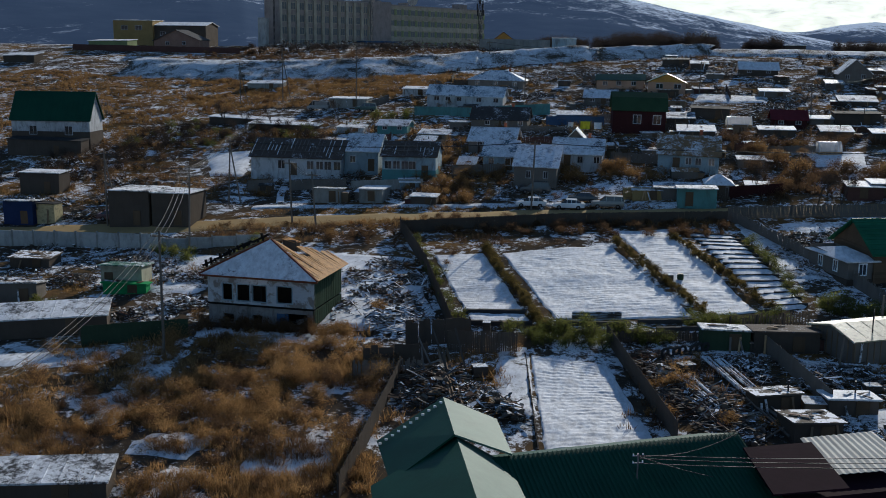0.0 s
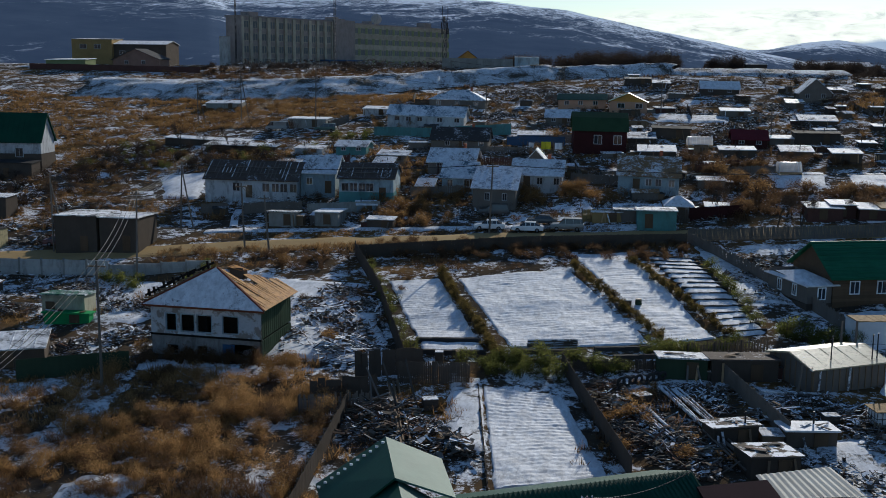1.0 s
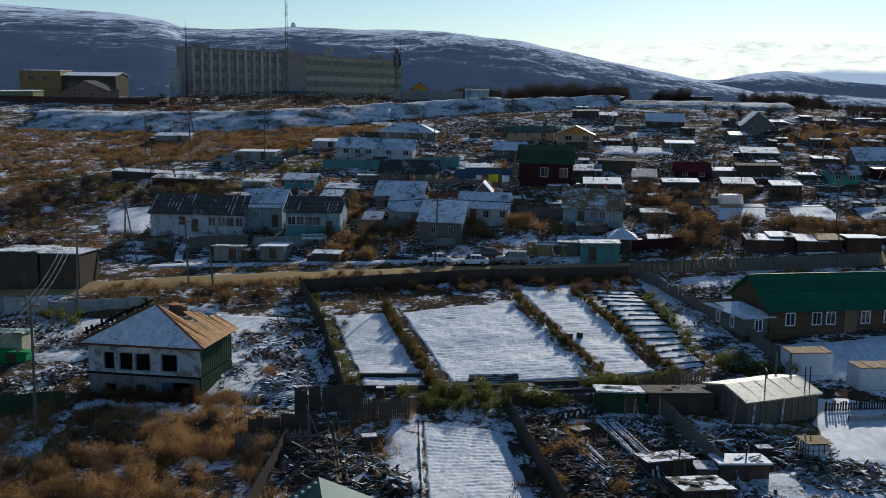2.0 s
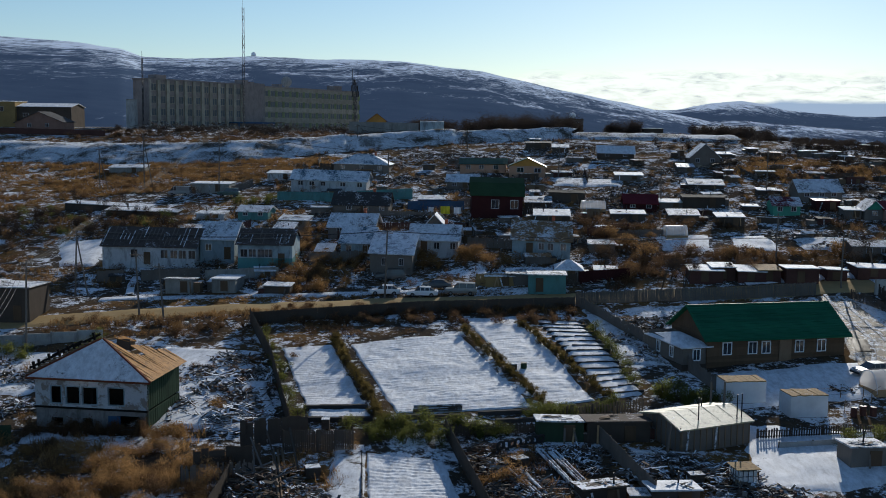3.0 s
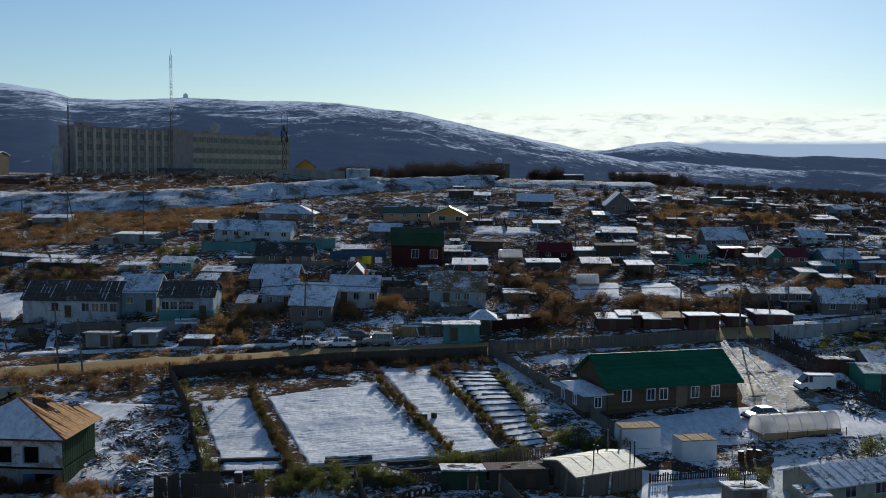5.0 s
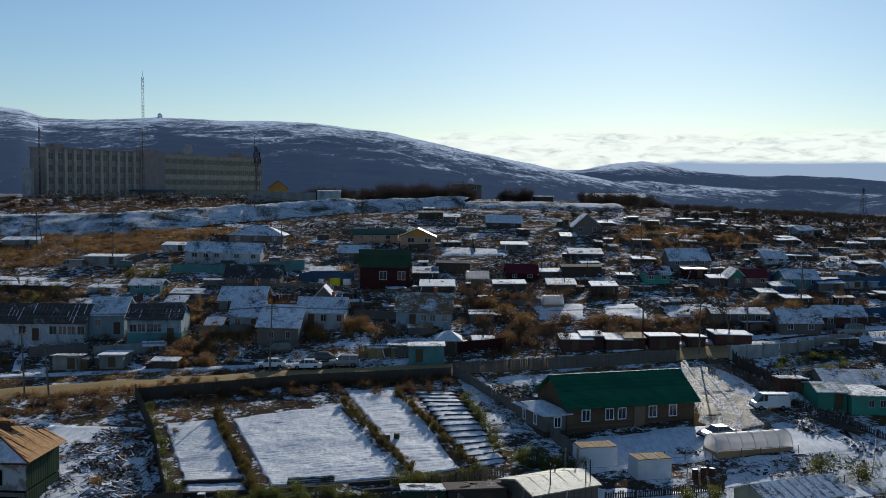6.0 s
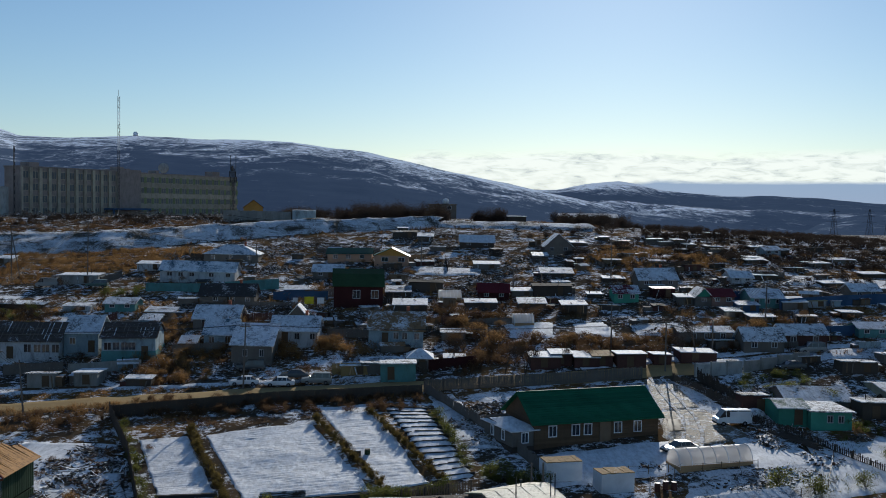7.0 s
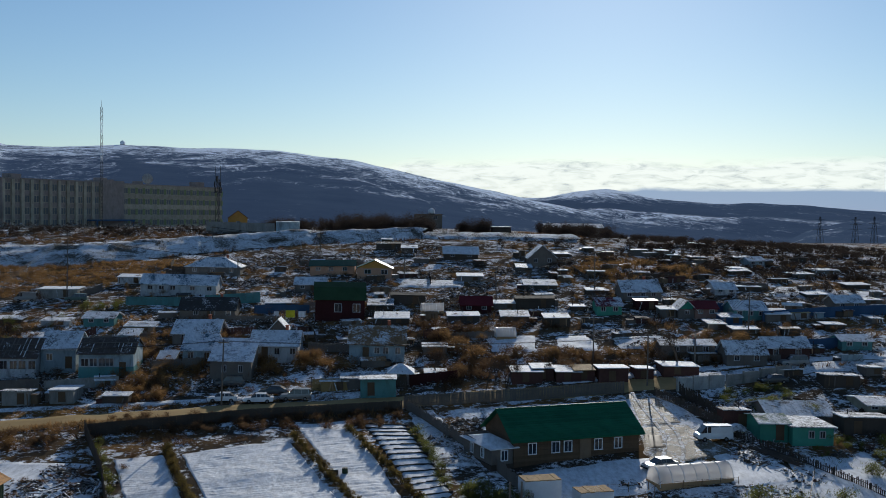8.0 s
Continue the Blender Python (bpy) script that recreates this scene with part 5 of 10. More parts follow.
# ---- the office block and masts on the plateau ----
def office_block():
    L, H, D = 137.0, 18.2, 7.5
    ob = tagged(base("office_block", -126, 371, 64.5, 20.6), "long derelict four-storey concrete office block", "building")
    s1, s2 = L * 0.374, L * 0.47
    bm = bmesh.new()
    slab(bm, 0, s1, 0, D, -3, H)
    part("wall", bm, MATS["block_concrete"], ob, "grey concrete wall")
    bm = bmesh.new()
    slab(bm, s1, s2, -1.2, D, -3, H + 1.0)
    part("stair_tower", bm, MATS["block_concrete"], ob, "blank concrete stair tower")
    bm = bmesh.new()
    slab(bm, s2, L, 0.4, D, -3, H - 0.2)
    part("wall", bm, MATS["block_render"], ob, "pale rendered wall")
    for a, b, y, z in ((0, s1, -0.35, H), (s2, L, 0.1, H - 0.2)):
        bm = bmesh.new()
        slab(bm, a - 0.3, b + 0.3, y, D + 0.3, z, z + 0.5)
        part("parapet", bm, MATS["block_concrete"], ob)
    bays = 11
    for k in range(bays + 1):
        bm = bmesh.new()
        c = s1 * k / bays
        slab(bm, max(0, c - 0.75), min(s1, c + 0.75), -0.55, 0.0, -1, H)
        part("pilaster", bm, MATS["block_render"], ob)
    for f in range(4):
        zc = 2.4 + f * 4.4
        for k in range(bays):
            facade_window(ob, s1 * (k + 0.5) / bays, -0.02, zc, 2.6, 2.7)
    rows = 15
    for f in range(4):
        zc = 2.3 + f * 4.4
        bm = bmesh.new()
        slab(bm, s2, L, 0.15, 0.4, zc - 3.0, zc - 1.35)
        part("spandrel", bm, MATS["block_render"], ob)
        for k in range(rows):
            c = s2 + (L - s2) * (k + 0.5) / rows
            facade_window(ob, c, 0.38, zc, 3.2, 2.3)
            bm = bmesh.new()
            slab(bm, c + 1.75, c + 3.3, 0.3, 0.42, zc - 1.2, zc + 1.3)
            part("panel", bm, MATS["green_tile"], ob)
    bm = bmesh.new()
    slab(bm, s1 - 8, s2 + 2, -5, 0, 3.0, 3.6)
    slab(bm, s1 - 7.6, s1 - 7.2, -4.8, -4.4, -1, 3.0)
    slab(bm, s2 + 1.2, s2 + 1.6, -4.8, -4.4, -1, 3.0)
    part("entrance_canopy", bm, MATS["blue_paint"], ob, "faded blue entrance canopy")
    for u, w, h in ((s1 + 3, 3.5, 2.2), (s1 + 8, 2.5, 1.6), (s2 + 14, 2.0, 1.5), (L * 0.87, 6.0, 2.4), (6, 5.0, 2.0)):
        bm = bmesh.new()
        slab(bm, u, u + w, 2, 6, H - 0.3, H + h)
        part("roof_hut", bm, MATS["block_concrete"], ob)
    return ob


def facade_window(ob, u, y, zc, w, h):
    bm = bmesh.new()
    for x0, x1, z0, z1 in ((-w / 2, w / 2, h / 2 - 0.14, h / 2), (-w / 2, w / 2, -h / 2, -h / 2 + 0.14), (-w / 2, -w / 2 + 0.14, -h / 2 + 0.14, h / 2 - 0.14), (w / 2 - 0.14, w / 2, -h / 2 + 0.14, h / 2 - 0.14), (-0.07, 0.07, -h / 2 + 0.14, h / 2 - 0.14)):
        slab(bm, u + x0, u + x1, y - 0.12, y, zc + z0, zc + z1)
    win = part("window", bm, MATS["block_render"], ob)
    bm = bmesh.new()
    slab(bm, u - w / 2 + 0.12, u + w / 2 - 0.12, y - 0.05, y - 0.02, zc - h / 2 + 0.12, zc + h / 2 - 0.12)
    part("pane", bm, MATS["hazed_glass"], win)


office_block()


def lattice_mast(x, y, z0, top, wide, label, stripes=True):
    """A guyed mast: three legs, rings and diagonals in painted sections."""
    ob = tagged(base("radio_mast", x, y, 0, z0), label, "mast")
    n = max(4, int((top - z0) / 5))
    for k in range(n):
        a, b = (top - z0) * k / n, (top - z0) * (k + 1) / n
        legs = [Vector((math.cos(q) * wide / 2, math.sin(q) * wide / 2, 0)) for q in (0.3, 2.39, 4.49)]
        for i in range(3):
            p, q = legs[i], legs[(i + 1) % 3]
            m = (a + b) / 2
            paint = MATS["white_paint" if stripes and k % 2 and k > n // 2 else "rust_sheet" if stripes and k > n // 2 else "dark_steel"]
            for u, v, r, what in ((p + Vector((0, 0, a)), p + Vector((0, 0, b)), 0.10, "leg"), (p + Vector((0, 0, a)), q + Vector((0, 0, m)), 0.05, "brace"), (q + Vector((0, 0, m)), p + Vector((0, 0, b)), 0.05, "brace")):
                bm = bmesh.new()
                rod(bm, u, v, r, sides=4)
                part(what, bm, paint, ob)
    bm = bmesh.new()
    rod(bm, (0, 0, top - z0), (0, 0, top - z0 + 2.5), 0.06, sides=4)
    part("aerial", bm, MATS["dark_steel"], ob)
    return ob


lattice_mast(-96, 388, 21, 66, 0.95, "tall slender lattice radio mast before the office block")
lattice_mast(-126.5, 366, 21, 46, 0.5, "dark pole mast beside the office block", False)


def antenna_tower(x, y, z0, h):
    ob = tagged(base("antenna_tower", x, y, 0, z0), "dark steel tower with panel antennas", "antenna tower")
    bm = bmesh.new()
    for q in range(4):
        a = q * math.tau / 4 + 0.4
        rod(bm, (math.cos(a) * 1.1, math.sin(a) * 1.1, 0), (math.cos(a) * 0.7, math.sin(a) * 0.7, h), 0.14, sides=4)
        for k in range(6):
            b = (q + 1) * math.tau / 4 + 0.4
            rod(bm, (math.cos(a), math.sin(a), h * k / 6), (math.cos(b), math.sin(b), h * (k + 1) / 6), 0.07, sides=3)
    part("frame", bm, MATS["dark_steel"], ob)
    for k in range(7):
        bm = bmesh.new()
        a = k * 0.9
        m = Matrix.Translation((math.cos(a) * 1.5, math.sin(a) * 1.5, h * (0.70 + 0.12 * (k % 3))))
        slab(bm, -0.3, 0.3, -0.2, 0.2, 0, 2.6, m)
        part("panel_antenna", bm, MATS["dark_steel"], ob)
    for dx in (-1.2, 1.3):
        bm = bmesh.new()
        rod(bm, (dx, 0, h - 2), (dx, 0, h + 6), 0.12, sides=5)
        part("whip_aerial", bm, MATS["dark_steel"], ob)
    return ob


antenna_tower(-67.5, 484, 21, 22)


def dish(x, y, z, r, label):
    ob = tagged(base("satellite_dish", x, y, 20, z), label, "satellite dish")
    bm = bmesh.new()
    rings = [[bm.verts.new((math.cos(k * math.tau / 14) * r * q, -r * 0.35 * (1 - q * q) - 0.0, r * 1.3 + math.sin(k * math.tau / 14) * r * q)) for k in range(14)] for q in (0.15, 0.5, 0.8, 1.0)]
    for a, b in zip(rings, rings[1:]):
        for k in range(14):
            bm.faces.new((a[k], a[(k + 1) % 14], b[(k + 1) % 14], b[k]))
    bm.faces.new(rings[0][::-1])
    part("reflector", bm, MATS["pale_concrete"], ob)
    bm = bmesh.new()
    rod(bm, (0, 0, 0), (0, 0, r * 1.3), 0.15, sides=6)
    part("stand", bm, MATS["dark_steel"], ob)


dish(-93.5, 455, 38.8, 2.3, "white satellite dish on the roof of the office block")

# plateau buildings left of and behind the block
house("workshop", -174, 358, 6, 14, 12, 8.5, "shed", "ochre_board", "snow_half", 0.4, 0.3, wins=(("f", -3, 6, 2.4, 1.6), ("f", 2, 6, 2.4, 1.6)), label="tall plain concrete workshop on the plateau", category="workshop")
house("warehouse", -159, 362, 4, 21, 14, 7.0, "gable", "dark_boards", "snow_thick", 1.2, 0.4, wins=(("f", -5, 4, 2, 1.4), ("f", 3, 4, 2, 1.4)), label="long grey warehouse with a white snowy roof", category="warehouse")
house("house", -146, 330, 3, 15, 10, 2.8, "cross", "peach_dull", "slate_roof", 3.2, 0.5, wins=(("f", -3, 1.8, 1.2, 1.2), ("f", 2.5, 1.8, 1.2, 1.2)), label="cream gabled house on the plateau", category="house")
house("shed", -168, 326, 3, 13, 8, 2.6, "shed", "green_tile", "snow_roof", 0.5, 0.3, label="low green shed under patchy snow", category="shed")
house("white_silo", -130.5, 366, 0, 3.0, 3.0, 10, "shed", "pale_concrete", "concrete", 0.1, 0.05, label="narrow pale concrete tower", category="tower")
house("house", -50.6, 424, 10, 7.5, 7, 4.2, "cross", "ochre_paint", "rust_sheet", 2.8, 0.5, wins=(("f", 0, 2, 1.4, 1.4),), label="small ochre house with an orange roof", category="house")
house("container", -21, 311, 3, 7.0, 3.0, 4.2, "shed", "pale_blue_paint", "snow_half", 0.05, 0.03, label="white metal container on the plateau edge", category="container")
house("observatory_hut", 30, 472, 0, 12.5, 8, 6.5, "shed", "grey_boards", "tar_roof", 0.1, 0.4, wins=(("f", -3, 5, 2, 1.5), ("f", 3, 5, 2, 1.5)), label="dark hut behind the thicket", category="hut")
house("shed", 74, 352, -4, 20, 8, 3.0, "gable", "grey_boards", "snow_half", 1.2, 0.3, label="long low shed on the skyline", category="shed")
house("container", 46, 328, 4, 6, 3, 2.2, "shed", "dark_boards", "snow_thick", 0.1, 0.1, label="dark container with a snowy top", category="container")


def radome(x, y, z, r, label):
    ob = tagged(base("radome", x, y, 0, z), label, "radome")
    bm = bmesh.new()
    bmesh.ops.create_icosphere(bm, subdivisions=2, radius=r, matrix=Matrix.Translation((0, 0, r * 0.7)))
    part("dome", bm, MATS["white_paint"], ob, smooth=True)
    bm = bmesh.new()
    slab(bm, -r * 0.8, r * 0.8, -r * 0.8, r * 0.8, -2, r * 0.2)
    part("plinth", bm, MATS["concrete"], ob)


radome(31.5, 471, 27.6, 1.6, "small white radome on the hut")
radome(-617, 2624, ground_z(-617, 2624) - 1, 6.5, "distant white radome on the mountain ridge")


plain("green_boards", (0.050, 0.075, 0.045), 0.85, vary=0.3, streak=True)


def fence_line(pts, h, mat, label, **kw):
    for a, b in zip(pts, pts[1:]):
        fence(a[0], a[1], b[0], b[1], h, mat, label, **kw)


def concrete_wall(x0, y0, x1, y1, h, label, mat="pale_concrete"):
    """A wall of cast panels between posts."""
    ob = tagged(new("concrete_fence"), label, "fence")
    ob.location = (x0, y0, ground_z(x0, y0))
    run = math.hypot(x1 - x0, y1 - y0)
    n = max(1, round(run / 3.0))
    ang = math.atan2(y1 - y0, x1 - x0)
    for k in range(n):
        a = Vector((x0, y0)).lerp(Vector((x1, y1)), k / n)
        b = Vector((x0, y0)).lerp(Vector((x1, y1)), (k + 1) / n)
        z = (ground_z(*a) + ground_z(*b)) / 2 - ob.location.z
        m = Matrix.Translation((a.x - x0, a.y - y0, z)) @ Matrix.Rotation(ang, 4, "Z")
        bm = bmesh.new()
        ln = run / n
        slab(bm, 0.10, ln - 0.10, -0.05, 0.05, -0.5, h, m)
        slab(bm, 0.25, ln - 0.25, -0.09, -0.05, 0.25, h * 0.5, m)
        slab(bm, 0.25, ln - 0.25, -0.09, -0.05, h * 0.55, h - 0.15, m)
        part("panel", bm, MATS[mat], ob)
        bm = bmesh.new()
        slab(bm, -0.10, 0.10, -0.12, 0.12, -0.6, h + 0.12, m)
        part("post", bm, MATS["concrete"], ob)
    return ob


concrete_wall(-47, 322, -25, 312, 3.6, "grey concrete wall along the plateau edge", "concrete")
concrete_wall(50.6, 147.6, 58.3, 148.4, 1.9, "pale panel fence beside the road")
concrete_wall(-92, 125.5, -62, 124.6, 2.0, "pale concrete panel fence beside the yard")
concrete_wall(-62, 124.6, -50, 127.5, 1.4, "low pale concrete fence below the road")
concrete_wall(58.5, 148.4, 70.5, 152.6, 1.7, "grey panel fence beside the road", "concrete")
fence(9.5, 144.3, 34, 146.5, 1.7, "grey_boards", "long grey board fence along the road")
fence(34, 146.5, 42.4, 147.4, 1.8, "grey_boards", "long grey board fence along the road")
fence_line([(9.3, 144), (14.5, 130), (19.4, 117), (21.6, 108.6)], 1.5, "grey_boards", "leaning board fence beside the striped plot", ragged=0.2)
fence_line([(-33.5, 135), (-27, 118), (-20.4, 96)], 1.9, "dark_boards", "tall dark board fence beside the garden", ragged=0.15)
fence(-33, 134.2, -12, 139.6, 1.6, "dark_boards", "low dark fence under the road bank", ragged=0.04, gap=0.0)
fence(-12, 139.6, 9, 142, 1.6, "dark_boards", "low dark fence under the road bank", ragged=0.04, gap=0.0)
fence(-6.2, 97.6, -1.0, 76.5, 1.6, "dark_boards", "dark sheet fence beside the snowy plot", gap=0.0, board=0.5, ragged=0.03)
fence(-10.7, 73.0, -13.3, 92.6, 0.25, "tar_roof", "low dark board edging of the plot", gap=0.0, board=0.6, ragged=0.03)
fence(-20.4, 92.5, -14.2, 93.0, 2.0, "dark_boards", "tall dark fence of mixed sheets", ragged=0.08)
fence(-24.4, 93.4, -18.8, 95.2, 2.5, "dark_boards", "tall dark fence of mixed sheets", gap=0.0, board=0.6, ragged=0.25)
fence(-27.0, 87.6, -21.8, 89.4, 1.9, "dark_boards", "tall dark fence of mixed sheets", gap=0.0, board=0.7, ragged=0.2)
fence(-27.2, 84.5, -21.6, 86.2, 1.6, "grey_boards", "broken grey board fence", ragged=0.25, gap=0.05)
fence(-23.0, 64, -23.4, 86, 1.7, "dark_boards", "dark board fence beside the waste ground", ragged=0.12)
fence(-6.0, 97.2, 12.5, 99.6, 1.0, "dark_boards", "low dark fence below the plots", ragged=0.15)
fence(5.4, 101.8, 13.0, 104.0, 1.3, "timber", "leaning slat fence with a lattice of poles", gap=0.16, ragged=0.2)
fence(7.8, 96.5, 11.2, 84.0, 1.7, "grey_boards", "grey board fence in the scrap yard", ragged=0.06)
fence(22.6, 97.6, 35.0, 99.4, 0.9, "dark_boards", "low dark fence below the yard", ragged=0.2, gap=0.1)
fence(24, 95.4, 33.5, 97.2, 0.6, "pale_concrete", "low pale wall below the yard", gap=0.0, board=0.8, ragged=0.02)
fence(51.0, 128.0, 61.5, 104.0, 1.0, "dark_boards", "ragged picket fence between the yards", gap=0.12, ragged=0.25)
fence(46.6, 145.5, 52.0, 131.0, 1.3, "dark_boards", "ragged picket fence beside the driveway", gap=0.06, ragged=0.25)
fence(50.6, 146.4, 53.0, 134.5, 1.5, "dark_boards", "leaning dark fence of planks down the bank", gap=0.03, board=0.3, ragged=0.3)
fence(-54.4, 89.4, -46.2, 92.8, 1.9, "green_boards", "dark green sheet fence beside the shed", ragged=0.02, gap=0.0, board=0.9)
fence(-180, 322, -122, 317, 1.8, "rust_sheet", "long dark red fence on the plateau", gap=0.0, board=1.2, ragged=0.05)
fence(4, 152.8, 10, 153.2, 1.9, "dark_boards", "dark fence between the garages", ragged=0.05)
fence(10.5, 154.5, 18, 156, 1.8, "red_boards", "dark red board fence beside the road", ragged=0.04, gap=0.0)
fence(-4.5, 154, 0, 154.2, 1.8, "ochre_board", "yellowish board fence by the road", ragged=0.05)
fence(-30, 213, -19, 215, 2.2, "turquoise_paint", "turquoise metal fence among the houses", gap=0.0, ragged=0.02)
fence(-47, 216, -31, 213, 1.8, "turquoise_paint", "faded turquoise metal fence", gap=0.0, ragged=0.05)
fence(-19, 205, -8, 204, 1.6, "blue_paint", "blue metal fence among the houses", gap=0.0, ragged=0.02)
fence(78, 185, 108, 190, 2.0, "blue_paint", "long blue metal fence on the slope", gap=0.0, ragged=0.02)
fence(62, 164.5, 84, 166, 1.8, "blue_paint", "long blue metal fence above the road", gap=0.0, ragged=0.02)
fence(67, 196, 76, 193, 1.8, "blue_paint", "bright blue fence beside the turquoise house", gap=0.0)
fence(-62.5, 157.6, -58.6, 158.2, 1.7, "grey_boards", "grey board fence before the barrack", gap=0.0, ragged=0.05)
fence(-56.0, 158.6, -47.2, 159.8, 1.6, "grey_boards", "grey board fence before the barrack", gap=0.0, ragged=0.08)
fence(-46, 158.5, -36, 160, 1.6, "concrete", "low concrete retaining wall", gap=0.0, board=1.2, ragged=0.02)
for k in range(34):
    fx, fy = random.uniform(-62, 95), random.uniform(158, 262)
    a = random.uniform(-0.35, 0.35) + random.choice((0, 0, 1.5))
    ln = random.uniform(5, 14)
    fence(fx, fy, fx + math.cos(a) * ln, fy + math.sin(a) * ln, random.uniform(1.1, 1.7), random.choice(("grey_boards", "dark_boards", "grey_boards", "rust_sheet")), "weathered board fence between the yards", board=0.3, gap=0.03, ragged=0.12)


# ---- the long wooden house with the green roof ----
def wooden_house():
    w, d, h, rise = 17.0, 9.0, 3.15, 2.75
    yaw = 15.7
    c = Vector((29.9, 119.4)) + Vector((-math.sin(radians(yaw)), math.cos(radians(yaw)))) * d / 2
    ob = tagged(base("wooden_house", c.x, c.y, yaw, -2.05), "long brown timber house with a bright green metal roof", "house")
    for k in range(11):
        bm = bmesh.new()
        z0 = -0.4 + k * 0.325
        slab(bm, -w / 2 - 0.02 * (k % 2), w / 2 + 0.02 * (k % 2), -d / 2 - 0.02 * (k % 2), d / 2, z0, z0 + 0.315)
        part("plank_course", bm, MATS["brown_logs"], ob)
    bm = bmesh.new()
    wall_body(bm, "gable", w - 0.1, d - 0.1, h, rise)
    part("wall", bm, MATS["brown_logs"], ob)
    bm = bmesh.new()
    roof_shape(bm, "gable", w, d, h + 0.05, rise, 0.55)
    slab(bm, -w / 2 - 0.55, w / 2 + 0.55, -0.15, 0.15, h + rise - 0.04, h + rise + 0.08)
    part("roof", bm, MATS["green_roof"], ob, "bright green ribbed metal roof")
    o, n = 0.57, 15
    for k in range(n):
        y0, y1 = -(d / 2 + o) * (1 - k / n), -(d / 2 + o) * (1 - (k + 1) / n)
        z0, z1 = h + 0.05 + rise * (1 + y0 / (d / 2)), h + 0.05 + rise * (1 + y1 / (d / 2))
        bm = bmesh.new()
        plate(bm, ((-w / 2 - o, y0, z0 + 0.10), (w / 2 + o, y0, z0 + 0.10), (w / 2 + o, y1, z1 + 0.05), (-w / 2 - o, y1, z1 + 0.05)), 0.04)
        part("tile_course", bm, MATS["green_roof"], ob)
    for u in (-6.1, -3.0, -1.35, 2.8, 5.55):
        opening_part(ob, "f", u, 1.75, 1.15, 1.45, w, d + 0.04)
    door_part(ob, "f", 0.95, 1.0, 2.2, w, d + 0.04)
    bm = bmesh.new()
    slab(bm, 0.25, 1.75, -d / 2 - 0.14, -d / 2 - 0.05, 0, 2.75)
    part("porch_panel", bm, MATS["timber"], ob)
    ax = tagged(base("annex", 19.1, 120.5, 20, -2.2), "low wooden annex with a snow-covered roof", "annex")
    bm = bmesh.new()
    wall_body(bm, "shed", 3.2, 7.8, 2.2, 0.6)
    part("wall", bm, MATS["grey_boards"], ax)
    bm = bmesh.new()
    roof_shape(bm, "hip", 3.2, 7.8, 2.25, 0.9, 0.4)
    part("roof", bm, MATS["snow_thick"], ax)
    opening_part(ax, "f", 0.1, 1.3, 1.0, 1.35, 3.2, 7.8)
    opening_part(ax, "l", 1.5, 1.3, 0.9, 1.3, 3.2, 7.8)
    opening_part(ax, "l", -1.5, 1.3, 0.9, 1.3, 3.2, 7.8)
    bm = bmesh.new()
    slab(bm, -1.75, 1.75, -4.05, 4.05, -0.6, 0.25)
    part("plinth", bm, MATS["dark_boards"], ax)


wooden_house()


# ---- the ruined house ----
def holed_wall(bm, w, z1, thick, holes, m, z0=-0.8):
    """A wall along x with real openings (x0, x1, z0, z1) right through it."""
    xs = sorted({0.0, w, *(q for h in holes for q in h[:2])})
    zs = sorted({z0, z1, *(q for h in holes for q in h[2:])})
    for a, b in zip(xs, xs[1:]):
        for c, d in zip(zs, zs[1:]):
            if not any(h[0] <= (a + b) / 2 <= h[1] and h[2] <= (c + d) / 2 <= h[3] for h in holes):
                slab(bm, a, b, 0, thick, c, d, m)
    bmesh.ops.remove_doubles(bm, verts=bm.verts, dist=0.001)


def flaked_plaster():
    m, nt, b = nodes_of("flaked_plaster", 0.9)
    n, f = noise_node(nt, 0.7, 8.0, 0.7, None, 0.4), noise_node(nt, 5.0, 6.0)
    white = mix(nt, f, (0.38, 0.40, 0.42), (0.56, 0.58, 0.60))
    bare = mix(nt, f, (0.20, 0.18, 0.16), (0.30, 0.27, 0.24))
    link(nt, mix(nt, ramp(nt, n, [(0.44, (1, 1, 1)), (0.50, (0, 0, 0))]), white, bare), b.inputs["Base Color"])
    bump(nt, b, n, 0.5, 0.05)


flaked_plaster()


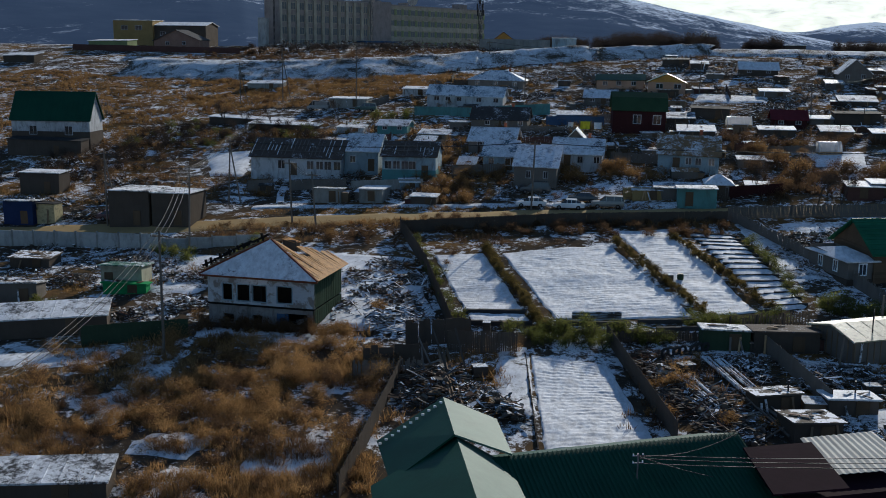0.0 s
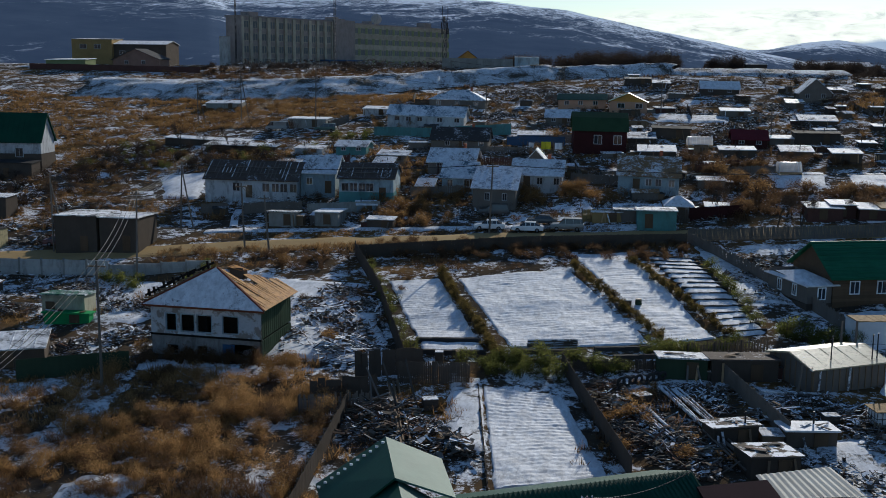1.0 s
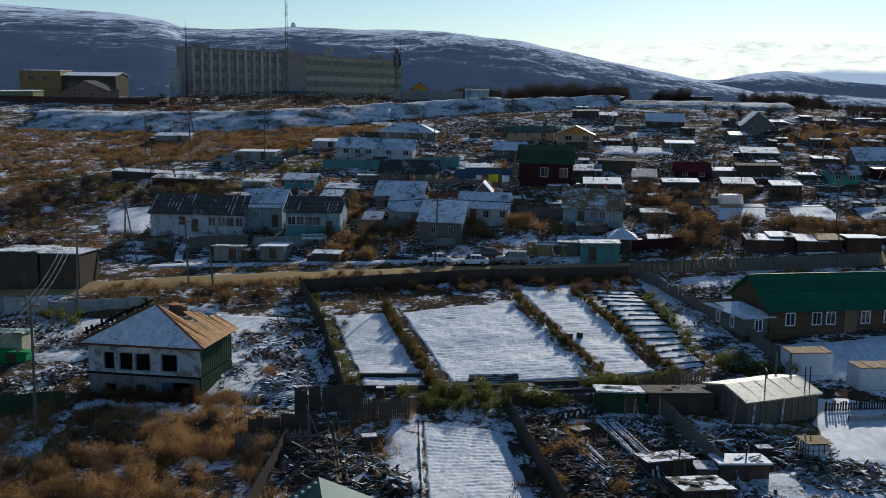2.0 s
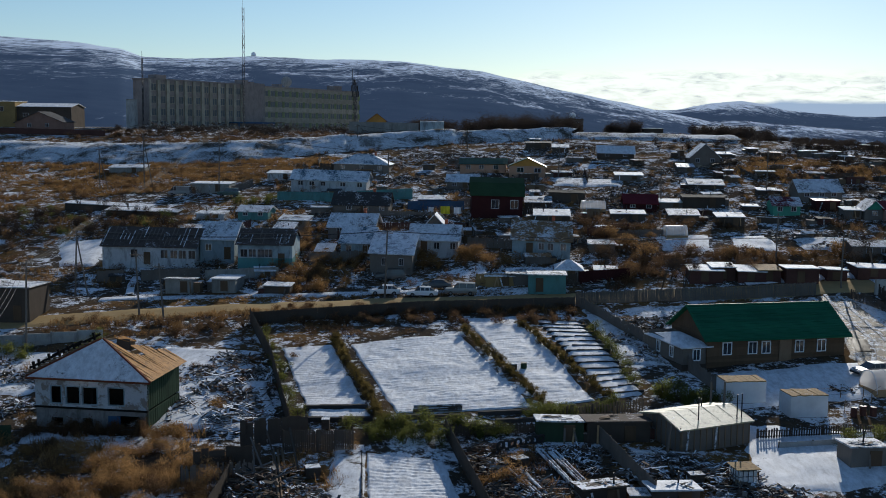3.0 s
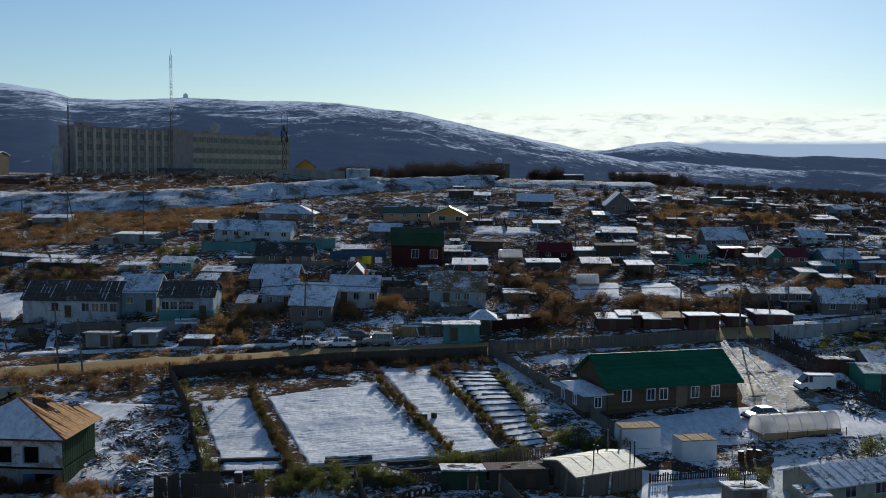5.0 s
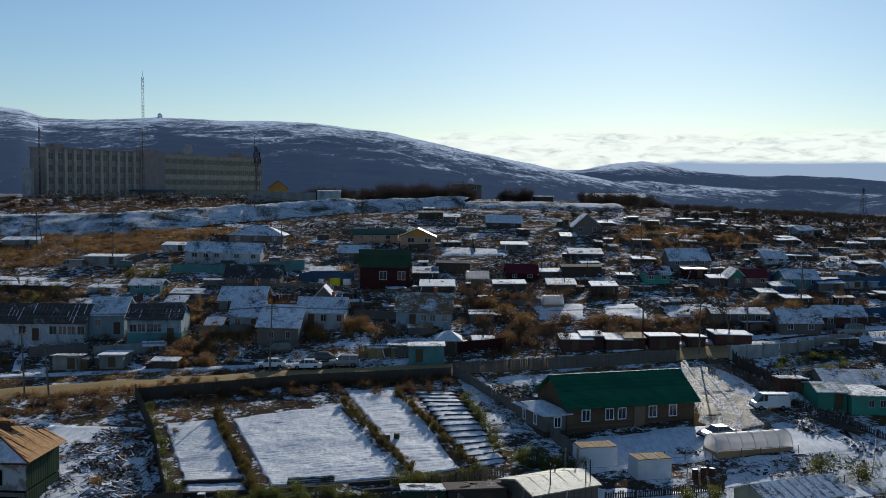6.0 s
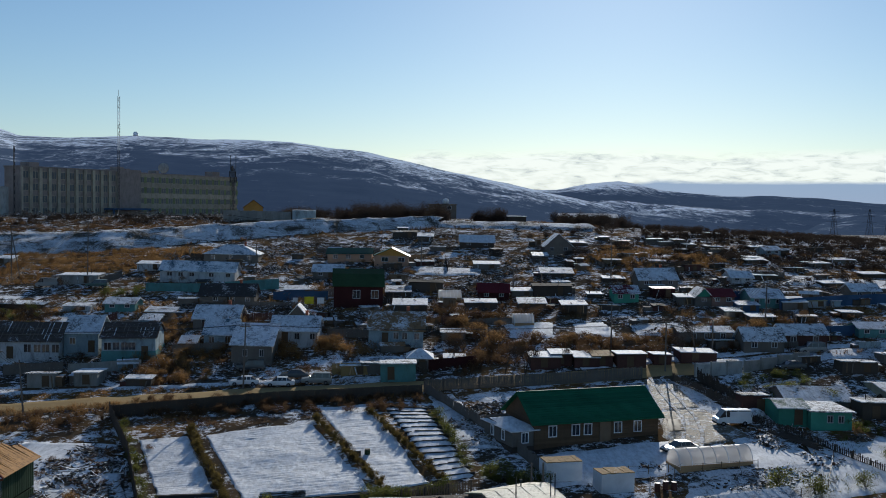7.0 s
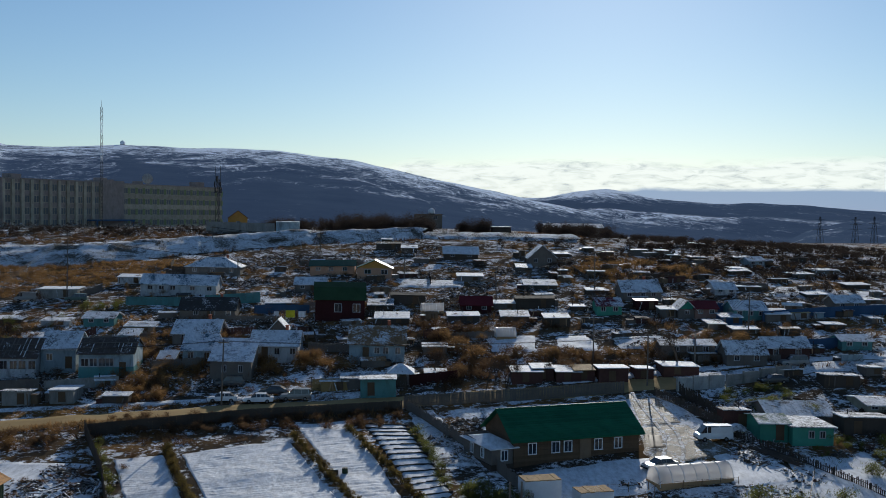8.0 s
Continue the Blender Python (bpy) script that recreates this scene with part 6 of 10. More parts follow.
def ruined_house():
    w, d, h, rise = 11.2, 7.8, 4.95, 3.15
    ob = tagged(base("ruined_house", -39.8, 97.6, -5, -5.2), "abandoned two-storey whitewashed house with a collapsing roof", "house")
    holes = [(1.5, 2.7, 2.25, 4.05), (3.05, 4.55, 2.25, 4.05), (4.7, 6.3, 2.25, 4.05), (7.3, 9.0, 2.3, 4.1), (1.6, 2.7, 0.0, 0.9), (4.7, 5.7, 0.0, 0.95), (8.0, 10.4, 0.0, 1.35)]
    low = [q for q in holes if q[3] < 2]
    high = [(a, b, c, e) for a, b, c, e in holes if e > 2]
    bm = bmesh.new()
    holed_wall(bm, w, h, 0.35, high, Matrix.Translation((-w / 2, 0, 0)), 1.95)
    part("front_wall", bm, MATS["flaked_plaster"], ob, "flaking whitewashed upper wall")
    bm = bmesh.new()
    holed_wall(bm, w, 1.85, 0.35, low, Matrix.Translation((-w / 2, 0.05, 0)))
    part("lower_wall", bm, MATS["grimy_plaster"], ob, "crumbling lower wall")
    bm = bmesh.new()
    slab(bm, -w / 2 - 0.05, w / 2 + 0.05, -0.10, 0.2, 1.82, 2.0)
    part("beam", bm, MATS["soot_and_shade"], ob, "charred beam")
    for k in range(30):
        y0 = 0.05 + (d - 0.1) * k / 30
        for za, zb in ((-0.6, 1.8), (2.0, h)):
            bm = bmesh.new()
            slab(bm, w / 2 - 0.16, w / 2 + 0.02 * (k % 2), y0, y0 + (d - 0.1) / 30 - 0.02, za, zb)
            part("plank", bm, MATS["green_boards"], ob)
    bm = bmesh.new()
    holed_wall(bm, d, h, 0.3, [(2, 3.2, 2.2, 3.6), (6, 7.2, 2.2, 3.6)], Matrix.Translation((-w / 2 + 0.3, 0.36, 0)) @ Matrix.Rotation(radians(90), 4, "Z"))
    part("side_wall", bm, MATS["flaked_plaster"], ob)
    bm = bmesh.new()
    slab(bm, -w / 2, w / 2, d - 0.3, d, -0.8, h)
    part("back_wall", bm, MATS["flaked_plaster"], ob)
    bm = bmesh.new()
    slab(bm, -w / 2 + 0.35, w / 2 - 0.2, 0.4, d - 0.3, 1.75, 1.95)
    slab(bm, -0.2, 0.0, 0.4, d - 0.3, -0.8, h)
    # added black sheet behind the openings, stands for the unlit interior
    slab(bm, -w / 2 + 0.35, w / 2 - 0.2, 2.4, 2.55, -0.7, h - 0.1)
    part("floor_deck", bm, MATS["soot_and_shade"], ob)
    rg = random.Random(77)
    for k in range(17):
        y = -0.3 + (d + 0.4) * k / 16
        f1 = 0.96 if y >= d * 0.34 else (y + 0.6) / (d * 0.34 + 0.6) * 0.96
        if f1 < 0.25 or rg.random() < 0.25:
            continue
        f0 = rg.choice((0.02, 0.1, 0.35)) * f1
        X0, X1 = -(w / 2 + 0.6) * (1 - f0), -(w / 2 + 0.6) * (1 - f1 * rg.choice((0.55, 0.8, 1.0)))
        Z0, Z1 = h - 0.05 + rise * (1 + X0 / (w / 2 + 0.6)), h - 0.05 + rise * (1 + X1 / (w / 2 + 0.6))
        bm = bmesh.new()
        plate(bm, ((X0, y + 0.44, Z0 + 0.12), (X0, y, Z0 + 0.12), (X1, y, Z1 + 0.14), (X1, y + 0.44, Z1 + 0.14)), 0.06)
        part("roof_board", bm, MATS[rg.choice(("dark_boards", "dark_boards", "timber", "snow_half"))], ob, "charred roof board")
    for a, b, c, e in holes[:4]:
        bm = bmesh.new()
        for x0, x1, z0, z1 in ((a, b, c, c + 0.1), (a, b, e - 0.1, e), (a, a + 0.1, c + 0.1, e - 0.1), (b - 0.1, b, c + 0.1, e - 0.1)):
            slab(bm, x0 - w / 2, x1 - w / 2, -0.05, 0.12, z0, z1)
        part("window_frame", bm, MATS["pale_blue_paint"], ob)
    bm = bmesh.new()
    slab(bm, 1.7, 2.9, -0.02, 0.04, 0.1, 1.3)
    part("shutter", bm, MATS["blue_paint"], ob)
    o, ya, yb = 0.6, d * 0.34, d * 0.62
    e, top = h - 0.05, h + rise
    bm = bmesh.new()
    plate(bm, ((-w / 2 - o, -o, e), (w / 2 + o, -o, e), (0.15, ya, top), (-0.15, ya, top)), 0.12)
    part("front_roof", bm, MATS["worn_snow"], ob, "snow-covered front slope of the roof")
    n = 30
    for k in range(n):
        u0, u1 = k / n, (k + 1) / n
        y0, y1 = -o + (d + 2 * o) * u0, -o + (d + 2 * o) * u1 - 0.01
        fall = max(0, k - 9) / 20
        lo_f, hi_f = 0.0, 1.0 - 0.60 * fall - 0.22 * abs(noise.noise((k * 0.9, 2.0, 5.0))) - (0.3 if 12 <= k <= 16 else 0)
        sag = 0.28 * noise.noise((k * 0.45, 1.0, 3.0)) + 0.06 * (k % 2)
        ridge = lambda y: 0.15 if y >= ya else 0.15 + (w / 2 + o - 0.15) * (ya - y) / (ya + o)
        def on(y, f):
            r = ridge(y)
            x = (w / 2 + o) + (r - (w / 2 + o)) * f
            return (x, y, e + (top - e) * ((w / 2 + o - x) / (w / 2 + o - 0.15)) + sag * f)
        bm = bmesh.new()
        plate(bm, (on(y0, lo_f), on(y1, lo_f), on(y1, hi_f), on(y0, hi_f)), 0.05)
        part("roof_sheet", bm, MATS["rusty_tin"], ob, "rust-brown corrugated roof sheet")
    for k in range(14):
        bm = bmesh.new()
        y = -o + 0.4 + (d + 2 * o - 0.6) * k / 13
        f = 1.0 if y >= ya else (y + o) / (ya + o)
        rod(bm, (-w / 2 - o, y, e), (-w / 2 - o + (w / 2 + o - 0.15) * f, y, e + (top - e) * f), 0.09, sides=4)
        part("rafter", bm, MATS["timber"], ob)
    bm = bmesh.new()
    for k in range(9):
        f = 0.06 + 0.1 * k
        y0 = -o + (ya + o) * f + 0.3
        x, z = -w / 2 - o + (w / 2 + o) * f, e + (top - e) * f + 0.1
        ln = d * (0.75 if k % 3 else 0.45)
        slab(bm, x - 0.08, x + 0.08, y0, min(d, y0 + ln), z, z + 0.05)
    part("lath", bm, MATS["timber"], ob)
    bm = bmesh.new()
    plate(bm, ((-w / 2 - o, 3.5, e + 0.12), (-w / 2 + 1.6, 3.5, e + 1.1), (-w / 2 + 1.6, d * 0.9, e + 1.1), (-w / 2 - o, d * 0.9, e + 0.12)), 0.06)
    part("loose_sheet", bm, MATS["snow_half"], ob, "loose snowy roofing sheet")
    bm = bmesh.new()
    rod(bm, (0, ya, top - 0.1), (0.2, d * 0.72, top - 0.5), 0.12, sides=4)
    part("ridge_beam", bm, MATS["timber"], ob)
    for x0, x1, y0, y1, z0, z1 in ((0.6, 2.0, yb - 0.4, yb - 0.32, top - 1.4, top - 0.3), (0.6, 0.68, yb - 0.32, yb + 1.0, top - 1.0, top - 0.2), (1.92, 2.0, yb - 0.32, yb + 0.7, top - 1.5, top - 0.5)):
        bm = bmesh.new()
        slab(bm, x0, x1, y0, y1, z0, z1)
        part("dormer_board", bm, MATS["dark_boards"], ob, "charred board of a broken dormer")
    bm = bmesh.new()
    plate(bm, ((0.5, yb - 0.5, top - 0.2), (1.9, yb - 0.5, top - 0.5), (2.2, yb + 0.6, top - 0.6), (0.5, yb + 0.9, top - 0.2)), 0.05)
    part("dormer_roof", bm, MATS["rusty_tin"], ob, "bent rusty sheet over a broken dormer")
    bm = bmesh.new()
    slab(bm, -w / 2 - o, w / 2 + o, -o - 0.06, -o, e - 0.2, e - 0.02)
    part("fascia", bm, MATS["hip_red"], ob, "red-brown fascia board")
    for k in range(16):
        f = 0.06 + 0.055 * k
        bm = bmesh.new()
        px, pz, py = -(w / 2 + o) * (1 - f), e + (top - e) * f, -o + (ya + o) * f
        ln = random.uniform(0.3, 0.9)
        slab(bm, -ln, 0.1, -0.08, 0.08, 0, 0.12, Matrix.Translation((px, py + 0.2, pz + 0.10)) @ Matrix.Rotation(radians(-random.uniform(0, 10)), 4, "Y"))
        part("broken_lath", bm, MATS["timber"], ob)
    for k in range(13):
        f = 0.10 + 0.066 * k
        px, pz, py = -(w / 2 + o) * (1 - f), e + (top - e) * f, -o + (ya + o) * f
        bm = bmesh.new()
        rise_k = rg.uniform(0.45, 0.95)
        slab(bm, -0.10, 0.10, -0.10, 0.10, -0.1, rise_k, Matrix.Translation((px - 0.15, py + 0.55, pz + 0.1)) @ Matrix.Rotation(radians(rg.uniform(-28, -8)), 4, "Y"))
        part("charred_stub", bm, MATS["soot_and_shade"], ob, "charred rafter stub")
    for f0, f1, lift_k in ((0.05, 0.42, 0.5), (0.36, 0.74, 0.62), (0.62, 0.98, 0.45)):
        bm = bmesh.new()
        q = [Vector((-(w / 2 + o) * (1 - f) - 0.3, -o + (ya + o) * f + 0.62, e + (top - e) * f + lift_k)) for f in (f0, f1)]
        rod(bm, q[0], q[1], 0.15, sides=4)
        part("charred_beam", bm, MATS["soot_and_shade"], ob, "charred roof beam")
    for s in (-1, 1):
        bm = bmesh.new()
        rod(bm, (s * (w / 2 + o), -o, e + 0.04), (s * 0.15, ya, top + 0.04), 0.11, sides=4)
        part("hip_trim", bm, MATS["hip_red"], ob, "red-brown hip flashing")


plain("grimy_plaster", (0.27, 0.255, 0.24), 0.9, vary=0.5, coarse=1.2, dirt=0.9)
snowy("worn_snow", (0.16, 0.14, 0.15), 0.64, 0.8, size=0.6)
plain("hip_red", (0.16, 0.055, 0.032), 0.7, vary=0.3)
snowy("rusty_tin", (0.56, 0.28, 0.085), 0.04, 0.6, vary=0.35)
ruined_house()


# ---- sheds and boxes below the wooden house ----
snowy("cream_roof", (0.56, 0.51, 0.34), 0.22, 0.5, size=0.5)
MATS["cream_roof"].node_tree.nodes["Principled BSDF"].inputs["Specular IOR Level"].default_value = 0.16


def plank_shed():
    ob = house("metal_roof_shed", 17.0, 98.0, 26, 7.5, 6.0, 2.0, "gable", "grey_boards", "cream_roof", 0.7, 0.3, label="plank shed with a shiny pale metal roof", category="shed", laps=False)
    for k in range(12):
        bm = bmesh.new()
        x = -3.7 + 7.4 * k / 11
        slab(bm, x - 0.05, x + 0.05, -3.06, -3.0, -0.2, 1.95)
        part("batten", bm, MATS["timber"], ob)
    for k in range(9):
        bm = bmesh.new()
        y = -2.9 + 5.8 * k / 8
        slab(bm, -3.81, -3.75, y - 0.05, y + 0.05, -0.2, 2.1)
        part("batten", bm, MATS["timber"], ob)
    for k in range(6):
        for s in (-1, 1):
            x = -3.95 + 7.9 * k / 5
            bm = bmesh.new()
            plate(bm, ((x - 0.04, s * 3.3, 1.98), (x + 0.04, s * 3.3, 1.98), (x + 0.04, 0, 2.78), (x - 0.04, 0, 2.78))[::s if s < 0 else -1][::-1 if s < 0 else 1], 0.04)
            part("roof_seam", bm, MATS["cream_roof"], ob)
    for u, v in ((-1.2, -2.0), (2.6, -2.6), (3.2, -2.5)):
        bm = bmesh.new()
        rod(bm, (u, v, 1.6), (u, v, 4.4), 0.06, sides=6)
        part("roof_pole", bm, MATS["dark_steel"], ob, "thin dark pole")


plank_shed()


def foam_box(x, y, yaw, w, d, h, label):
    """A white insulated cabin with a plank lid."""
    ob = tagged(base("white_cabin", x, y, yaw), label, "cabin", "white cabins in the yard")
    bm = bmesh.new()
    slab(bm, -w / 2, w / 2, -d / 2, d / 2, -0.1, h)
    part("wall", bm, MATS["white_foam"], ob)
    bm = bmesh.new()
    slab(bm, -w / 2 - 0.03, w / 2 + 0.03, -d / 2 - 0.03, d / 2 + 0.03, -0.25, 0.0)
    part("skid", bm, MATS["dark_boards"], ob)
    n = 7
    for k in range(n):
        bm = bmesh.new()
        x0 = -w / 2 + w * k / n
        slab(bm, x0 + 0.02, x0 + w / n - 0.02, -d / 2 + random.uniform(-0.1, 0.1), d / 2 + random.uniform(-0.1, 0.1), h + 0.01, h + 0.08 + random.uniform(0, 0.05))
        part("lid_plank", bm, MATS["plywood_roof"], ob, "plywood lid plank dusted with snow")
    return ob


foam_box(23.3, 107.6, 9, 4.2, 2.6, 2.15, "white insulated cabin with a plywood lid")
foam_box(28.5, 104.0, 11, 3.8, 2.5, 2.1, "white insulated cabin with an open plank top")


def polytunnel(x, y, yaw, length, r, h, label, name="polytunnel"):
    ob = tagged(base(name, x, y, yaw), label, "greenhouse")
    m, nt, b = nodes_of(f"film_{len(MATS)}", 0.35)
    b.inputs["Base Color"].default_value = (0.82, 0.80, 0.78, 1)
    b.inputs["Alpha"].default_value = 0.62
    tr = nt.nodes.new("ShaderNodeBsdfTranslucent")
    tr.inputs["Color"].default_value = (0.8, 0.78, 0.76, 1)
    mx = nt.nodes.new("ShaderNodeMixShader")
    link(nt, b.outputs["BSDF"], mx.inputs[1])
    link(nt, tr.outputs["BSDF"], mx.inputs[2])
    mx.inputs[0].default_value = 0.45
    link(nt, mx.outputs["Shader"], nt.nodes["Material Output"].inputs["Surface"])
    k = 14
    bm = bmesh.new()
    prof = [(math.cos(math.pi * i / k) * r, math.sin(math.pi * i / k) * h) for i in range(k + 1)]
    rows = [[bm.verts.new((-length / 2 + length * j / 6, p, max(0.3, q))) for p, q in prof] for j in range(7)]
    for a, c in zip(rows, rows[1:]):
        for i in range(k):
            bm.faces.new((a[i], a[i + 1], c[i + 1], c[i]))
    bm.faces.new(rows[0])
    bm.faces.new(rows[-1][::-1])
    part("film", bm, m, ob, "milky plastic film", True)
    for j in range(7):
        bm = bmesh.new()
        px = -length / 2 + length * j / 6
        hoops = [[bm.verts.new((px + dx, p * g, q * g)) for dx, g in ((-0.035, 1.0), (0.035, 1.0), (0.035, 1.03), (-0.035, 1.03))] for p, q in prof]
        for a, c in zip(hoops, hoops[1:]):
            for i in range(4):
                bm.faces.new((a[i], a[(i + 1) % 4], c[(i + 1) % 4], c[i]))
        part("hoop", bm, MATS["white_paint"], ob)
    bm = bmesh.new()
    for s in (-1, 1):
        slab(bm, -length / 2, length / 2, s * r - 0.05, s * r + 0.05, -0.3, 0.45)
    for q in (-length / 2, length / 2):
        slab(bm, q - 0.05, q + 0.05, -r, r, -0.3, 0.3)
    part("base_board", bm, MATS["plywood"], ob)
    return ob


polytunnel(41.3, 110.9, 14.0, 9.5, 1.6, 2.1, "long polytunnel greenhouse of milky film")
polytunnel(28.5, 179.5, 6, 3.6, 1.4, 2.0, "small glasshouse under snow in the field", "greenhouse")
polytunnel(16.6, 201, 4, 4.4, 1.4, 1.9, "small white greenhouse among sheds", "greenhouse")

# near sheds on the lower right
shed(30.2, 92.4, 8, 3.2, 2.6, 1.8, "lean", "grey_boards", "snow_roof", 0.2, "small plank shed with a snowy flat roof", laps=False)
house("house", 40.2, 94.6, 20, 9.2, 5.6, 2.2, "gable", "cream_render", "snow_blue", 1.0, 0.35, wins=(("f", -1.5, 1.3, 1.4, 1.2), ("f", 2.0, 1.3, 1.4, 1.2)), label="low cream house with a snowy corrugated roof", category="house")
shed(35.6, 90.0, 12, 2.0, 2.2, 2.2, "shed", "cream_render", "snow_half", 0.3, "narrow pale porch with a lean-to roof")
shed(45.6, 94.0, 14, 2.6, 2.4, 2.0, "shed", "cream_render", "snow_half", 0.3, "narrow pale shed with a lean-to roof")
shed(8.8, 79.2, 16, 3.7, 3.0, 1.25, "lean", "dark_boards", "junk_mix", 0.2, "scrap-board shed with a snowy patched roof", laps=False)
shed(12.6, 84.2, 8, 3.8, 2.3, 1.15, "lean", "dark_boards", "snow_thick", 0.15, "low dark shed under smooth snow", laps=False)
shed(6.9, 84.0, 18, 3.6, 2.2, 1.2, "lean", "dark_boards", "junk_mix", 0.2, "sagging shed with junk on its roof", laps=False)
shed(9.6, 97.8, 6, 5.8, 3.2, 1.6, "lean", "dark_boards", "slate_snow", 0.3, "low shed with snow-streaked slats", laps=False)
shed(4.4, 97.4, 4, 4.2, 2.6, 1.7, "lean", "green_boards", "snow_half", 0.2, "dark green metal hut behind the scrap", laps=False)

# lower left yard
plain("bright_green", (0.04, 0.26, 0.085), 0.7, vary=0.2)
shed(-59.4, 93.6, 22, 10.2, 4.5, 1.8, "shed", "dark_boards", "snow_roof", 0.5, "long low shed with smooth snow on its roof")
house("hut", -59.6, 109.6, 6, 4.6, 3.4, 2.2, "lean", "cream_render", "snow_green", 0.4, 0.25, doors=(("f", -1.4, 0.8, 1.7),), label="small green and cream hut with a faded roof", category="hut")
shed(-58.4, 107.0, 6, 4.8, 1.4, 1.0, "lean", "bright_green", "bright_green", 0.15, "low bright green lean-to")
shed(-68.6, 103, 12, 4.4, 3.0, 1.6, "lean", "grey_boards", "snow_half", 0.5, "tilted grey board shed in the littered yard")
shed(-75.0, 117, 2, 5.0, 3.0, 1.1, "shed", "dark_boards", "junk_mix", 0.2, "low shed buried under junk")
shed(-42.4, 61.4, 16, 9.0, 3.2, 1.5, "shed", "dark_boards", "snow_half", 0.4, "dark board shed with a bright tin and snow roof")


# ---- green-roofed house close below the camera ----
def slope(ob, name, quad, mat, label=""):
    bm = bmesh.new()
    plate(bm, quad, 0.12)
    return part(name, bm, MATS[mat], ob, label)


def near_house():
    ob = tagged(base("green_roof_house", -14.0, 58.0, 0, -6.9), "house with dark green metal roofs close to the snowy plot", "house")
    o = Vector((-14.0, 58.0, -6.9))
    def L(*p):
        return tuple(Vector(p) - o)
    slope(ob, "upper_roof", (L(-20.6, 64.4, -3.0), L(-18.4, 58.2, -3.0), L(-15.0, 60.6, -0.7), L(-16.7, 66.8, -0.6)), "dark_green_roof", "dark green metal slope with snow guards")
    # sunward slopes take a paler green, their glint is in the colour
    slope(ob, "upper_roof", (L(-15.0, 60.6, -0.7), L(-11.6, 61.4, -2.0), L(-13.2, 67.2, -2.0), L(-16.7, 66.8, -0.6)), "sunlit_green_tin", "green metal slope coloured paler for its glint")
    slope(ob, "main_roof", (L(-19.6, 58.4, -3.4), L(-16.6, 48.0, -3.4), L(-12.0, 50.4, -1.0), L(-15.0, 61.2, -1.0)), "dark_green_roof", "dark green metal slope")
    slope(ob, "main_roof", (L(-12.0, 50.4, -1.0), L(-8.6, 51.2, -2.9), L(-11.8, 61.8, -2.9), L(-15.0, 61.2, -1.0)), "sunlit_green_tin", "green metal slope coloured paler for its glint")
    bm = bmesh.new()
    slab(bm, -4.6, 2.0, -8.0, 5.6, -0.6, 3.4)
    part("wall", bm, MATS["brown_logs"], ob)
    slope(ob, "gable", (L(-20.2, 64.5, -3.1), L(-16.7, 66.5, -0.8), L(-13.3, 66.9, -2.1), L(-13.4, 66.9, -3.2)), "green_boards")
    for k in range(11):
        bm = bmesh.new()
        p = Vector(L(-20.2, 63.6, -2.9)).lerp(Vector(L(-16.7, 65.9, -0.72)), k / 10)
        slab(bm, -0.09, 0.09, -0.05, 0.05, 0, 0.12, Matrix.Translation(p))
        part("snow_guard", bm, MATS["white_paint"], ob)
    wing = tagged(base("long_green_roof", -5, 62, 0, -6.7), "long wing with a dark green ribbed metal roof", "house wing")
    o2 = Vector((-5, 62, -6.7))
    def M(*p):
        return tuple(Vector(p) - o2)
    slope(wing, "roof", (M(-11.4, 55.0, -4.4), M(4.6, 62.4, -4.4), M(2.2, 68.2, -2.2), M(-13.8, 60.6, -2.2)), "dark_green_roof")
    slope(wing, "roof", (M(2.2, 68.2, -2.2), M(0.4, 73.0, -4.2), M(-15.4, 65.4, -4.2), M(-13.8, 60.6, -2.2)), "dark_green_roof")
    bm = bmesh.new()
    for k in range(58):
        u = k / 57
        a, b = Vector(M(-11.4, 55.0, -4.36)).lerp(Vector(M(4.6, 62.4, -4.36)), u), Vector(M(-13.8, 60.6, -2.16)).lerp(Vector(M(2.2, 68.2, -2.16)), u)
        rod(bm, a, b, 0.035, sides=3)
    part("rib", bm, MATS["dark_green_roof"], wing)
    bm = bmesh.new()
    for a, b in (((-12.4, 57.0), (3.4, 64.6)),):
        ang = math.atan2(b[1] - a[1], b[0] - a[0])
        slab(bm, 0, math.hypot(b[0] - a[0], b[1] - a[1]), 0, 8.0, -0.6, 2.2, Matrix.Translation(Vector((a[0] - o2.x, a[1] - o2.y, 0))) @ Matrix.Rotation(ang, 4, "Z"))
    part("wall", bm, MATS["brown_logs"], wing)
    sh = tagged(base("purple_shed", 5.0, 64, 0, -6.6), "dark plum metal shed with a ribbed tin roof", "shed")
    o3 = Vector((5.0, 64, -6.6))
    def N(*p):
        return tuple(Vector(p) - o3)
    slope(sh, "roof", (N(3.6, 61.6, -3.4), N(8.2, 63.4, -3.4), N(6.8, 68.2, -2.5), N(2.4, 66.4, -2.5)), "plum_tin", "dark plum metal roof")
    a, b, c, d = [Vector(N(*p)) for p in ((7.6, 65.4, -3.5), (13.2, 67.6, -3.5), (11.4, 72.0, -2.9), (6.4, 69.8, -2.9))]
    for k in range(12):
        bm = bmesh.new()
        u, v, lift = k / 12, (k + 1) / 12, Vector((0, 0, 0.055))
        mid = (u + v) / 2
        plate(bm, (a.lerp(b, u), a.lerp(b, mid) + lift, d.lerp(c, mid) + lift, d.lerp(c, u)), 0.03)
        part("tin_sheet", bm, MATS["bare_tin"], sh, "pale ribbed tin sheet")
        bm = bmesh.new()
        plate(bm, (a.lerp(b, mid) + lift, a.lerp(b, v), d.lerp(c, v), d.lerp(c, mid) + lift), 0.03)
        part("tin_sheet", bm, MATS["bare_tin"], sh, "pale ribbed tin sheet")
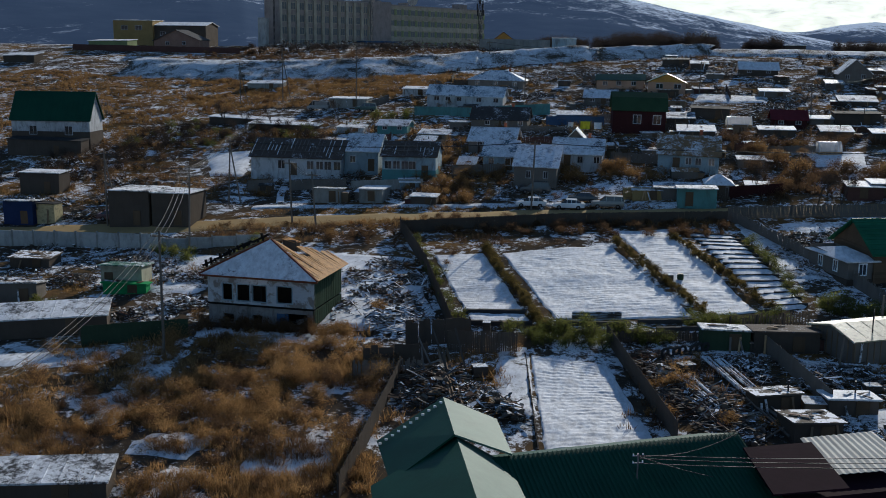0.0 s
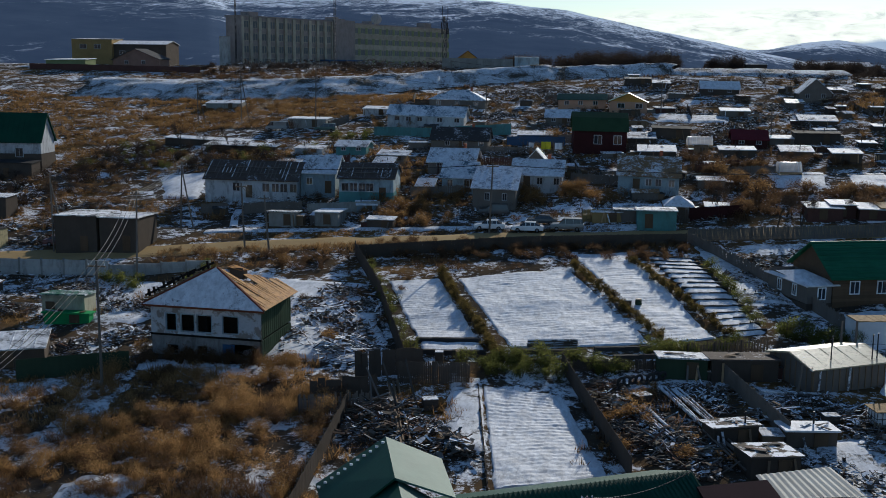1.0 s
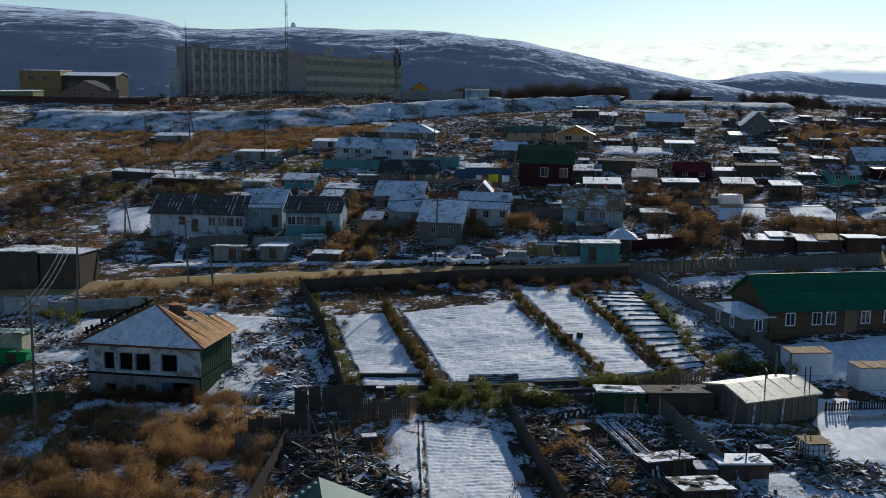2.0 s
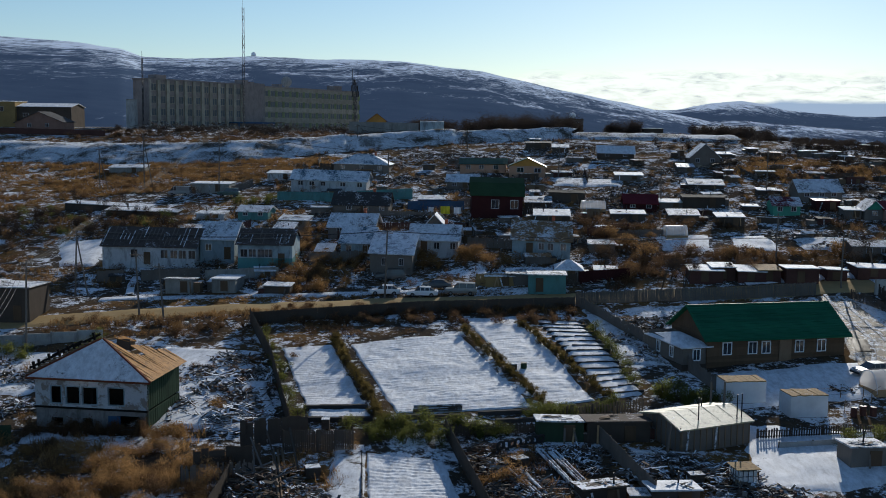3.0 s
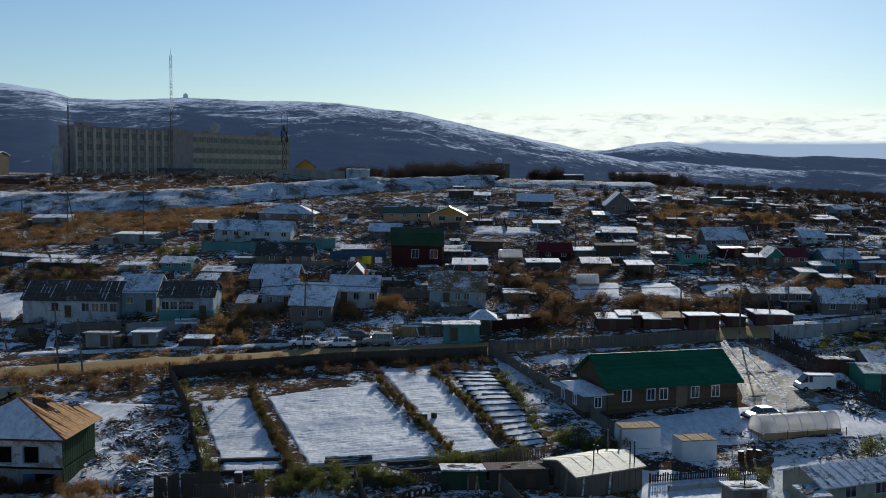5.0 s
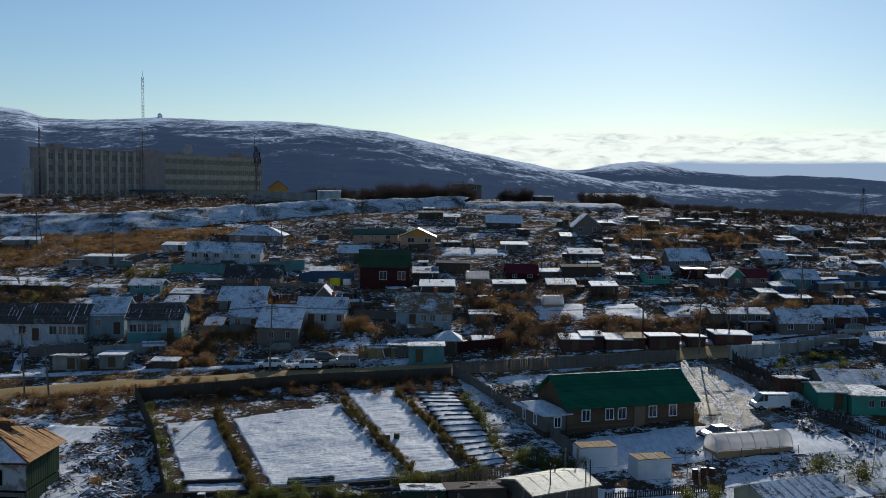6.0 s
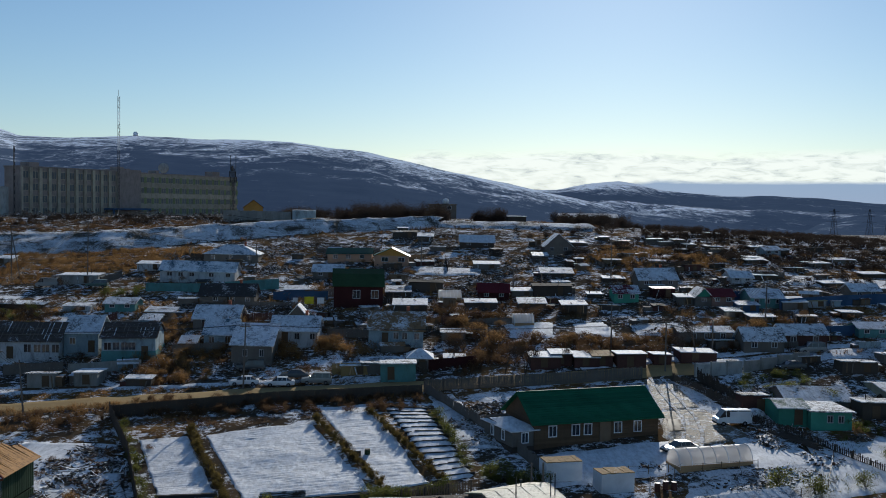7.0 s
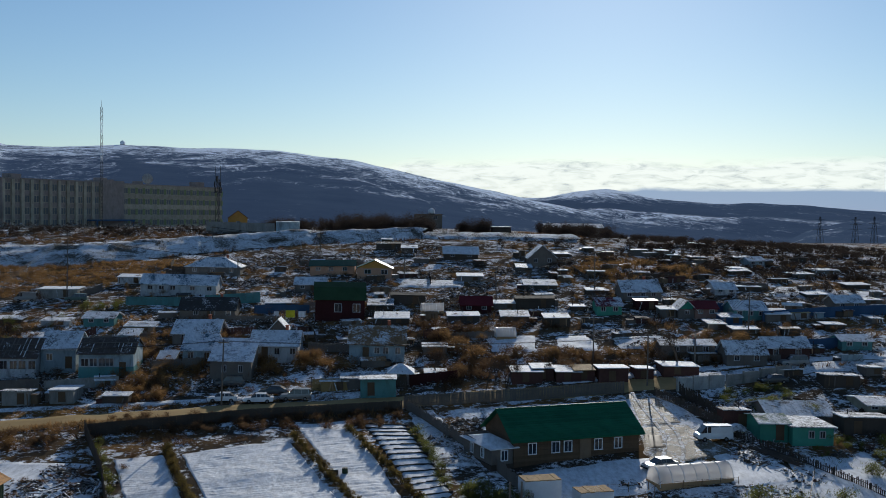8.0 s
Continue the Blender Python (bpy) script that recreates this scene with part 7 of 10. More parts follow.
    bm = bmesh.new()
    slab(bm, -0.6, 7.2, -1.4, 5.6, -0.6, 2.6, Matrix.Rotation(radians(22), 4, "Z"))
    part("wall", bm, MATS["plum_tin"], sh)


# lit copy of the green roof metal: sheen put into a paler base colour
plain("sunlit_green_tin", (0.085, 0.15, 0.115), 0.6, 0.0, vary=0.15)
MATS["sunlit_green_tin"].node_tree.nodes["Principled BSDF"].inputs["Specular IOR Level"].default_value = 0.07
plain("bare_tin", (0.62, 0.58, 0.49), 0.6, vary=0.25)
plain("plum_tin", (0.022, 0.009, 0.015), 0.9, vary=0.2)
near_house()


# ---- houses and sheds of the settlement ----
house("house", -1.8, 200.1, 3, 9.5, 8.0, 3.76, "mansard", "red_boards", "olive_roof", 3.0, 0.35, wins=(("f", -0.38, 2.11, 1.50, 1.70), ("f", 3.17, 2.11, 1.50, 1.70),), label="dark red board house with a green mansard roof", category="house")
house("house", -27.6, 204.0, -2, 10.8, 8.0, 1.97, "gable", "grey_boards", "snow_thin", 2.56, 0.35, wins=(("f", -2.25, 1.10, 1.00, 1.08), ("f", 1.04, 1.10, 1.00, 1.08), ("f", 4.11, 1.10, 1.00, 1.08),), doors=(("f", 0.54, 0.9, 1.74),), chimney=(2.16, 0.96, 0.7), label="brown wooden house with a dark roof and small windows", category="house")
house("house", -37.6, 228.1, -2, 16.4, 9.0, 2.44, "gable", "whitewash", "snow_blue", 2.34, 0.35, wins=(("f", -6.11, 1.37, 1.20, 1.20), ("f", -3.67, 1.37, 1.20, 1.20), ("f", -1.22, 1.37, 1.20, 1.20), ("f", 3.05, 1.37, 1.20, 1.20), ("f", 6.72, 1.37, 1.20, 1.20),), label="long whitewashed house under a snowy blue roof", category="house")
house("house", -8.9, 226.9, -2, 6.6, 9.0, 1.70, "gable", "grey_boards", "snow_roof", 1.73, 0.35, wins=(("f", -1.65, 0.95, 1.00, 0.94), ("f", 1.65, 0.95, 1.00, 0.94),), doors=(("f", 0.66, 0.9, 1.50),), label="grey board house under a snow-covered roof", category="house")
house("house", -4.8, 246.6, -2, 10.6, 8.0, 2.25, "gable", "peach_paint", "dark_green_roof", 1.36, 0.35, wins=(("f", -3.38, 1.26, 1.10, 1.20), ("f", -0.33, 1.26, 1.10, 1.20), ("f", 2.98, 1.26, 1.10, 1.20),), label="ochre and peach house with a green roof", category="house")
house("house", 5.2, 241.1, -2, 8.1, 9.0, 2.45, "cross", "peach_paint", "dark_green_roof", 2.19, 0.35, wins=(("f", -1.55, 1.37, 1.60, 1.35), ("f", 2.32, 1.37, 1.60, 1.35),), gable_m="ochre_paint", label="peach house with an orange gable and green roof", category="house")
house("shed", -13.7, 210.1, -2, 6.9, 5.0, 1.06, "shed", "blue_paint", "snow_roof", 0.57, 0.20, doors=(("f", 1.37, 0.9, 0.93),), group="sheds on the hillside", label="bright blue metal shed with a snowy roof", category="shed")
house("shed", 8.5, 194.7, -2, 6.5, 8.0, 0.98, "shed", "dark_boards", "snow_thick", 0.73, 0.20, doors=(("f", 1.30, 0.9, 0.86),), group="sheds on the hillside", label="dark shed with thick snow on its roof", category="shed")
house("hut", -12.6, 189.7, -2, 3.2, 4.0, 0.79, "cross", "grey_boards", "snow_thick", 1.75, 0.35, label="small hut with a pointed snow-covered roof", category="shed")
house("house", -11.6, 173.8, -2, 7.9, 8.0, 2.33, "gable", "whitewash", "snow_roof", 2.05, 0.35, wins=(("f", 0.47, 1.31, 1.00, 1.20), ("f", 3.08, 1.31, 1.00, 1.20),), doors=(("f", -1.58, 0.9, 1.95),), chimney=(1.58, 0.96, 0.7), label="whitewashed house with a snow-covered roof", category="house")
house("house", -17.6, 164.0, -2, 6.5, 7.0, 2.74, "shed", "grey_boards", "snow_sheen", 2.76, 0.35, wins=(("f", -1.06, 1.53, 0.80, 1.20), ("f", 1.59, 1.53, 0.80, 1.20),), label="house under a steep glossy snow-dusted sheet roof", category="house")
house("house", -26.9, 187.6, -2, 8.1, 9.0, 1.21, "gable", "grey_boards", "snow_roof", 2.06, 0.35, wins=(("f", -2.04, 0.68, 1.00, 0.66), ("f", 2.04, 0.68, 1.00, 0.66),), chimney=(1.63, 1.08, 0.7), label="grey house under a broad snow-covered roof", category="house")
house("house", -24.0, 172.6, -2, 5.3, 7.0, 2.42, "gable", "pale_blue_paint", "snow_blue", 2.09, 0.35, wins=(("f", -1.34, 1.35, 1.00, 1.20), ("f", 1.34, 1.35, 1.00, 1.20),), doors=(("f", 1.60, 0.9, 1.95),), label="pale blue house with a snowy metal roof", category="house")
house("house", 5.6, 171.3, -2, 9.2, 8.0, 2.76, "gable", "pale_blue_paint", "rusty_patch", 2.47, 0.35, wins=(("f", 0.00, 1.54, 1.00, 1.20), ("f", 1.47, 1.54, 1.00, 1.20), ("f", 3.49, 1.54, 1.00, 1.20),), doors=(("f", -1.85, 0.9, 1.95),), chimney=(1.85, 0.96, 0.7), label="blue-grey house with a ragged rusty sheet roof", category="house")
house("hut", 9.2, 158.0, -2, 3.7, 5.0, 1.38, "hip", "concrete", "snow_thick", 1.20, 0.35, doors=(("f", 0.37, 0.9, 1.22),), label="small gabled hut under fresh snow", category="shed")
house("garage", 5.7, 151.8, -1, 5.3, 4.9, 2.31, "lean", "turquoise_paint", "snow_half", 0.25, 0.20, doors=(("f", -1.06, 0.9, 1.95),), label="pale turquoise garage beside the road", category="garage")
house("shed", -1.0, 154.7, -1, 4.2, 4.0, 1.57, "shed", "ochre_board", "snow_half", 0.15, 0.20, doors=(("f", 0.85, 0.9, 1.38),), group="sheds on the hillside", label="yellowish plywood shed beside the road", category="shed")
house("shed", 3.3, 155.4, -1, 6.6, 6.0, 1.78, "shed", "grey_boards", "snow_half", 0.31, 0.20, doors=(("f", 1.32, 0.9, 1.57),), group="sheds on the hillside", label="board shed with a snow-streaked sheet roof", category="shed")
house("house", -57.5, 170.7, 2, 15.0, 9.0, 3.11, "gable", "whitewash", "slate_snow", 2.50, 0.35, wins=(("f", -2.38, 1.74, 1.30, 1.50), ("f", 2.47, 1.74, 1.30, 1.50), ("f", 4.03, 1.74, 1.30, 1.50), ("f", 5.40, 1.74, 1.30, 1.50), ("f", 6.95, 1.74, 1.30, 1.50),), doors=(("f", -0.30, 0.9, 1.95),), label="long whitewashed barrack with a broken slate roof", category="house")
house("house", -47.1, 173.3, 2, 5.6, 9.0, 3.44, "gable", "pale_blue_paint", "snow_roof", 2.30, 0.35, wins=(("f", -1.39, 1.92, 1.10, 1.20),), doors=(("f", 1.68, 0.9, 1.95),), label="pale house wing under a snow-covered roof", category="house")
house("house", -38.3, 168.9, 2, 8.6, 8.0, 3.63, "gable", "pale_blue_paint", "slate_snow", 1.82, 0.35, wins=(("f", -3.36, 2.03, 1.28, 1.40), ("f", -2.00, 2.03, 1.28, 1.40), ("f", -0.64, 2.03, 1.28, 1.40), ("f", 0.54, 2.03, 1.28, 1.40),), doors=(("f", 2.57, 0.9, 1.95),), plinth=1.25, plinth_m="turquoise_paint", label="pale blue house with glazed porch and snowy slates", category="house")
house("shed", -41.1, 153.4, -1, 3.5, 5.0, 1.63, "lean", "concrete", "snow_thick", 0.25, 0.20, doors=(("f", 0.07, 0.9, 1.43),), label="small concrete shed with double doors and snowy roof", category="shed")
house("hut", -47.6, 151.7, -1, 3.9, 4.0, 2.04, "lean", "concrete", "snow_half", 0.25, 0.35, doors=(("f", 0.79, 0.9, 1.79),), group="sheds on the hillside", label="square concrete hut beside the road", category="shed")
house("shed", -33.0, 150.7, -1, 3.7, 3.5, 1.40, "shed", "dark_boards", "snow_roof", 0.15, 0.20, doors=(("f", 0.75, 0.9, 1.23),), group="sheds on the hillside", label="low dark shed by the road", category="shed")
house("shed", 8.7, 291.4, -3, 2.8, 5.0, 0.77, "shed", "dark_boards", "snow_thick", 0.20, 0.20, doors=(("f", 0.57, 0.9, 0.67),), group="sheds on the hillside", label="low weathered shed under a flat snowy roof", category="shed")
house("shed", -91.4, 253.3, -2, 8.9, 5.0, 1.40, "shed", "concrete", "snow_roof", 0.65, 0.20, doors=(("f", 1.77, 0.9, 1.23),), group="sheds on the hillside", label="long low block of sheds under snow", category="shed")
house("shed", -80.6, 211.2, -2, 17.4, 5.0, 0.87, "shed", "dark_boards", "snow_thick", 0.29, 0.20, doors=(("f", 3.48, 0.9, 0.77),), group="sheds on the hillside", label="long low row of dugout sheds under thick snow", category="shed")
house("shed", -71.4, 205.4, -2, 14.4, 5.0, 0.77, "shed", "dark_boards", "snow_thick", 0.35, 0.20, doors=(("f", 2.87, 0.9, 0.67),), group="sheds on the hillside", label="long low row of dugout sheds under thick snow", category="shed")
house("shed", -56.5, 201.2, -2, 5.4, 5.0, 0.93, "shed", "whitewash", "snow_half", 0.32, 0.20, doors=(("f", 1.07, 0.9, 0.81),), group="sheds on the hillside", label="low whitewashed shed with a snowy sheet roof", category="shed")
house("house", -47.8, 200.9, -2, 5.8, 6.0, 1.30, "gable", "turquoise_paint", "snow_roof", 0.86, 0.35, wins=(("f", -1.45, 0.73, 1.00, 0.72), ("f", 1.45, 0.73, 1.00, 0.72),), label="small turquoise house with a snowy roof", category="house")
house("shed", -63.5, 227.3, -2, 8.5, 7.0, 1.98, "shed", "concrete", "snow_thick", 0.17, 0.20, doors=(("f", 1.70, 0.9, 1.74),), group="sheds on the hillside", label="flat-roofed concrete shed with an overhanging snowy roof", category="shed")
house("shed", -51.1, 240.8, -2, 5.9, 6.0, 1.55, "shed", "whitewash", "snow_thick", 0.51, 0.20, doors=(("f", 1.19, 0.9, 1.36),), group="sheds on the hillside", label="flat-roofed pale shed under snow", category="shed")
house("shed", -38.9, 193.9, -2, 5.5, 5.0, 1.07, "shed", "grey_boards", "snow_roof", 0.68, 0.20, doors=(("f", 1.09, 0.9, 0.94),), group="sheds on the hillside", label="low weathered shed under a flat snowy roof", category="shed")
house("shed", -29.7, 172.0, -2, 2.9, 4.0, 1.03, "shed", "grey_boards", "snow_thick", 1.07, 0.20, doors=(("f", 0.58, 0.9, 0.91),), group="sheds on the hillside", label="small shed under a bright snowy roof", category="shed")
house("shed", -39.5, 187.6, -2, 3.5, 5.0, 1.12, "shed", "pale_blue_paint", "snow_blue", 0.89, 0.20, doors=(("f", 0.69, 0.9, 0.99),), group="sheds on the hillside", label="low weathered shed under a flat snowy roof", category="shed")
house("house", -33.3, 249.4, -2, 13.0, 10.0, 2.13, "hip", "grey_boards", "snow_blue", 2.64, 0.35, wins=(("f", -4.35, 1.19, 1.00, 1.17), ("f", 0.00, 1.19, 1.00, 1.17), ("f", 4.35, 1.19, 1.00, 1.17),), chimney=(2.61, 1.20, 0.7), label="broad house with a hipped snow-covered roof", category="house")
house("house", 27.3, 261.8, -2, 8.7, 8.0, 1.54, "gable", "dark_boards", "snow_thick", 1.95, 0.35, wins=(("f", -2.18, 0.87, 1.00, 0.85), ("f", 2.18, 0.87, 1.00, 0.85),), label="small dark house with fresh snow on its roof", category="house")
house("shed", 9.0, 277.1, -3, 6.6, 5.0, 1.78, "shed", "dark_boards", "snow_thin", 0.44, 0.20, doors=(("f", 1.32, 0.9, 1.57),), group="sheds on the hillside", label="dark flat-roofed board shed", category="shed")
house("shed", 14.4, 271.1, -3, 4.1, 5.0, 1.49, "shed", "dark_boards", "snow_thick", 0.71, 0.20, doors=(("f", 0.82, 0.9, 1.31),), group="sheds on the hillside", label="low weathered shed under a flat snowy roof", category="shed")
house("house", 46.4, 250.0, -2, 6.8, 9.0, 2.28, "cross", "grey_boards", "snow_blue", 3.61, 0.35, wins=(("f", -1.70, 1.27, 1.00, 1.20), ("f", 1.70, 1.27, 1.00, 1.20),), label="tall house with a blue metal roof under snow", category="house")
house("shed", 40.8, 241.4, -2, 3.7, 5.0, 1.11, "shed", "grey_boards", "snow_blue", 0.78, 0.20, doors=(("f", 0.75, 0.9, 0.97),), group="sheds on the hillside", label="low weathered shed under a flat snowy roof", category="shed")
house("shed", 27.1, 233.1, -2, 5.9, 6.0, 1.07, "shed", "grey_boards", "snow_thick", 0.51, 0.20, doors=(("f", 1.17, 0.9, 0.94),), group="sheds on the hillside", label="low weathered shed under a flat snowy roof", category="shed")
house("shed", 6.4, 205.5, -2, 5.0, 7.0, 1.13, "shed", "dark_boards", "snow_half", 0.90, 0.20, doors=(("f", 1.00, 0.9, 0.99),), group="sheds on the hillside", label="low weathered shed under a flat snowy roof", category="shed")
house("house", 25.4, 201.8, -2, 6.0, 7.0, 1.63, "gable", "red_boards", "red_roof", 1.84, 0.35, wins=(("f", -1.51, 0.91, 1.00, 0.90), ("f", 1.51, 0.91, 1.00, 0.90),), label="dark red cottage with a bright trim along its roof", category="house")
house("shed", 22.1, 192.9, -2, 6.0, 6.0, 1.41, "shed", "dark_boards", "snow_thick", 0.41, 0.20, doors=(("f", 1.21, 0.9, 1.25),), group="sheds on the hillside", label="low weathered shed under a flat snowy roof", category="shed")
house("shed", 12.1, 209.7, -2, 7.1, 5.0, 2.12, "shed", "dark_boards", "tar_roof", 0.24, 0.20, doors=(("f", 1.41, 0.9, 1.87),), group="sheds on the hillside", label="long dark flat-roofed shed", category="shed")
house("shed", 17.7, 184.0, -2, 3.8, 4.0, 0.93, "shed", "dark_boards", "snow_roof", 0.15, 0.20, doors=(("f", 0.76, 0.9, 0.82),), group="sheds on the hillside", label="low weathered shed under a flat snowy roof", category="shed")
house("shed", 15.5, 172.7, -2, 4.1, 5.0, 1.19, "shed", "grey_boards", "snow_half", 0.34, 0.20, doors=(("f", 0.82, 0.9, 1.05),), group="sheds on the hillside", label="low weathered shed under a flat snowy roof", category="shed")
house("shed", 14.7, 158.1, -2, 3.3, 4.0, 1.17, "shed", "dark_boards", "snow_thick", 0.36, 0.20, doors=(("f", 0.66, 0.9, 1.03),), group="sheds on the hillside", label="low weathered shed under a flat snowy roof", category="shed")
house("house", 60.5, 209.9, -1, 8.0, 10.0, 1.79, "gable", "grey_boards", "snow_roof", 2.63, 0.35, wins=(("f", -2.58, 1.00, 1.00, 0.99), ("f", 0.22, 1.00, 1.00, 0.99), ("f", 2.46, 1.00, 1.00, 0.99),), chimney=(1.61, 1.20, 0.7), label="grey house with a large snow-covered roof", category="house")
house("house", 79.7, 213.1, -1, 4.6, 7.0, 1.26, "gable", "whitewash", "snow_roof", 1.45, 0.35, wins=(("f", -1.14, 0.71, 1.00, 0.69), ("f", 1.14, 0.71, 1.00, 0.69),), label="small pale house under a snowy roof", category="house")
house("house", 50.9, 196.5, -2, 4.8, 7.0, 2.01, "gable", "mint_paint", "snow_red", 1.56, 0.35, wins=(("f", -1.20, 1.12, 1.00, 1.10), ("f", 1.20, 1.12, 1.00, 1.10),), label="mint green cottage with a snow-dusted red roof", category="house")
house("shed", 59.2, 198.7, -2, 4.3, 5.0, 1.92, "shed", "red_boards", "red_roof", 0.19, 0.20, doors=(("f", 0.86, 0.9, 1.69),), group="sheds on the hillside", label="dark red shed with a flat roof", category="shed")
house("shed", 61.7, 192.7, -2, 3.0, 5.0, 1.50, "shed", "grey_boards", "snow_thick", 0.34, 0.20, doors=(("f", 0.61, 0.9, 1.32),), group="sheds on the hillside", label="low weathered shed under a flat snowy roof", category="shed")
house("house", 65.1, 192.5, -2, 3.4, 7.0, 1.76, "cross", "grey_boards", "snow_roof", 1.97, 0.35, wins=(("f", 0.00, 0.99, 1.00, 0.97),), gable_m="green_paint", label="small house with a green gable and snowy roof", category="house")
house("house", 68.7, 192.1, -2, 4.4, 7.0, 1.86, "gable", "peach_dull", "red_roof", 1.51, 0.35, wins=(("f", -1.09, 1.04, 1.00, 1.02), ("f", 1.09, 1.04, 1.00, 1.02),), label="pinkish cottage with a dark red roof", category="house")
house("house", 76.4, 190.2, -2, 6.2, 9.0, 1.93, "gable", "turquoise_paint", "snow_roof", 1.69, 0.35, wins=(("f", -2.07, 1.08, 1.00, 1.06), ("f", 0.00, 1.08, 1.00, 1.06), ("f", 2.07, 1.08, 1.00, 1.06),), label="turquoise house with a snow-covered roof", category="house")
house("shed", 71.8, 185.6, -2, 3.9, 5.0, 1.28, "shed", "blue_paint", "snow_roof", 0.47, 0.20, doors=(("f", 0.78, 0.9, 1.13),), group="sheds on the hillside", label="blue shed under snow", category="shed")
house("garage", 28.8, 155.5, -2, 4.7, 6.0, 2.10, "shed", "rust_sheet", "snow_thick", 0.26, 0.20, doors=(("f", -0.24, 0.9, 1.85),), group="row of garages along the road", label="rusty metal garage with snow on its flat roof", category="garage")
house("garage", 31.5, 156.6, -2, 3.3, 6.0, 2.11, "shed", "rust_sheet", "snow_thick", 0.29, 0.20, doors=(("f", -0.17, 0.9, 1.86),), group="row of garages along the road", label="rusty metal garage with snow on its flat roof", category="garage")
house("garage", 35.2, 155.3, -1, 3.9, 6.0, 1.76, "shed", "rust_sheet", "snow_thick", 0.51, 0.20, doors=(("f", -0.19, 0.9, 1.55),), group="row of garages along the road", label="rusty metal garage with snow on its flat roof", category="garage")
house("garage", 37.8, 155.5, -2, 3.1, 6.0, 1.85, "shed", "rust_sheet", "plywood_roof", 0.36, 0.20, doors=(("f", -0.15, 0.9, 1.63),), group="row of garages along the road", label="rusty metal garage with a tan board roof", category="garage")
house("garage", 42.1, 154.4, -2, 4.5, 6.0, 2.33, "lean", "rust_sheet", "snow_thick", 0.25, 0.20, doors=(("f", -0.23, 0.9, 1.95),), group="row of garages along the road", label="rusty metal garage with snow on its flat roof", category="garage")
house("garage", 47.2, 155.2, -2, 2.7, 6.0, 1.59, "lean", "rust_sheet", "snow_thick", 0.25, 0.20, doors=(("f", -0.14, 0.9, 1.40),), group="row of garages along the road", label="rusty metal garage with snow on its flat roof", category="garage")
house("garage", 53.1, 156.1, -2, 5.6, 7.0, 1.68, "shed", "rust_sheet", "snow_thick", 0.15, 0.20, doors=(("f", -0.56, 0.9, 1.48),), group="row of garages along the road", label="rusty metal garage with snow on its flat roof", category="garage")
house("house", 57.5, 166.8, -2, 9.0, 7.0, 1.97, "gable", "grey_boards", "snow_half", 0.76, 0.35, wins=(("f", -2.06, 1.10, 1.00, 1.09), ("f", 0.18, 1.10, 1.00, 1.09), ("f", 2.87, 1.10, 1.00, 1.09),), doors=(("f", 0.90, 0.9, 1.74),), chimney=(1.80, 0.84, 0.7), label="low house with green trim and a patched snowy roof", category="house")
house("shed", 41.6, 222.1, -2, 7.2, 6.0, 0.77, "shed", "dark_boards", "snow_roof", 1.02, 0.20, doors=(("f", 1.45, 0.9, 0.67),), group="sheds on the hillside", label="low weathered shed under a flat snowy roof", category="shed")
house("shed", 37.5, 203.1, -2, 7.8, 6.0, 2.14, "shed", "dark_boards", "tar_roof", 0.15, 0.20, doors=(("f", 1.56, 0.9, 1.88),), group="sheds on the hillside", label="dark flat-roofed block of sheds", category="shed")
house("shed", 31.8, 191.5, -2, 5.3, 6.0, 1.32, "shed", "dark_boards", "snow_roof", 0.82, 0.20, doors=(("f", 1.06, 0.9, 1.16),), group="sheds on the hillside", label="low weathered shed under a flat snowy roof", category="shed")
house("shed", 39.3, 188.3, -2, 4.7, 6.0, 1.64, "shed", "dark_boards", "snow_thick", 0.47, 0.20, doors=(("f", 0.93, 0.9, 1.44),), group="sheds on the hillside", label="low weathered shed under a flat snowy roof", category="shed")
house("shed", 31.5, 203.7, -2, 4.4, 5.0, 1.03, "shed", "grey_boards", "snow_thick", 0.43, 0.20, doors=(("f", 0.89, 0.9, 0.91),), group="sheds on the hillside", label="low weathered shed under a flat snowy roof", category="shed")
house("shed", 52.7, 214.6, -2, 4.6, 5.0, 0.79, "shed", "dark_boards", "snow_thick", 0.43, 0.20, doors=(("f", 0.91, 0.9, 0.69),), group="sheds on the hillside", label="low weathered shed under a flat snowy roof", category="shed")
house("shed", 45.6, 199.9, -2, 2.8, 4.0, 0.77, "shed", "dark_boards", "snow_thick", 0.27, 0.20, doors=(("f", 0.57, 0.9, 0.67),), group="sheds on the hillside", label="low weathered shed under a flat snowy roof", category="shed")
house("shed", 71.9, 178.5, -2, 4.7, 6.0, 0.77, "shed", "grey_boards", "snow_thick", 0.27, 0.20, doors=(("f", 0.94, 0.9, 0.67),), group="sheds on the hillside", label="low weathered shed under a flat snowy roof", category="shed")
house("shed", 67.8, 182.4, -2, 3.2, 6.0, 0.92, "shed", "grey_boards", "snow_roof", 0.42, 0.20, doors=(("f", 0.65, 0.9, 0.81),), group="sheds on the hillside", label="low weathered shed under a flat snowy roof", category="shed")
house("shed", 82.1, 259.6, 2, 2.9, 6.0, 0.77, "shed", "dark_boards", "snow_thick", 0.20, 0.20, doors=(("f", 0.58, 0.9, 0.67),), group="sheds on the hillside", label="low weathered shed under a flat snowy roof", category="shed")
house("shed", 87.8, 256.7, 2, 3.8, 6.0, 0.77, "shed", "dark_boards", "snow_thick", 0.18, 0.20, doors=(("f", 0.77, 0.9, 0.67),), group="sheds on the hillside", label="low weathered shed under a flat snowy roof", category="shed")
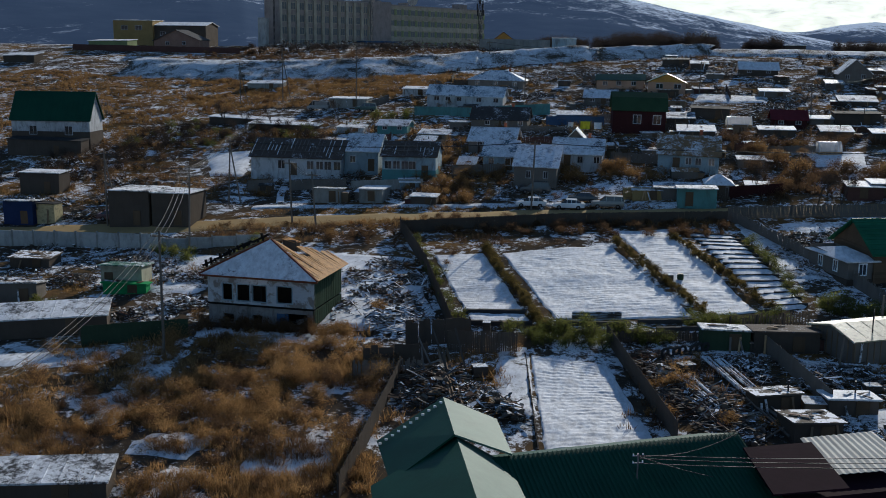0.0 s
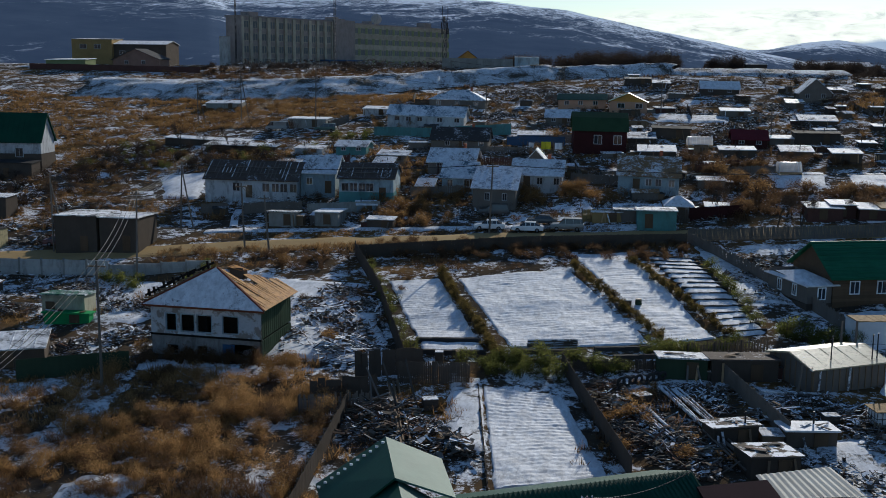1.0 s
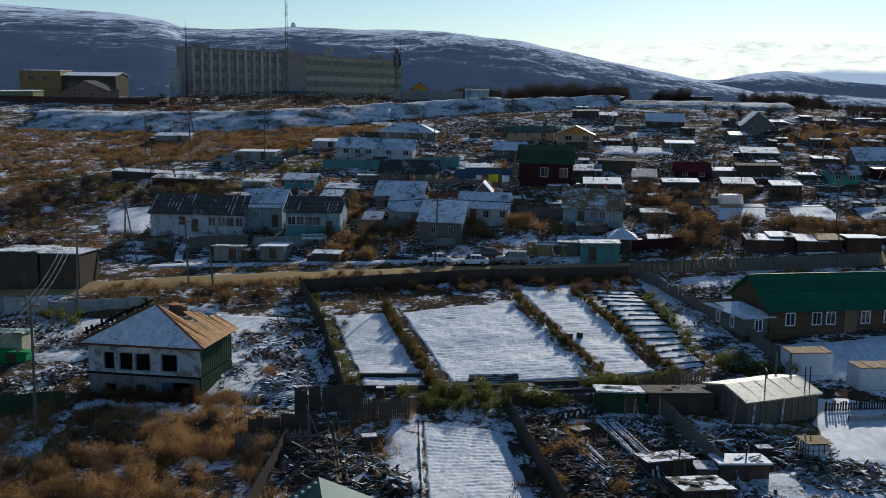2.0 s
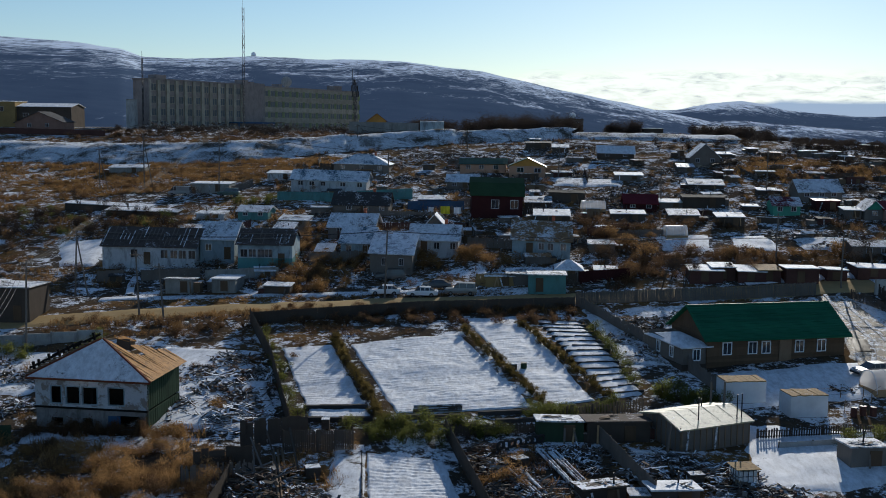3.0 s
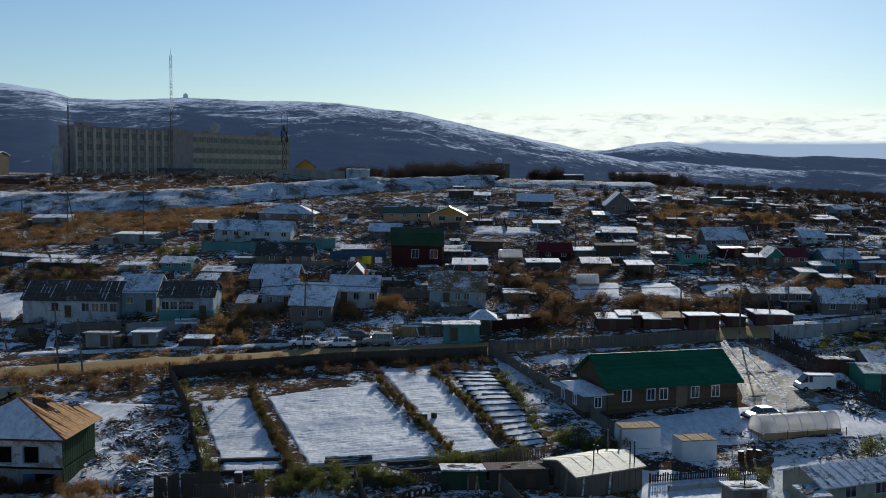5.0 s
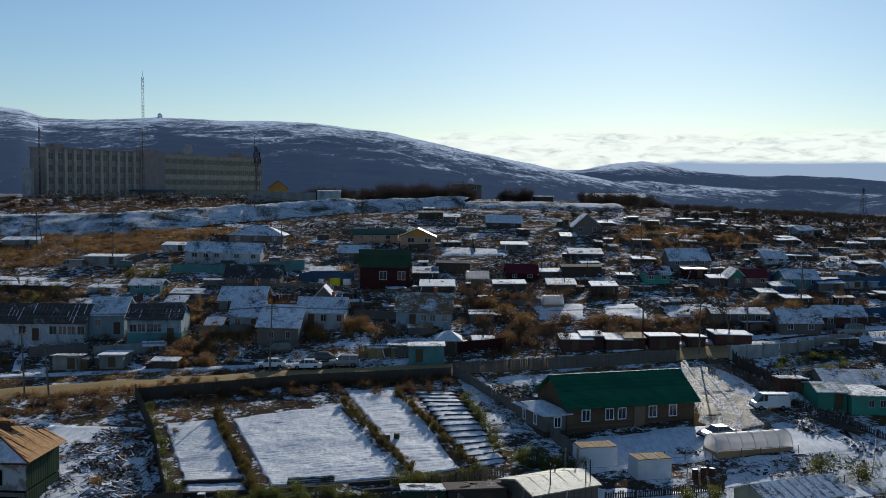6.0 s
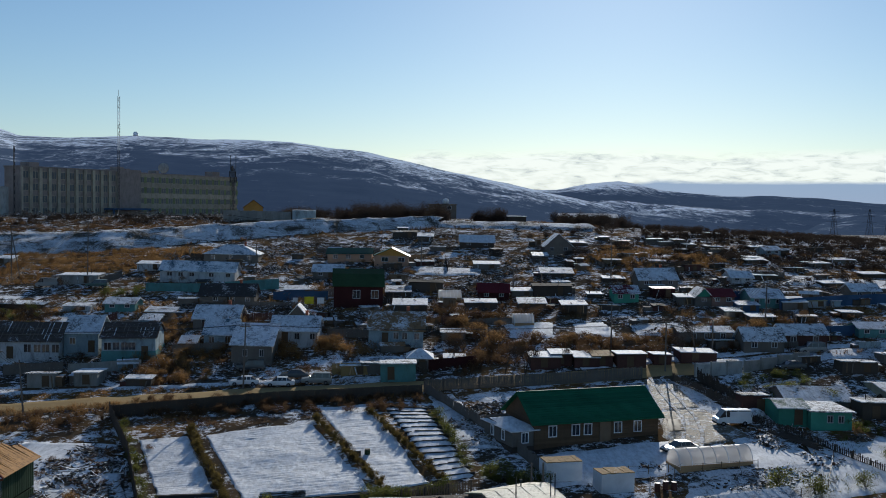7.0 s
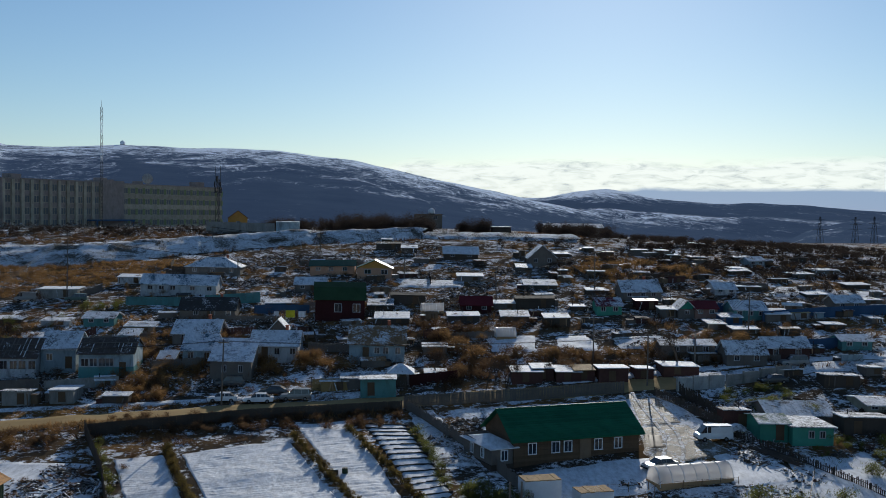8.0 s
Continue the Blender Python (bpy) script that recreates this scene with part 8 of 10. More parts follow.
house("shed", 92.6, 240.4, 5, 3.6, 6.0, 0.77, "shed", "dark_boards", "snow_thick", 0.21, 0.20, doors=(("f", 0.72, 0.9, 0.67),), group="sheds on the hillside", label="low weathered shed under a flat snowy roof", category="shed")
house("shed", 98.3, 289.4, 12, 2.8, 6.0, 0.77, "shed", "dark_boards", "snow_thick", 0.32, 0.20, doors=(("f", 0.56, 0.9, 0.67),), group="sheds on the hillside", label="low weathered shed under a flat snowy roof", category="shed")
house("shed", 62.1, 269.1, 3, 2.3, 6.0, 0.77, "shed", "dark_boards", "snow_thick", 0.25, 0.20, doors=(("f", 0.46, 0.9, 0.67),), group="sheds on the hillside", label="low weathered shed under a flat snowy roof", category="shed")
house("shed", 53.2, 260.0, -3, 3.6, 6.0, 0.77, "shed", "dark_boards", "snow_thick", 0.34, 0.20, doors=(("f", 0.72, 0.9, 0.67),), group="sheds on the hillside", label="low weathered shed under a flat snowy roof", category="shed")
house("shed", 59.9, 207.4, -1, 3.1, 6.0, 0.77, "shed", "dark_boards", "snow_thick", 0.29, 0.20, doors=(("f", 0.61, 0.9, 0.67),), group="sheds on the hillside", label="low weathered shed under a flat snowy roof", category="shed")
house("house", 100.3, 250.4, 5, 4.0, 6.5, 1.55, "gable", "pale_blue_paint", "snow_roof", 1.09, 0.35, wins=(("f", -0.99, 0.87, 1.00, 0.85), ("f", 0.99, 0.87, 1.00, 0.85),), label="small pale blue house under snow", category="house")
house("house", 99.0, 196.4, 0, 5.7, 6.5, 1.67, "gable", "grey_boards", "snow_roof", 1.45, 0.35, wins=(("f", -1.42, 0.94, 1.00, 0.92), ("f", 1.42, 0.94, 1.00, 0.92),), label="grey cottage with a snow-covered roof", category="house")
house("house", 72.7, 162.4, -3, 7.4, 6.5, 2.31, "gable", "rust_sheet", "snow_half", 1.70, 0.35, wins=(("f", -1.85, 1.29, 1.00, 1.20), ("f", 1.85, 1.29, 1.00, 1.20),), label="reddish house with a sagging snowy roof", category="house")
house("house", 86.5, 166.7, -2, 5.2, 6.5, 1.62, "gable", "turquoise_paint", "snow_roof", 0.94, 0.35, wins=(("f", -1.30, 0.91, 1.00, 0.89), ("f", 1.30, 0.91, 1.00, 0.89),), label="teal cottage with a dark snowy roof", category="house")
house("house", 65.1, 160.2, -2, 6.5, 6.5, 2.18, "gable", "grey_boards", "snow_half", 2.20, 0.35, wins=(("f", -1.62, 1.22, 1.00, 1.20), ("f", 1.62, 1.22, 1.00, 1.20),), label="grey house with a broad snow-covered roof", category="house")
house("shed", 80.9, 186.3, -3, 4.6, 6.0, 1.44, "shed", "grey_boards", "snow_thick", 0.78, 0.20, doors=(("f", 0.91, 0.9, 1.26),), group="sheds on the hillside", label="low weathered shed under a flat snowy roof", category="shed")
house("shed", 85.6, 187.3, -3, 3.6, 5.0, 1.27, "shed", "whitewash", "zinc_sheet", 0.18, 0.20, doors=(("f", 0.73, 0.9, 1.12),), group="sheds on the hillside", label="pale ribbed shed with a metal roof", category="shed")
house("shed", 88.9, 179.6, -2, 3.7, 5.0, 0.77, "shed", "dark_boards", "snow_thick", 0.15, 0.20, doors=(("f", 0.74, 0.9, 0.67),), group="sheds on the hillside", label="low weathered shed under a flat snowy roof", category="shed")
house("shed", 91.4, 236.6, 2, 4.8, 5.0, 0.77, "shed", "dark_boards", "snow_thick", 0.35, 0.20, doors=(("f", 0.95, 0.9, 0.67),), group="sheds on the hillside", label="low weathered shed under a flat snowy roof", category="shed")
house("shed", 85.7, 216.6, -2, 6.3, 6.0, 0.77, "shed", "dark_boards", "snow_thick", 0.15, 0.20, doors=(("f", 1.26, 0.9, 0.67),), group="sheds on the hillside", label="low weathered shed under a flat snowy roof", category="shed")
house("shed", 100.6, 259.6, 6, 5.0, 5.0, 0.77, "shed", "dark_boards", "snow_thick", 0.20, 0.20, doors=(("f", 0.99, 0.9, 0.67),), group="sheds on the hillside", label="low weathered shed under a flat snowy roof", category="shed")
house("shed", 75.5, 267.9, 2, 3.9, 5.0, 0.77, "shed", "dark_boards", "snow_thick", 0.15, 0.20, doors=(("f", 0.78, 0.9, 0.67),), group="sheds on the hillside", label="low weathered shed under a flat snowy roof", category="shed")
house("shed", 81.7, 267.6, 2, 2.7, 5.0, 0.77, "shed", "dark_boards", "snow_thick", 0.15, 0.20, doors=(("f", 0.54, 0.9, 0.67),), group="sheds on the hillside", label="low weathered shed under a flat snowy roof", category="shed")
house("shed", 97.0, 226.0, 3, 3.5, 6.0, 0.77, "lean", "dark_boards", "snow_thick", 0.25, 0.20, doors=(("f", 0.71, 0.9, 0.67),), group="sheds on the hillside", label="low weathered shed under a flat snowy roof", category="shed")
house("shed", 106.0, 234.9, 3, 5.0, 6.0, 0.77, "shed", "grey_boards", "snow_blue", 0.26, 0.20, doors=(("f", 1.00, 0.9, 0.67),), group="sheds on the hillside", label="low weathered shed under a flat snowy roof", category="shed")
house("shed", 114.7, 242.1, 4, 6.6, 6.0, 0.77, "shed", "grey_boards", "snow_roof", 0.31, 0.20, doors=(("f", 1.31, 0.9, 0.67),), group="sheds on the hillside", label="low weathered shed under a flat snowy roof", category="shed")
house("shed", 113.0, 221.4, 2, 5.4, 6.0, 0.77, "shed", "dark_boards", "snow_thick", 0.29, 0.20, doors=(("f", 1.07, 0.9, 0.67),), group="sheds on the hillside", label="low weathered shed under a flat snowy roof", category="shed")
house("shed", 105.7, 202.2, 1, 6.4, 6.0, 0.77, "shed", "grey_boards", "snow_roof", 0.23, 0.20, doors=(("f", 1.28, 0.9, 0.67),), group="sheds on the hillside", label="low weathered shed under a flat snowy roof", category="shed")
house("shed", 97.7, 207.9, 1, 4.4, 6.0, 0.77, "shed", "dark_boards", "snow_thick", 0.29, 0.20, doors=(("f", 0.88, 0.9, 0.67),), group="sheds on the hillside", label="low weathered shed under a flat snowy roof", category="shed")
house("shed", 98.8, 184.1, 0, 2.1, 6.0, 0.80, "shed", "grey_boards", "snow_blue", 0.35, 0.20, doors=(("f", 0.42, 0.9, 0.71),), group="sheds on the hillside", label="low weathered shed under a flat snowy roof", category="shed")
house("shed", 75.6, 147.7, -3, 5.4, 4.9, 1.52, "lean", "dark_boards", "snow_half", 0.25, 0.20, doors=(("f", 1.08, 0.9, 1.33),), group="sheds on the hillside", label="long dark shed with a snowy roof", category="shed")
house("shed", 53.7, 131.8, -2, 3.5, 4.4, 2.25, "lean", "rust_sheet", "snow_half", 0.25, 0.20, doors=(("f", 0.76, 0.9, 1.80),), group="sheds on the hillside", label="dark red sheet shed with a patchy snowy roof", category="shed")
house("shed", 59.4, 163.5, -3, 3.9, 4.7, 0.77, "lean", "dark_boards", "snow_thick", 0.25, 0.20, doors=(("f", 0.78, 0.9, 0.67),), group="sheds on the hillside", label="low weathered shed under a flat snowy roof", category="shed")
house("shed", 82.8, 152.3, -3, 2.6, 5.0, 0.97, "lean", "grey_boards", "snow_roof", 0.25, 0.20, doors=(("f", 0.52, 0.9, 0.85),), group="sheds on the hillside", label="low weathered shed under a flat snowy roof", category="shed")
house("shed", 70.1, 153.1, -2, 3.7, 3.4, 0.77, "lean", "dark_boards", "snow_roof", 0.25, 0.20, doors=(("f", 0.73, 0.9, 0.67),), group="sheds on the hillside", label="low weathered shed under a flat snowy roof", category="shed")
house("shed", 69.5, 127.5, -4, 6.0, 6.0, 2.2, "lean", "dark_boards", "snow_half", 0.25, 0.25, doors=(("f", -1.2, 0.9, 1.8),), group="sheds on the hillside", label="long dark board shed behind the green house", category="shed")
house("house", 60.9, 126.0, -4, 5.2, 8.0, 1.80, "lean", "mint_paint", "snow_half", 0.25, 0.35, wins=(("f", -0.2, 1.0, 0.8, 1.0), ("f", 1.2, 1.0, 0.8, 1.0)), label="mint green house with a patchy snowy roof", category="house")
house("house", 56.4, 126.6, -4, 3.6, 6.0, 2.3, "gable", "mint_paint", "snow_green", 0.59, 0.35, doors=(("f", 0.74, 0.9, 1.95),), label="mint green house wing with a small porch", category="house")
house("house", 63.0, 134.6, -4, 8.9, 8.0, 1.07, "gable", "grey_boards", "snow_half", 1.10, 0.35, label="grey house behind a green one with a streaked snowy roof", category="house")
house("house", 75.5, 137.0, -2, 4.0, 7.0, 1.02, "gable", "cream_render", "snow_roof", 0.49, 0.35, wins=(("f", -1.00, 0.57, 1.00, 0.56), ("f", 1.00, 0.57, 1.00, 0.56),), label="cream cottage with a snowy roof", category="house")
house("house", -113.5, 192.0, 4, 15.6, 6.0, 5.58, "gable", "whitewash", "dark_green_roof", 4.81, 0.35, wins=(("f", -3.50, 3.12, 1.60, 1.80), ("f", 3.61, 3.12, 1.60, 1.80),), plinth=2.9, plinth_m="dark_boards", label="two-storey white house with a dark green roof", category="house")
house("garage", -71.4, 138.2, 1, 5.8, 7.0, 4.51, "lean", "dark_boards", "snow_half", 0.25, 0.20, doors=(("f", 1.15, 0.9, 1.95),), group="pair of garages above the road", label="dark brown board garage with a snowy roof", category="garage")
house("garage", -65.5, 138.2, 1, 5.3, 6.5, 4.25, "lean", "dark_boards", "snow_half", 0.25, 0.20, doors=(("f", 1.05, 0.9, 1.95),), group="pair of garages above the road", label="dark brown board garage with a snowy roof", category="garage")
house("garage", -88.2, 136.6, 1, 4.4, 3.8, 3.40, "lean", "navy_paint", "snow_half", 0.25, 0.20, doors=(("f", 0.89, 0.9, 1.95),), group="sheds on the hillside", label="dark blue metal garage", category="garage")
house("shed", -95.6, 155.5, 1, 6.6, 5.0, 3.57, "shed", "dark_boards", "snow_half", 0.15, 0.20, doors=(("f", 1.32, 0.9, 1.95),), group="sheds on the hillside", label="low weathered shed under a flat snowy roof", category="shed")
house("shed", -112.0, 185.6, 3, 14.5, 5.0, 3.0, "shed", "dark_boards", "tar_roof", 0.25, 0.20, doors=(("f", 2.4, 0.9, 1.84),), group="sheds on the hillside", label="long dark lean-to before the white house", category="shed")
house("shed", -84.6, 137.4, 2, 2.6, 2.4, 2.6, "lean", "zinc_sheet", "tar_roof", 0.12, 0.1, label="grey sheet metal box beside the garages", category="shed")
house("shed", -181.6, 295.3, 2, 9.8, 8.0, 2.00, "shed", "dark_boards", "snow_roof", 0.84, 0.20, doors=(("f", 1.95, 0.9, 1.76),), group="sheds on the hillside", label="low weathered shed under a flat snowy roof", category="shed")
house("shed", -43.4, 181.8, 18, 2.5, 1.7, 0.85, "shed", "rust_sheet", "snow_thin", 0.18, 0.18, label="small rusty metal shed with a dark roof", category="shed", group="sheds on the hillside")
house("shed", 30.1, 227.5, -4, 1.9, 2.3, 0.86, "gable", "pale_blue_paint", "rusty_patch", 0.39, 0.18, doors=(("f", 0.23, 0.7, 0.73),), label="small faded blue shed with a rusty roof", category="shed", group="sheds on the hillside")
house("shed", 55.5, 187.7, 2, 2.3, 2.8, 0.94, "shed", "rust_sheet", "snow_thin", 0.21, 0.18, label="small rusty metal shed with a dark roof", category="shed", group="sheds on the hillside")
house("shed", -53.0, 161.5, 14, 3.2, 1.9, 1.17, "lean", "rust_sheet", "junk_mix", 0.15, 0.18, label="small rusty metal shed with junk on its roof", category="shed", group="sheds on the hillside")
house("shed", 78.8, 164.0, -7, 3.2, 2.2, 0.93, "shed", "rust_sheet", "junk_mix", 0.42, 0.18, doors=(("f", 0.38, 0.7, 0.79),), label="small rusty metal shed with junk on its roof", category="shed", group="sheds on the hillside")
house("shed", 49.5, 237.3, -3, 2.1, 2.0, 0.92, "shed", "rust_sheet", "snow_thick", 0.22, 0.18, doors=(("f", 0.25, 0.7, 0.79),), label="small rusty metal shed with a thick snow cap", category="shed", group="sheds on the hillside")
house("shed", -9.1, 258.3, 5, 3.3, 2.0, 1.03, "gable", "grey_boards", "snow_roof", 0.34, 0.18, doors=(("f", 0.39, 0.7, 0.87),), label="small weathered grey shed with a snowy roof", category="shed", group="sheds on the hillside")
house("shed", 16.2, 195.1, -5, 2.4, 2.8, 1.50, "lean", "timber", "snow_thick", 0.44, 0.18, doors=(("f", 0.29, 0.7, 1.27),), label="small brown timber shed with a thick snow cap", category="shed", group="sheds on the hillside")
house("shed", 12.9, 238.2, 13, 4.2, 2.3, 0.97, "shed", "rust_sheet", "snow_half", 0.33, 0.18, doors=(("f", 0.50, 0.7, 0.82),), label="small rusty metal shed with a half-snowy roof", category="shed", group="sheds on the hillside")
house("shed", -7.3, 184.5, 6, 3.9, 2.0, 0.88, "gable", "timber", "snow_half", 0.33, 0.18, label="small brown timber shed with a half-snowy roof", category="shed", group="sheds on the hillside")
house("shed", 104.6, 251.5, 8, 2.3, 2.6, 1.36, "gable", "dark_boards", "snow_half", 0.38, 0.18, label="small dark board shed with a half-snowy roof", category="shed", group="sheds on the hillside")
house("shed", -26.0, 222.9, -6, 2.5, 2.5, 1.34, "shed", "grey_boards", "junk_mix", 0.40, 0.18, label="small weathered grey shed with junk on its roof", category="shed", group="sheds on the hillside")
house("shed", -14.2, 221.1, 25, 2.5, 2.8, 1.07, "shed", "grey_boards", "snow_thin", 0.34, 0.18, doors=(("f", 0.30, 0.7, 0.91),), label="small weathered grey shed with a dark roof", category="shed", group="sheds on the hillside")
house("shed", 77.7, 250.6, 11, 2.7, 2.3, 0.82, "gable", "dark_boards", "junk_mix", 0.14, 0.18, label="small dark board shed with junk on its roof", category="shed", group="sheds on the hillside")
house("shed", -7.1, 252.0, 11, 2.4, 1.5, 1.47, "lean", "rust_sheet", "snow_half", 0.18, 0.18, doors=(("f", 0.28, 0.7, 1.25),), label="small rusty metal shed with a half-snowy roof", category="shed", group="sheds on the hillside")
house("shed", 31.2, 250.0, 28, 2.6, 2.9, 1.34, "shed", "dark_boards", "junk_mix", 0.32, 0.18, label="small dark board shed with junk on its roof", category="shed", group="sheds on the hillside")
house("shed", 6.1, 215.6, 3, 1.9, 2.7, 1.03, "shed", "pale_blue_paint", "snow_half", 0.35, 0.18, doors=(("f", 0.22, 0.7, 0.87),), label="small faded blue shed with a half-snowy roof", category="shed", group="sheds on the hillside")
house("shed", 48.5, 228.1, 28, 2.3, 3.0, 1.13, "gable", "timber", "snow_half", 0.38, 0.18, label="small brown timber shed with a half-snowy roof", category="shed", group="sheds on the hillside")
house("shed", -35.8, 203.4, 8, 3.6, 2.1, 1.26, "gable", "grey_boards", "snow_half", 0.16, 0.18, label="small weathered grey shed with a half-snowy roof", category="shed", group="sheds on the hillside")
house("shed", 36.8, 196.1, 6, 2.4, 2.5, 0.87, "shed", "rust_sheet", "junk_mix", 0.22, 0.18, doors=(("f", 0.29, 0.7, 0.74),), label="small rusty metal shed with junk on its roof", category="shed", group="sheds on the hillside")
house("shed", 79.3, 175.3, -6, 3.1, 2.3, 1.33, "shed", "dark_boards", "rusty_patch", 0.16, 0.18, label="small dark board shed with a rusty roof", category="shed", group="sheds on the hillside")
house("shed", 40.1, 209.0, 17, 4.0, 2.8, 1.48, "gable", "dark_boards", "snow_roof", 0.27, 0.18, label="small dark board shed with a snowy roof", category="shed", group="sheds on the hillside")
house("shed", -17.7, 249.5, -7, 2.8, 1.8, 1.06, "lean", "dark_boards", "snow_half", 0.41, 0.18, doors=(("f", 0.33, 0.7, 0.90),), label="small dark board shed with a half-snowy roof", category="shed", group="sheds on the hillside")
house("shed", 78.6, 199.1, 1, 2.2, 2.1, 0.81, "lean", "grey_boards", "snow_thin", 0.34, 0.18, label="small weathered grey shed with a dark roof", category="shed", group="sheds on the hillside")
house("shed", 115.8, 259.2, 4, 4.0, 2.5, 1.02, "lean", "dark_boards", "rusty_patch", 0.41, 0.18, label="small dark board shed with a rusty roof", category="shed", group="sheds on the hillside")
house("shed", 95.7, 188.4, 10, 1.9, 2.8, 1.28, "gable", "timber", "junk_mix", 0.19, 0.18, label="small brown timber shed with junk on its roof", category="shed", group="sheds on the hillside")
house("shed", 56.6, 233.8, -1, 4.1, 3.0, 1.30, "gable", "timber", "snow_half", 0.15, 0.18, doors=(("f", 0.49, 0.7, 1.11),), label="small brown timber shed with a half-snowy roof", category="shed", group="sheds on the hillside")
house("shed", -12.4, 179.6, -10, 2.8, 2.1, 0.91, "lean", "grey_boards", "snow_thin", 0.29, 0.18, doors=(("f", 0.34, 0.7, 0.78),), label="small weathered grey shed with a dark roof", category="shed", group="sheds on the hillside")
house("shed", -58.6, 181.3, -1, 4.0, 2.4, 1.42, "gable", "rust_sheet", "junk_mix", 0.23, 0.18, label="small rusty metal shed with junk on its roof", category="shed", group="sheds on the hillside")
house("shed", 46.4, 189.0, -16, 3.9, 2.5, 0.83, "lean", "dark_boards", "snow_roof", 0.30, 0.18, label="small dark board shed with a snowy roof", category="shed", group="sheds on the hillside")
house("shed", 79.6, 219.1, 19, 2.7, 2.9, 1.37, "gable", "dark_boards", "snow_roof", 0.44, 0.18, doors=(("f", 0.33, 0.7, 1.16),), label="small dark board shed with a snowy roof", category="shed", group="sheds on the hillside")
house("shed", 66.6, 243.9, -8, 1.5, 2.6, 1.04, "gable", "timber", "snow_roof", 0.21, 0.18, label="small brown timber shed with a snowy roof", category="shed", group="sheds on the hillside")
house("shed", 86.8, 250.3, 22, 3.7, 1.5, 0.96, "shed", "grey_boards", "snow_thin", 0.10, 0.18, label="small weathered grey shed with a dark roof", category="shed", group="sheds on the hillside")
house("shed", -20.2, 179.4, -1, 3.5, 2.0, 1.49, "gable", "pale_blue_paint", "snow_half", 0.31, 0.18, doors=(("f", 0.42, 0.7, 1.26),), label="small faded blue shed with a half-snowy roof", category="shed", group="sheds on the hillside")
house("shed", 80.4, 229.5, 20, 3.4, 2.2, 0.92, "lean", "dark_boards", "snow_half", 0.22, 0.18, label="small dark board shed with a half-snowy roof", category="shed", group="sheds on the hillside")
house("shed", 105.1, 256.7, -10, 2.5, 2.8, 0.95, "shed", "grey_boards", "snow_thin", 0.11, 0.18, doors=(("f", 0.31, 0.7, 0.81),), label="small weathered grey shed with a dark roof", category="shed", group="sheds on the hillside")
house("shed", 89.6, 187.2, -6, 1.8, 2.8, 0.86, "lean", "pale_blue_paint", "snow_roof", 0.33, 0.18, label="small faded blue shed with a snowy roof", category="shed", group="sheds on the hillside")
house("shed", -27.8, 237.5, -6, 2.0, 1.5, 1.03, "gable", "grey_boards", "junk_mix", 0.40, 0.18, label="small weathered grey shed with junk on its roof", category="shed", group="sheds on the hillside")
house("shed", 58.6, 174.0, 16, 1.5, 1.5, 0.91, "gable", "dark_boards", "junk_mix", 0.33, 0.18, doors=(("f", 0.18, 0.7, 0.78),), label="small dark board shed with junk on its roof", category="shed", group="sheds on the hillside")
house("shed", 82.0, 245.9, -4, 2.5, 2.5, 1.15, "lean", "grey_boards", "snow_half", 0.36, 0.18, label="small weathered grey shed with a half-snowy roof", category="shed", group="sheds on the hillside")
house("shed", 0.6, 193.1, 10, 3.4, 3.1, 0.93, "shed", "grey_boards", "snow_roof", 0.14, 0.18, doors=(("f", 0.41, 0.7, 0.79),), label="small weathered grey shed with a snowy roof", category="shed", group="sheds on the hillside")
house("shed", -2.8, 229.4, 3, 2.9, 3.1, 1.47, "lean", "pale_blue_paint", "junk_mix", 0.16, 0.18, label="small faded blue shed with junk on its roof", category="shed", group="sheds on the hillside")
house("shed", 2.4, 221.8, 17, 1.4, 2.7, 1.11, "shed", "dark_boards", "rusty_patch", 0.14, 0.18, doors=(("f", 0.17, 0.7, 0.95),), label="small dark board shed with a rusty roof", category="shed", group="sheds on the hillside")
house("shed", 99.1, 215.6, -3, 2.7, 3.2, 1.17, "gable", "grey_boards", "rusty_patch", 0.18, 0.18, doors=(("f", 0.33, 0.7, 0.99),), label="small weathered grey shed with a rusty roof", category="shed", group="sheds on the hillside")
house("shed", -37.2, 160.4, 15, 3.0, 2.9, 1.15, "shed", "pale_blue_paint", "snow_thick", 0.45, 0.18, doors=(("f", 0.36, 0.7, 0.97),), label="small faded blue shed with a thick snow cap", category="shed", group="sheds on the hillside")
house("shed", 46.2, 231.7, 10, 1.5, 2.9, 1.41, "shed", "dark_boards", "junk_mix", 0.37, 0.18, label="small dark board shed with junk on its roof", category="shed", group="sheds on the hillside")
house("shed", 4.8, 165.4, 11, 4.0, 1.9, 1.39, "gable", "grey_boards", "rusty_patch", 0.42, 0.18, label="small weathered grey shed with a rusty roof", category="shed", group="sheds on the hillside")
house("shed", -59.5, 158.1, 17, 2.2, 2.3, 1.10, "gable", "dark_boards", "snow_thin", 0.22, 0.18, doors=(("f", 0.27, 0.7, 0.93),), label="small dark board shed with a dark roof", category="shed", group="sheds on the hillside")
house("shed", 50.1, 178.0, 15, 1.6, 1.5, 0.90, "gable", "grey_boards", "snow_thick", 0.22, 0.18, doors=(("f", 0.19, 0.7, 0.76),), label="small weathered grey shed with a thick snow cap", category="shed", group="sheds on the hillside")
house("shed", -32.0, 257.3, 2, 3.5, 2.4, 1.10, "lean", "grey_boards", "snow_thin", 0.44, 0.18, doors=(("f", 0.43, 0.7, 0.93),), label="small weathered grey shed with a dark roof", category="shed", group="sheds on the hillside")
